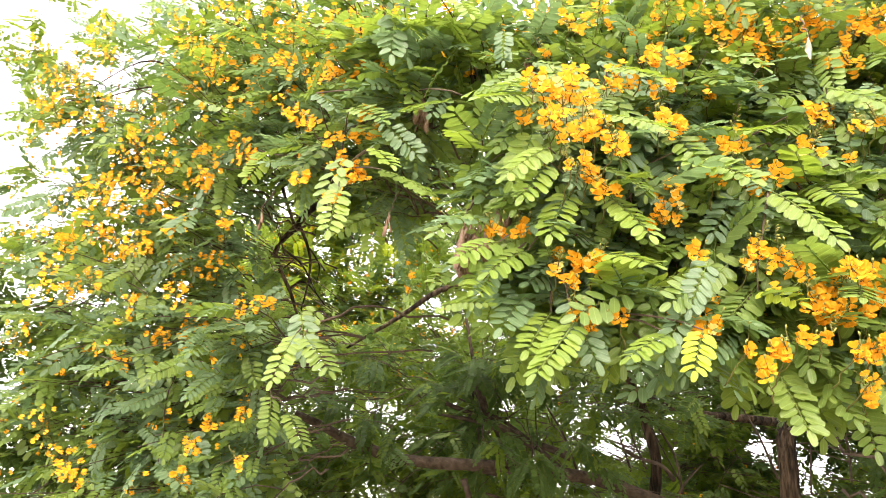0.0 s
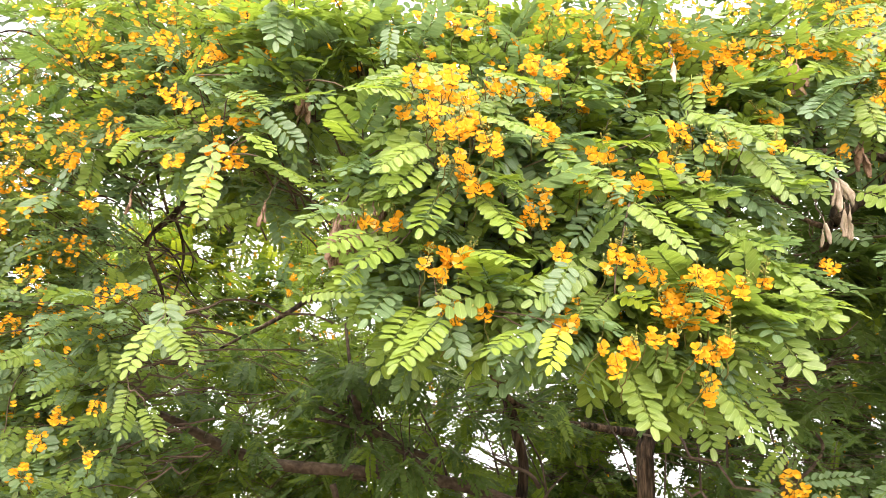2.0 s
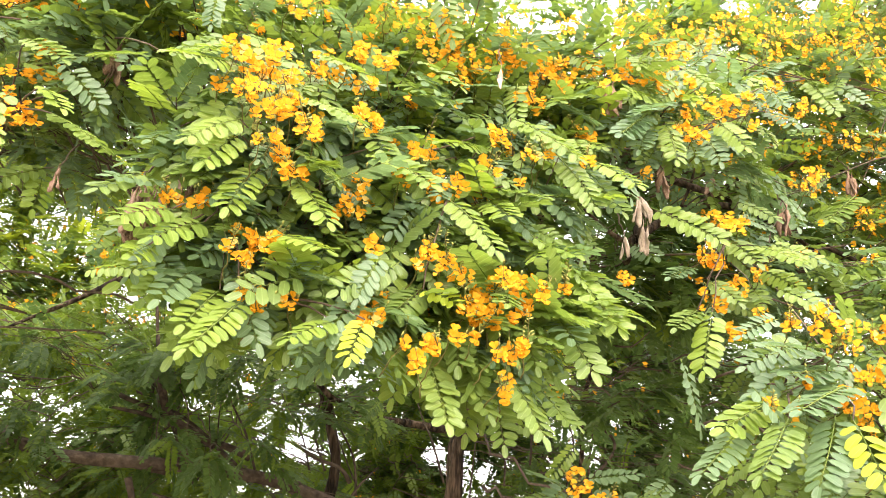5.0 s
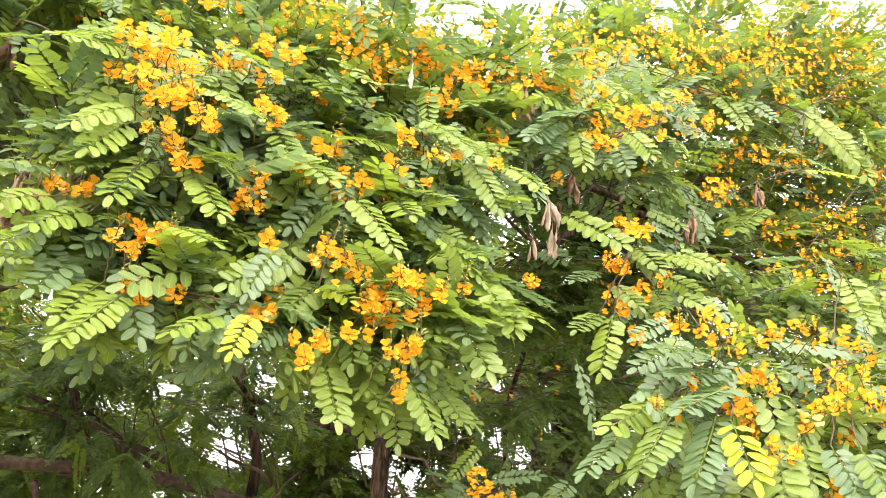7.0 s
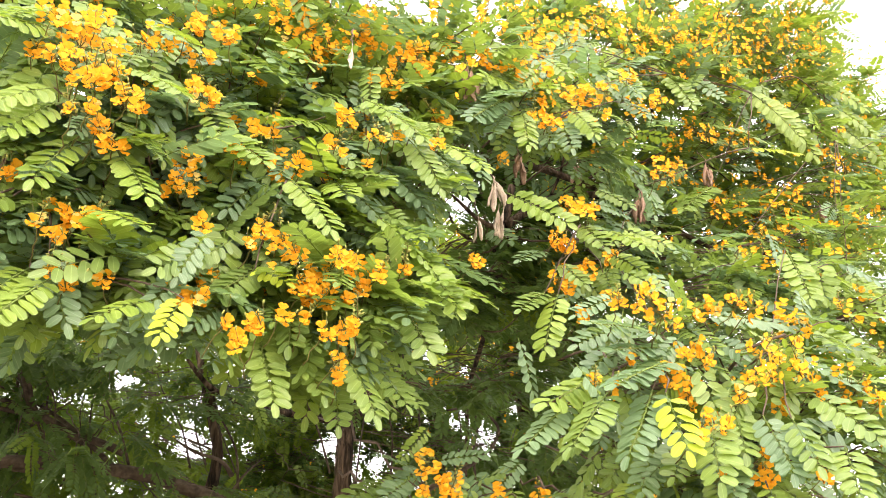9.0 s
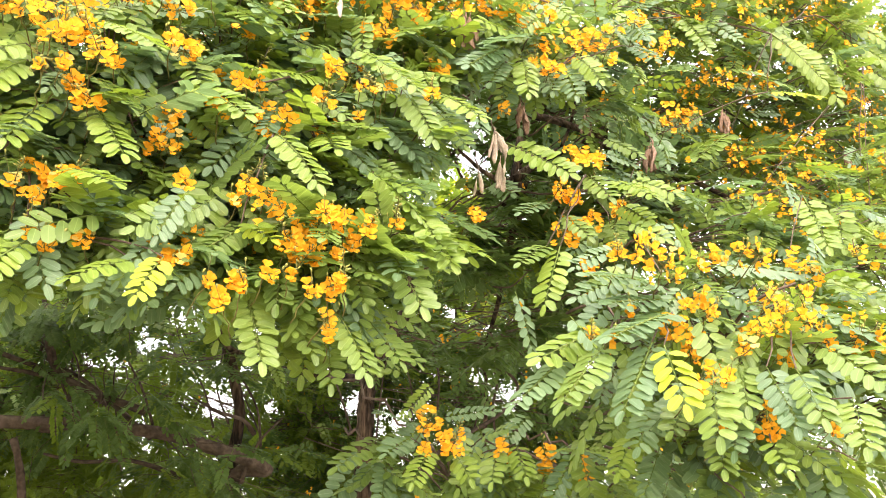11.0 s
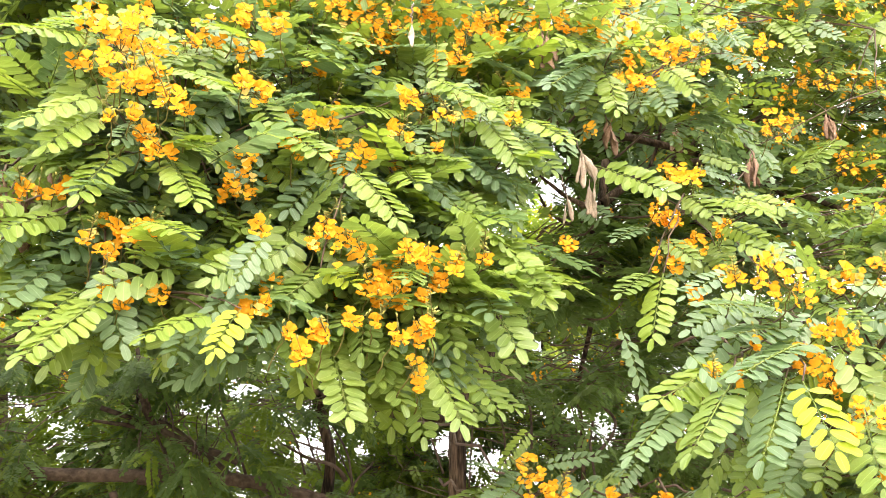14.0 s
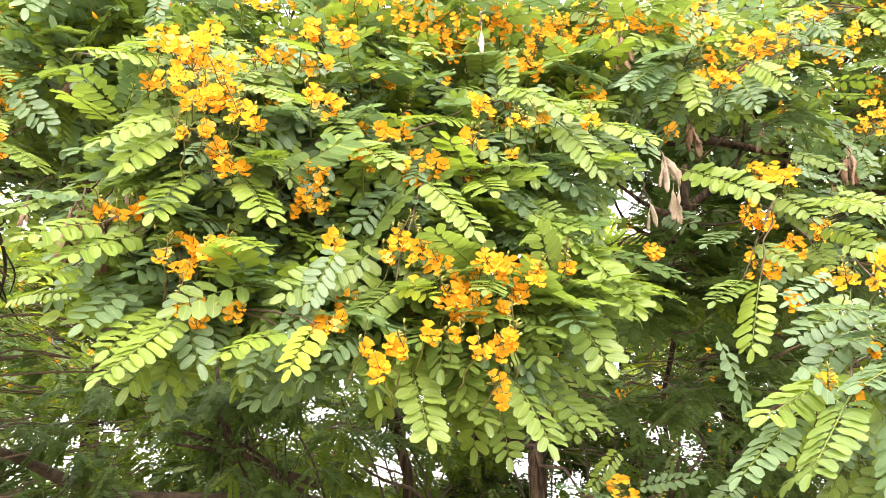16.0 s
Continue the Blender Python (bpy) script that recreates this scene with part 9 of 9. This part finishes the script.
# leafy ends that hang before the limbs, leaf colour darkened as shade
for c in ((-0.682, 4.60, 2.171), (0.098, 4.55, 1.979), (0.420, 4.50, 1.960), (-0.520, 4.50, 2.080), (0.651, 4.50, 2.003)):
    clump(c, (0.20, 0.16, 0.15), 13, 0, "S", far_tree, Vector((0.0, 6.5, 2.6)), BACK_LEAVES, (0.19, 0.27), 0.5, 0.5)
limb("limb", [(-1.090, 4.620, 2.176, 0.020), (-0.932, 4.680, 2.112, 0.027), (-0.715, 4.740, 2.014, 0.032), (-0.431, 4.800, 1.936, 0.036), (-0.095, 4.860, 1.922, 0.037), (0.271, 4.920, 1.915, 0.038), (0.819, 4.980, 1.859, 0.040), (1.381, 5.040, 1.666, 0.042), (1.219, 5.150, 1.640, 0.044), (1.245, 5.210, 1.350, 0.046)], far_tree, LIMB, "", 14, 8, 0.15, 0.10)
limb("limb", [(0.681, 5.050, 1.845, 0.020), (0.468, 5.100, 2.038, 0.015), (0.244, 5.200, 2.221, 0.012), (0.004, 5.300, 2.361, 0.009), (-0.291, 5.400, 2.484, 0.003)], far_tree, LIMB, "", 8)
limb("limb", [(0.099, 5.000, 1.917, 0.017), (-0.022, 5.100, 2.170, 0.013), (-0.002, 5.200, 2.455, 0.010), (-0.044, 5.300, 2.676, 0.007)], far_tree, LIMB, "", 6)
limb("limb", [(0.422, 5.000, 2.059, 0.029), (0.215, 5.000, 2.151, 0.025), (0.077, 5.000, 2.203, 0.019), (-0.225, 5.000, 2.249, 0.009)], far_tree, LIMB, "", 8)
limb("limb", [(0.147, 5.000, 2.162, 0.019), (0.059, 5.000, 2.339, 0.017), (0.005, 5.000, 2.584, 0.014), (-0.057, 5.000, 2.914, 0.009)], far_tree, LIMB, "", 8)
limb("limb", [(2.320, 4.400, 1.726, 0.014), (2.552, 4.400, 1.856, 0.014), (2.756, 4.400, 1.966, 0.012), (2.897, 4.400, 2.121, 0.010), (2.842, 4.400, 2.229, 0.009), (2.643, 4.400, 2.278, 0.008), (2.440, 4.400, 2.238, 0.005)], far_tree, LIMB, "", 6)
limb("limb", [(2.830, 4.600, 1.741, 0.009), (2.810, 4.600, 2.031, 0.009), (2.848, 4.600, 2.240, 0.007), (2.701, 4.600, 2.405, 0.005)], far_tree, LIMB, "", 6)
limb("limb", [(0.384, 5.000, 2.093, 0.019), (0.157, 5.000, 2.197, 0.015), (0.074, 5.000, 2.375, 0.012), (0.007, 5.000, 2.644, 0.009)], far_tree, LIMB, "", 8)
limb("limb", [(-0.184, 5.000, 2.325, 0.014), (0.125, 5.000, 2.212, 0.017), (0.384, 5.000, 2.093, 0.020), (0.646, 5.000, 2.003, 0.029)], far_tree, LIMB, "", 8)
limb("limb", [(1.354, 5.150, 1.892, 0.006), (1.233, 5.150, 2.140, 0.004), (1.117, 5.200, 2.401, 0.003), (1.037, 5.250, 2.751, 0.002)], far_tree, LIMB, "", 5)
limb("limb", [(1.963, 5.100, 1.915, 0.009), (1.876, 5.100, 2.175, 0.007), (1.774, 5.150, 2.450, 0.005), (1.745, 5.200, 2.846, 0.002)], far_tree, LIMB, "", 5)
limb("limb", [(0.323, 4.880, 1.810, 0.009), (0.259, 4.880, 2.025, 0.007), (0.233, 4.930, 2.257, 0.005), (0.158, 4.980, 2.398, 0.002)], far_tree, LIMB, "", 5)
limb("limb", [(0.326, 5.080, 1.799, 0.006), (0.400, 5.080, 2.027, 0.004), (0.367, 5.130, 2.269, 0.003), (0.432, 5.180, 2.517, 0.002)], far_tree, LIMB, "", 5)
limb("limb", [(0.473, 5.130, 1.962, 0.006), (0.429, 5.130, 2.197, 0.005), (0.434, 5.180, 2.452, 0.003), (0.447, 5.230, 2.796, 0.002)], far_tree, LIMB, "", 5)
limb("limb", [(1.144, 5.120, 1.951, 0.008), (1.052, 5.120, 2.197, 0.006), (1.081, 5.170, 2.466, 0.004), (1.007, 5.220, 2.854, 0.002)], far_tree, LIMB, "", 5)
limb("limb", [(2.845, 5.010, 1.906, 0.007), (2.920, 5.010, 2.187, 0.006), (2.918, 5.060, 2.485, 0.004), (3.041, 5.110, 2.743, 0.002)], far_tree, LIMB, "", 5)
limb("limb", [(1.059, 5.210, 1.933, 0.008), (0.983, 5.210, 2.180, 0.006), (0.834, 5.260, 2.439, 0.004), (0.744, 5.310, 2.715, 0.002)], far_tree, LIMB, "", 5)
limb("limb", [(0.682, 5.020, 1.927, 0.009), (0.594, 5.020, 2.158, 0.008), (0.465, 5.070, 2.401, 0.005), (0.400, 5.120, 2.704, 0.002)], far_tree, LIMB, "", 5)
limb("limb", [(0.250, 5.000, 1.952, 0.009), (0.143, 5.000, 2.174, 0.007), (0.015, 5.050, 2.408, 0.005), (-0.053, 5.100, 2.610, 0.002)], far_tree, LIMB, "", 5)
limb("limb", [(1.351, 5.070, 1.802, 0.010), (1.315, 5.070, 2.047, 0.008), (1.184, 5.120, 2.302, 0.006), (1.136, 5.170, 2.500, 0.002)], far_tree, LIMB, "", 5)
limb("limb", [(2.061, 4.850, 1.811, 0.007), (2.089, 4.850, 2.063, 0.005), (2.143, 4.900, 2.336, 0.004), (2.232, 4.950, 2.508, 0.002)], far_tree, LIMB, "", 5)
limb("limb", [(0.258, 5.290, 1.891, 0.010), (0.179, 5.290, 2.124, 0.009), (0.162, 5.340, 2.376, 0.006), (0.124, 5.390, 2.705, 0.002)], far_tree, LIMB, "", 5)
limb("limb", [(2.350, 4.950, 1.899, 0.008), (2.356, 4.950, 2.164, 0.006), (2.324, 5.000, 2.446, 0.004), (2.363, 5.050, 2.864, 0.002)], far_tree, LIMB, "", 5)
limb("limb", [(2.560, 4.980, 2.055, 0.009), (2.570, 4.980, 2.332, 0.008), (2.488, 5.030, 2.624, 0.006), (2.460, 5.080, 2.982, 0.002)], far_tree, LIMB, "", 5)
limb("limb", [(1.966, 4.980, 2.018, 0.007), (2.012, 4.980, 2.283, 0.005), (1.993, 5.030, 2.566, 0.004), (2.071, 5.080, 2.976, 0.002)], far_tree, LIMB, "", 5)
limb("limb", [(-0.035, 4.800, 1.827, 0.0220), (0.001, 4.800, 1.728, 0.0200), (0.027, 4.850, 1.610, 0.0220), (0.060, 4.900, 1.389, 0.0240)], far_tree, LIMB, "", 8)
limb("limb", [(-0.262, 5.000, 1.974, 0.0060), (-0.040, 4.950, 1.907, 0.0110), (0.178, 4.900, 1.871, 0.0160)], far_tree, LIMB, "", 6)
limb("limb", [(0.097, 5.100, 1.763, 0.0080), (0.305, 5.100, 1.716, 0.0120), (0.594, 5.100, 1.719, 0.0140), (0.903, 5.100, 1.615, 0.0180)], far_tree, LIMB, "", 6)
limb("limb", [(0.899, 5.000, 2.102, 0.0060), (1.060, 5.000, 2.016, 0.0100), (1.228, 5.050, 1.970, 0.0130), (1.311, 5.100, 1.885, 0.0160)], far_tree, LIMB, "", 6)
limb("limb", [(1.474, 5.000, 1.984, 0.0040), (1.351, 5.000, 1.860, 0.0080), (1.274, 5.050, 1.709, 0.0120), (1.244, 5.100, 1.574, 0.0140)], far_tree, LIMB, "", 6)
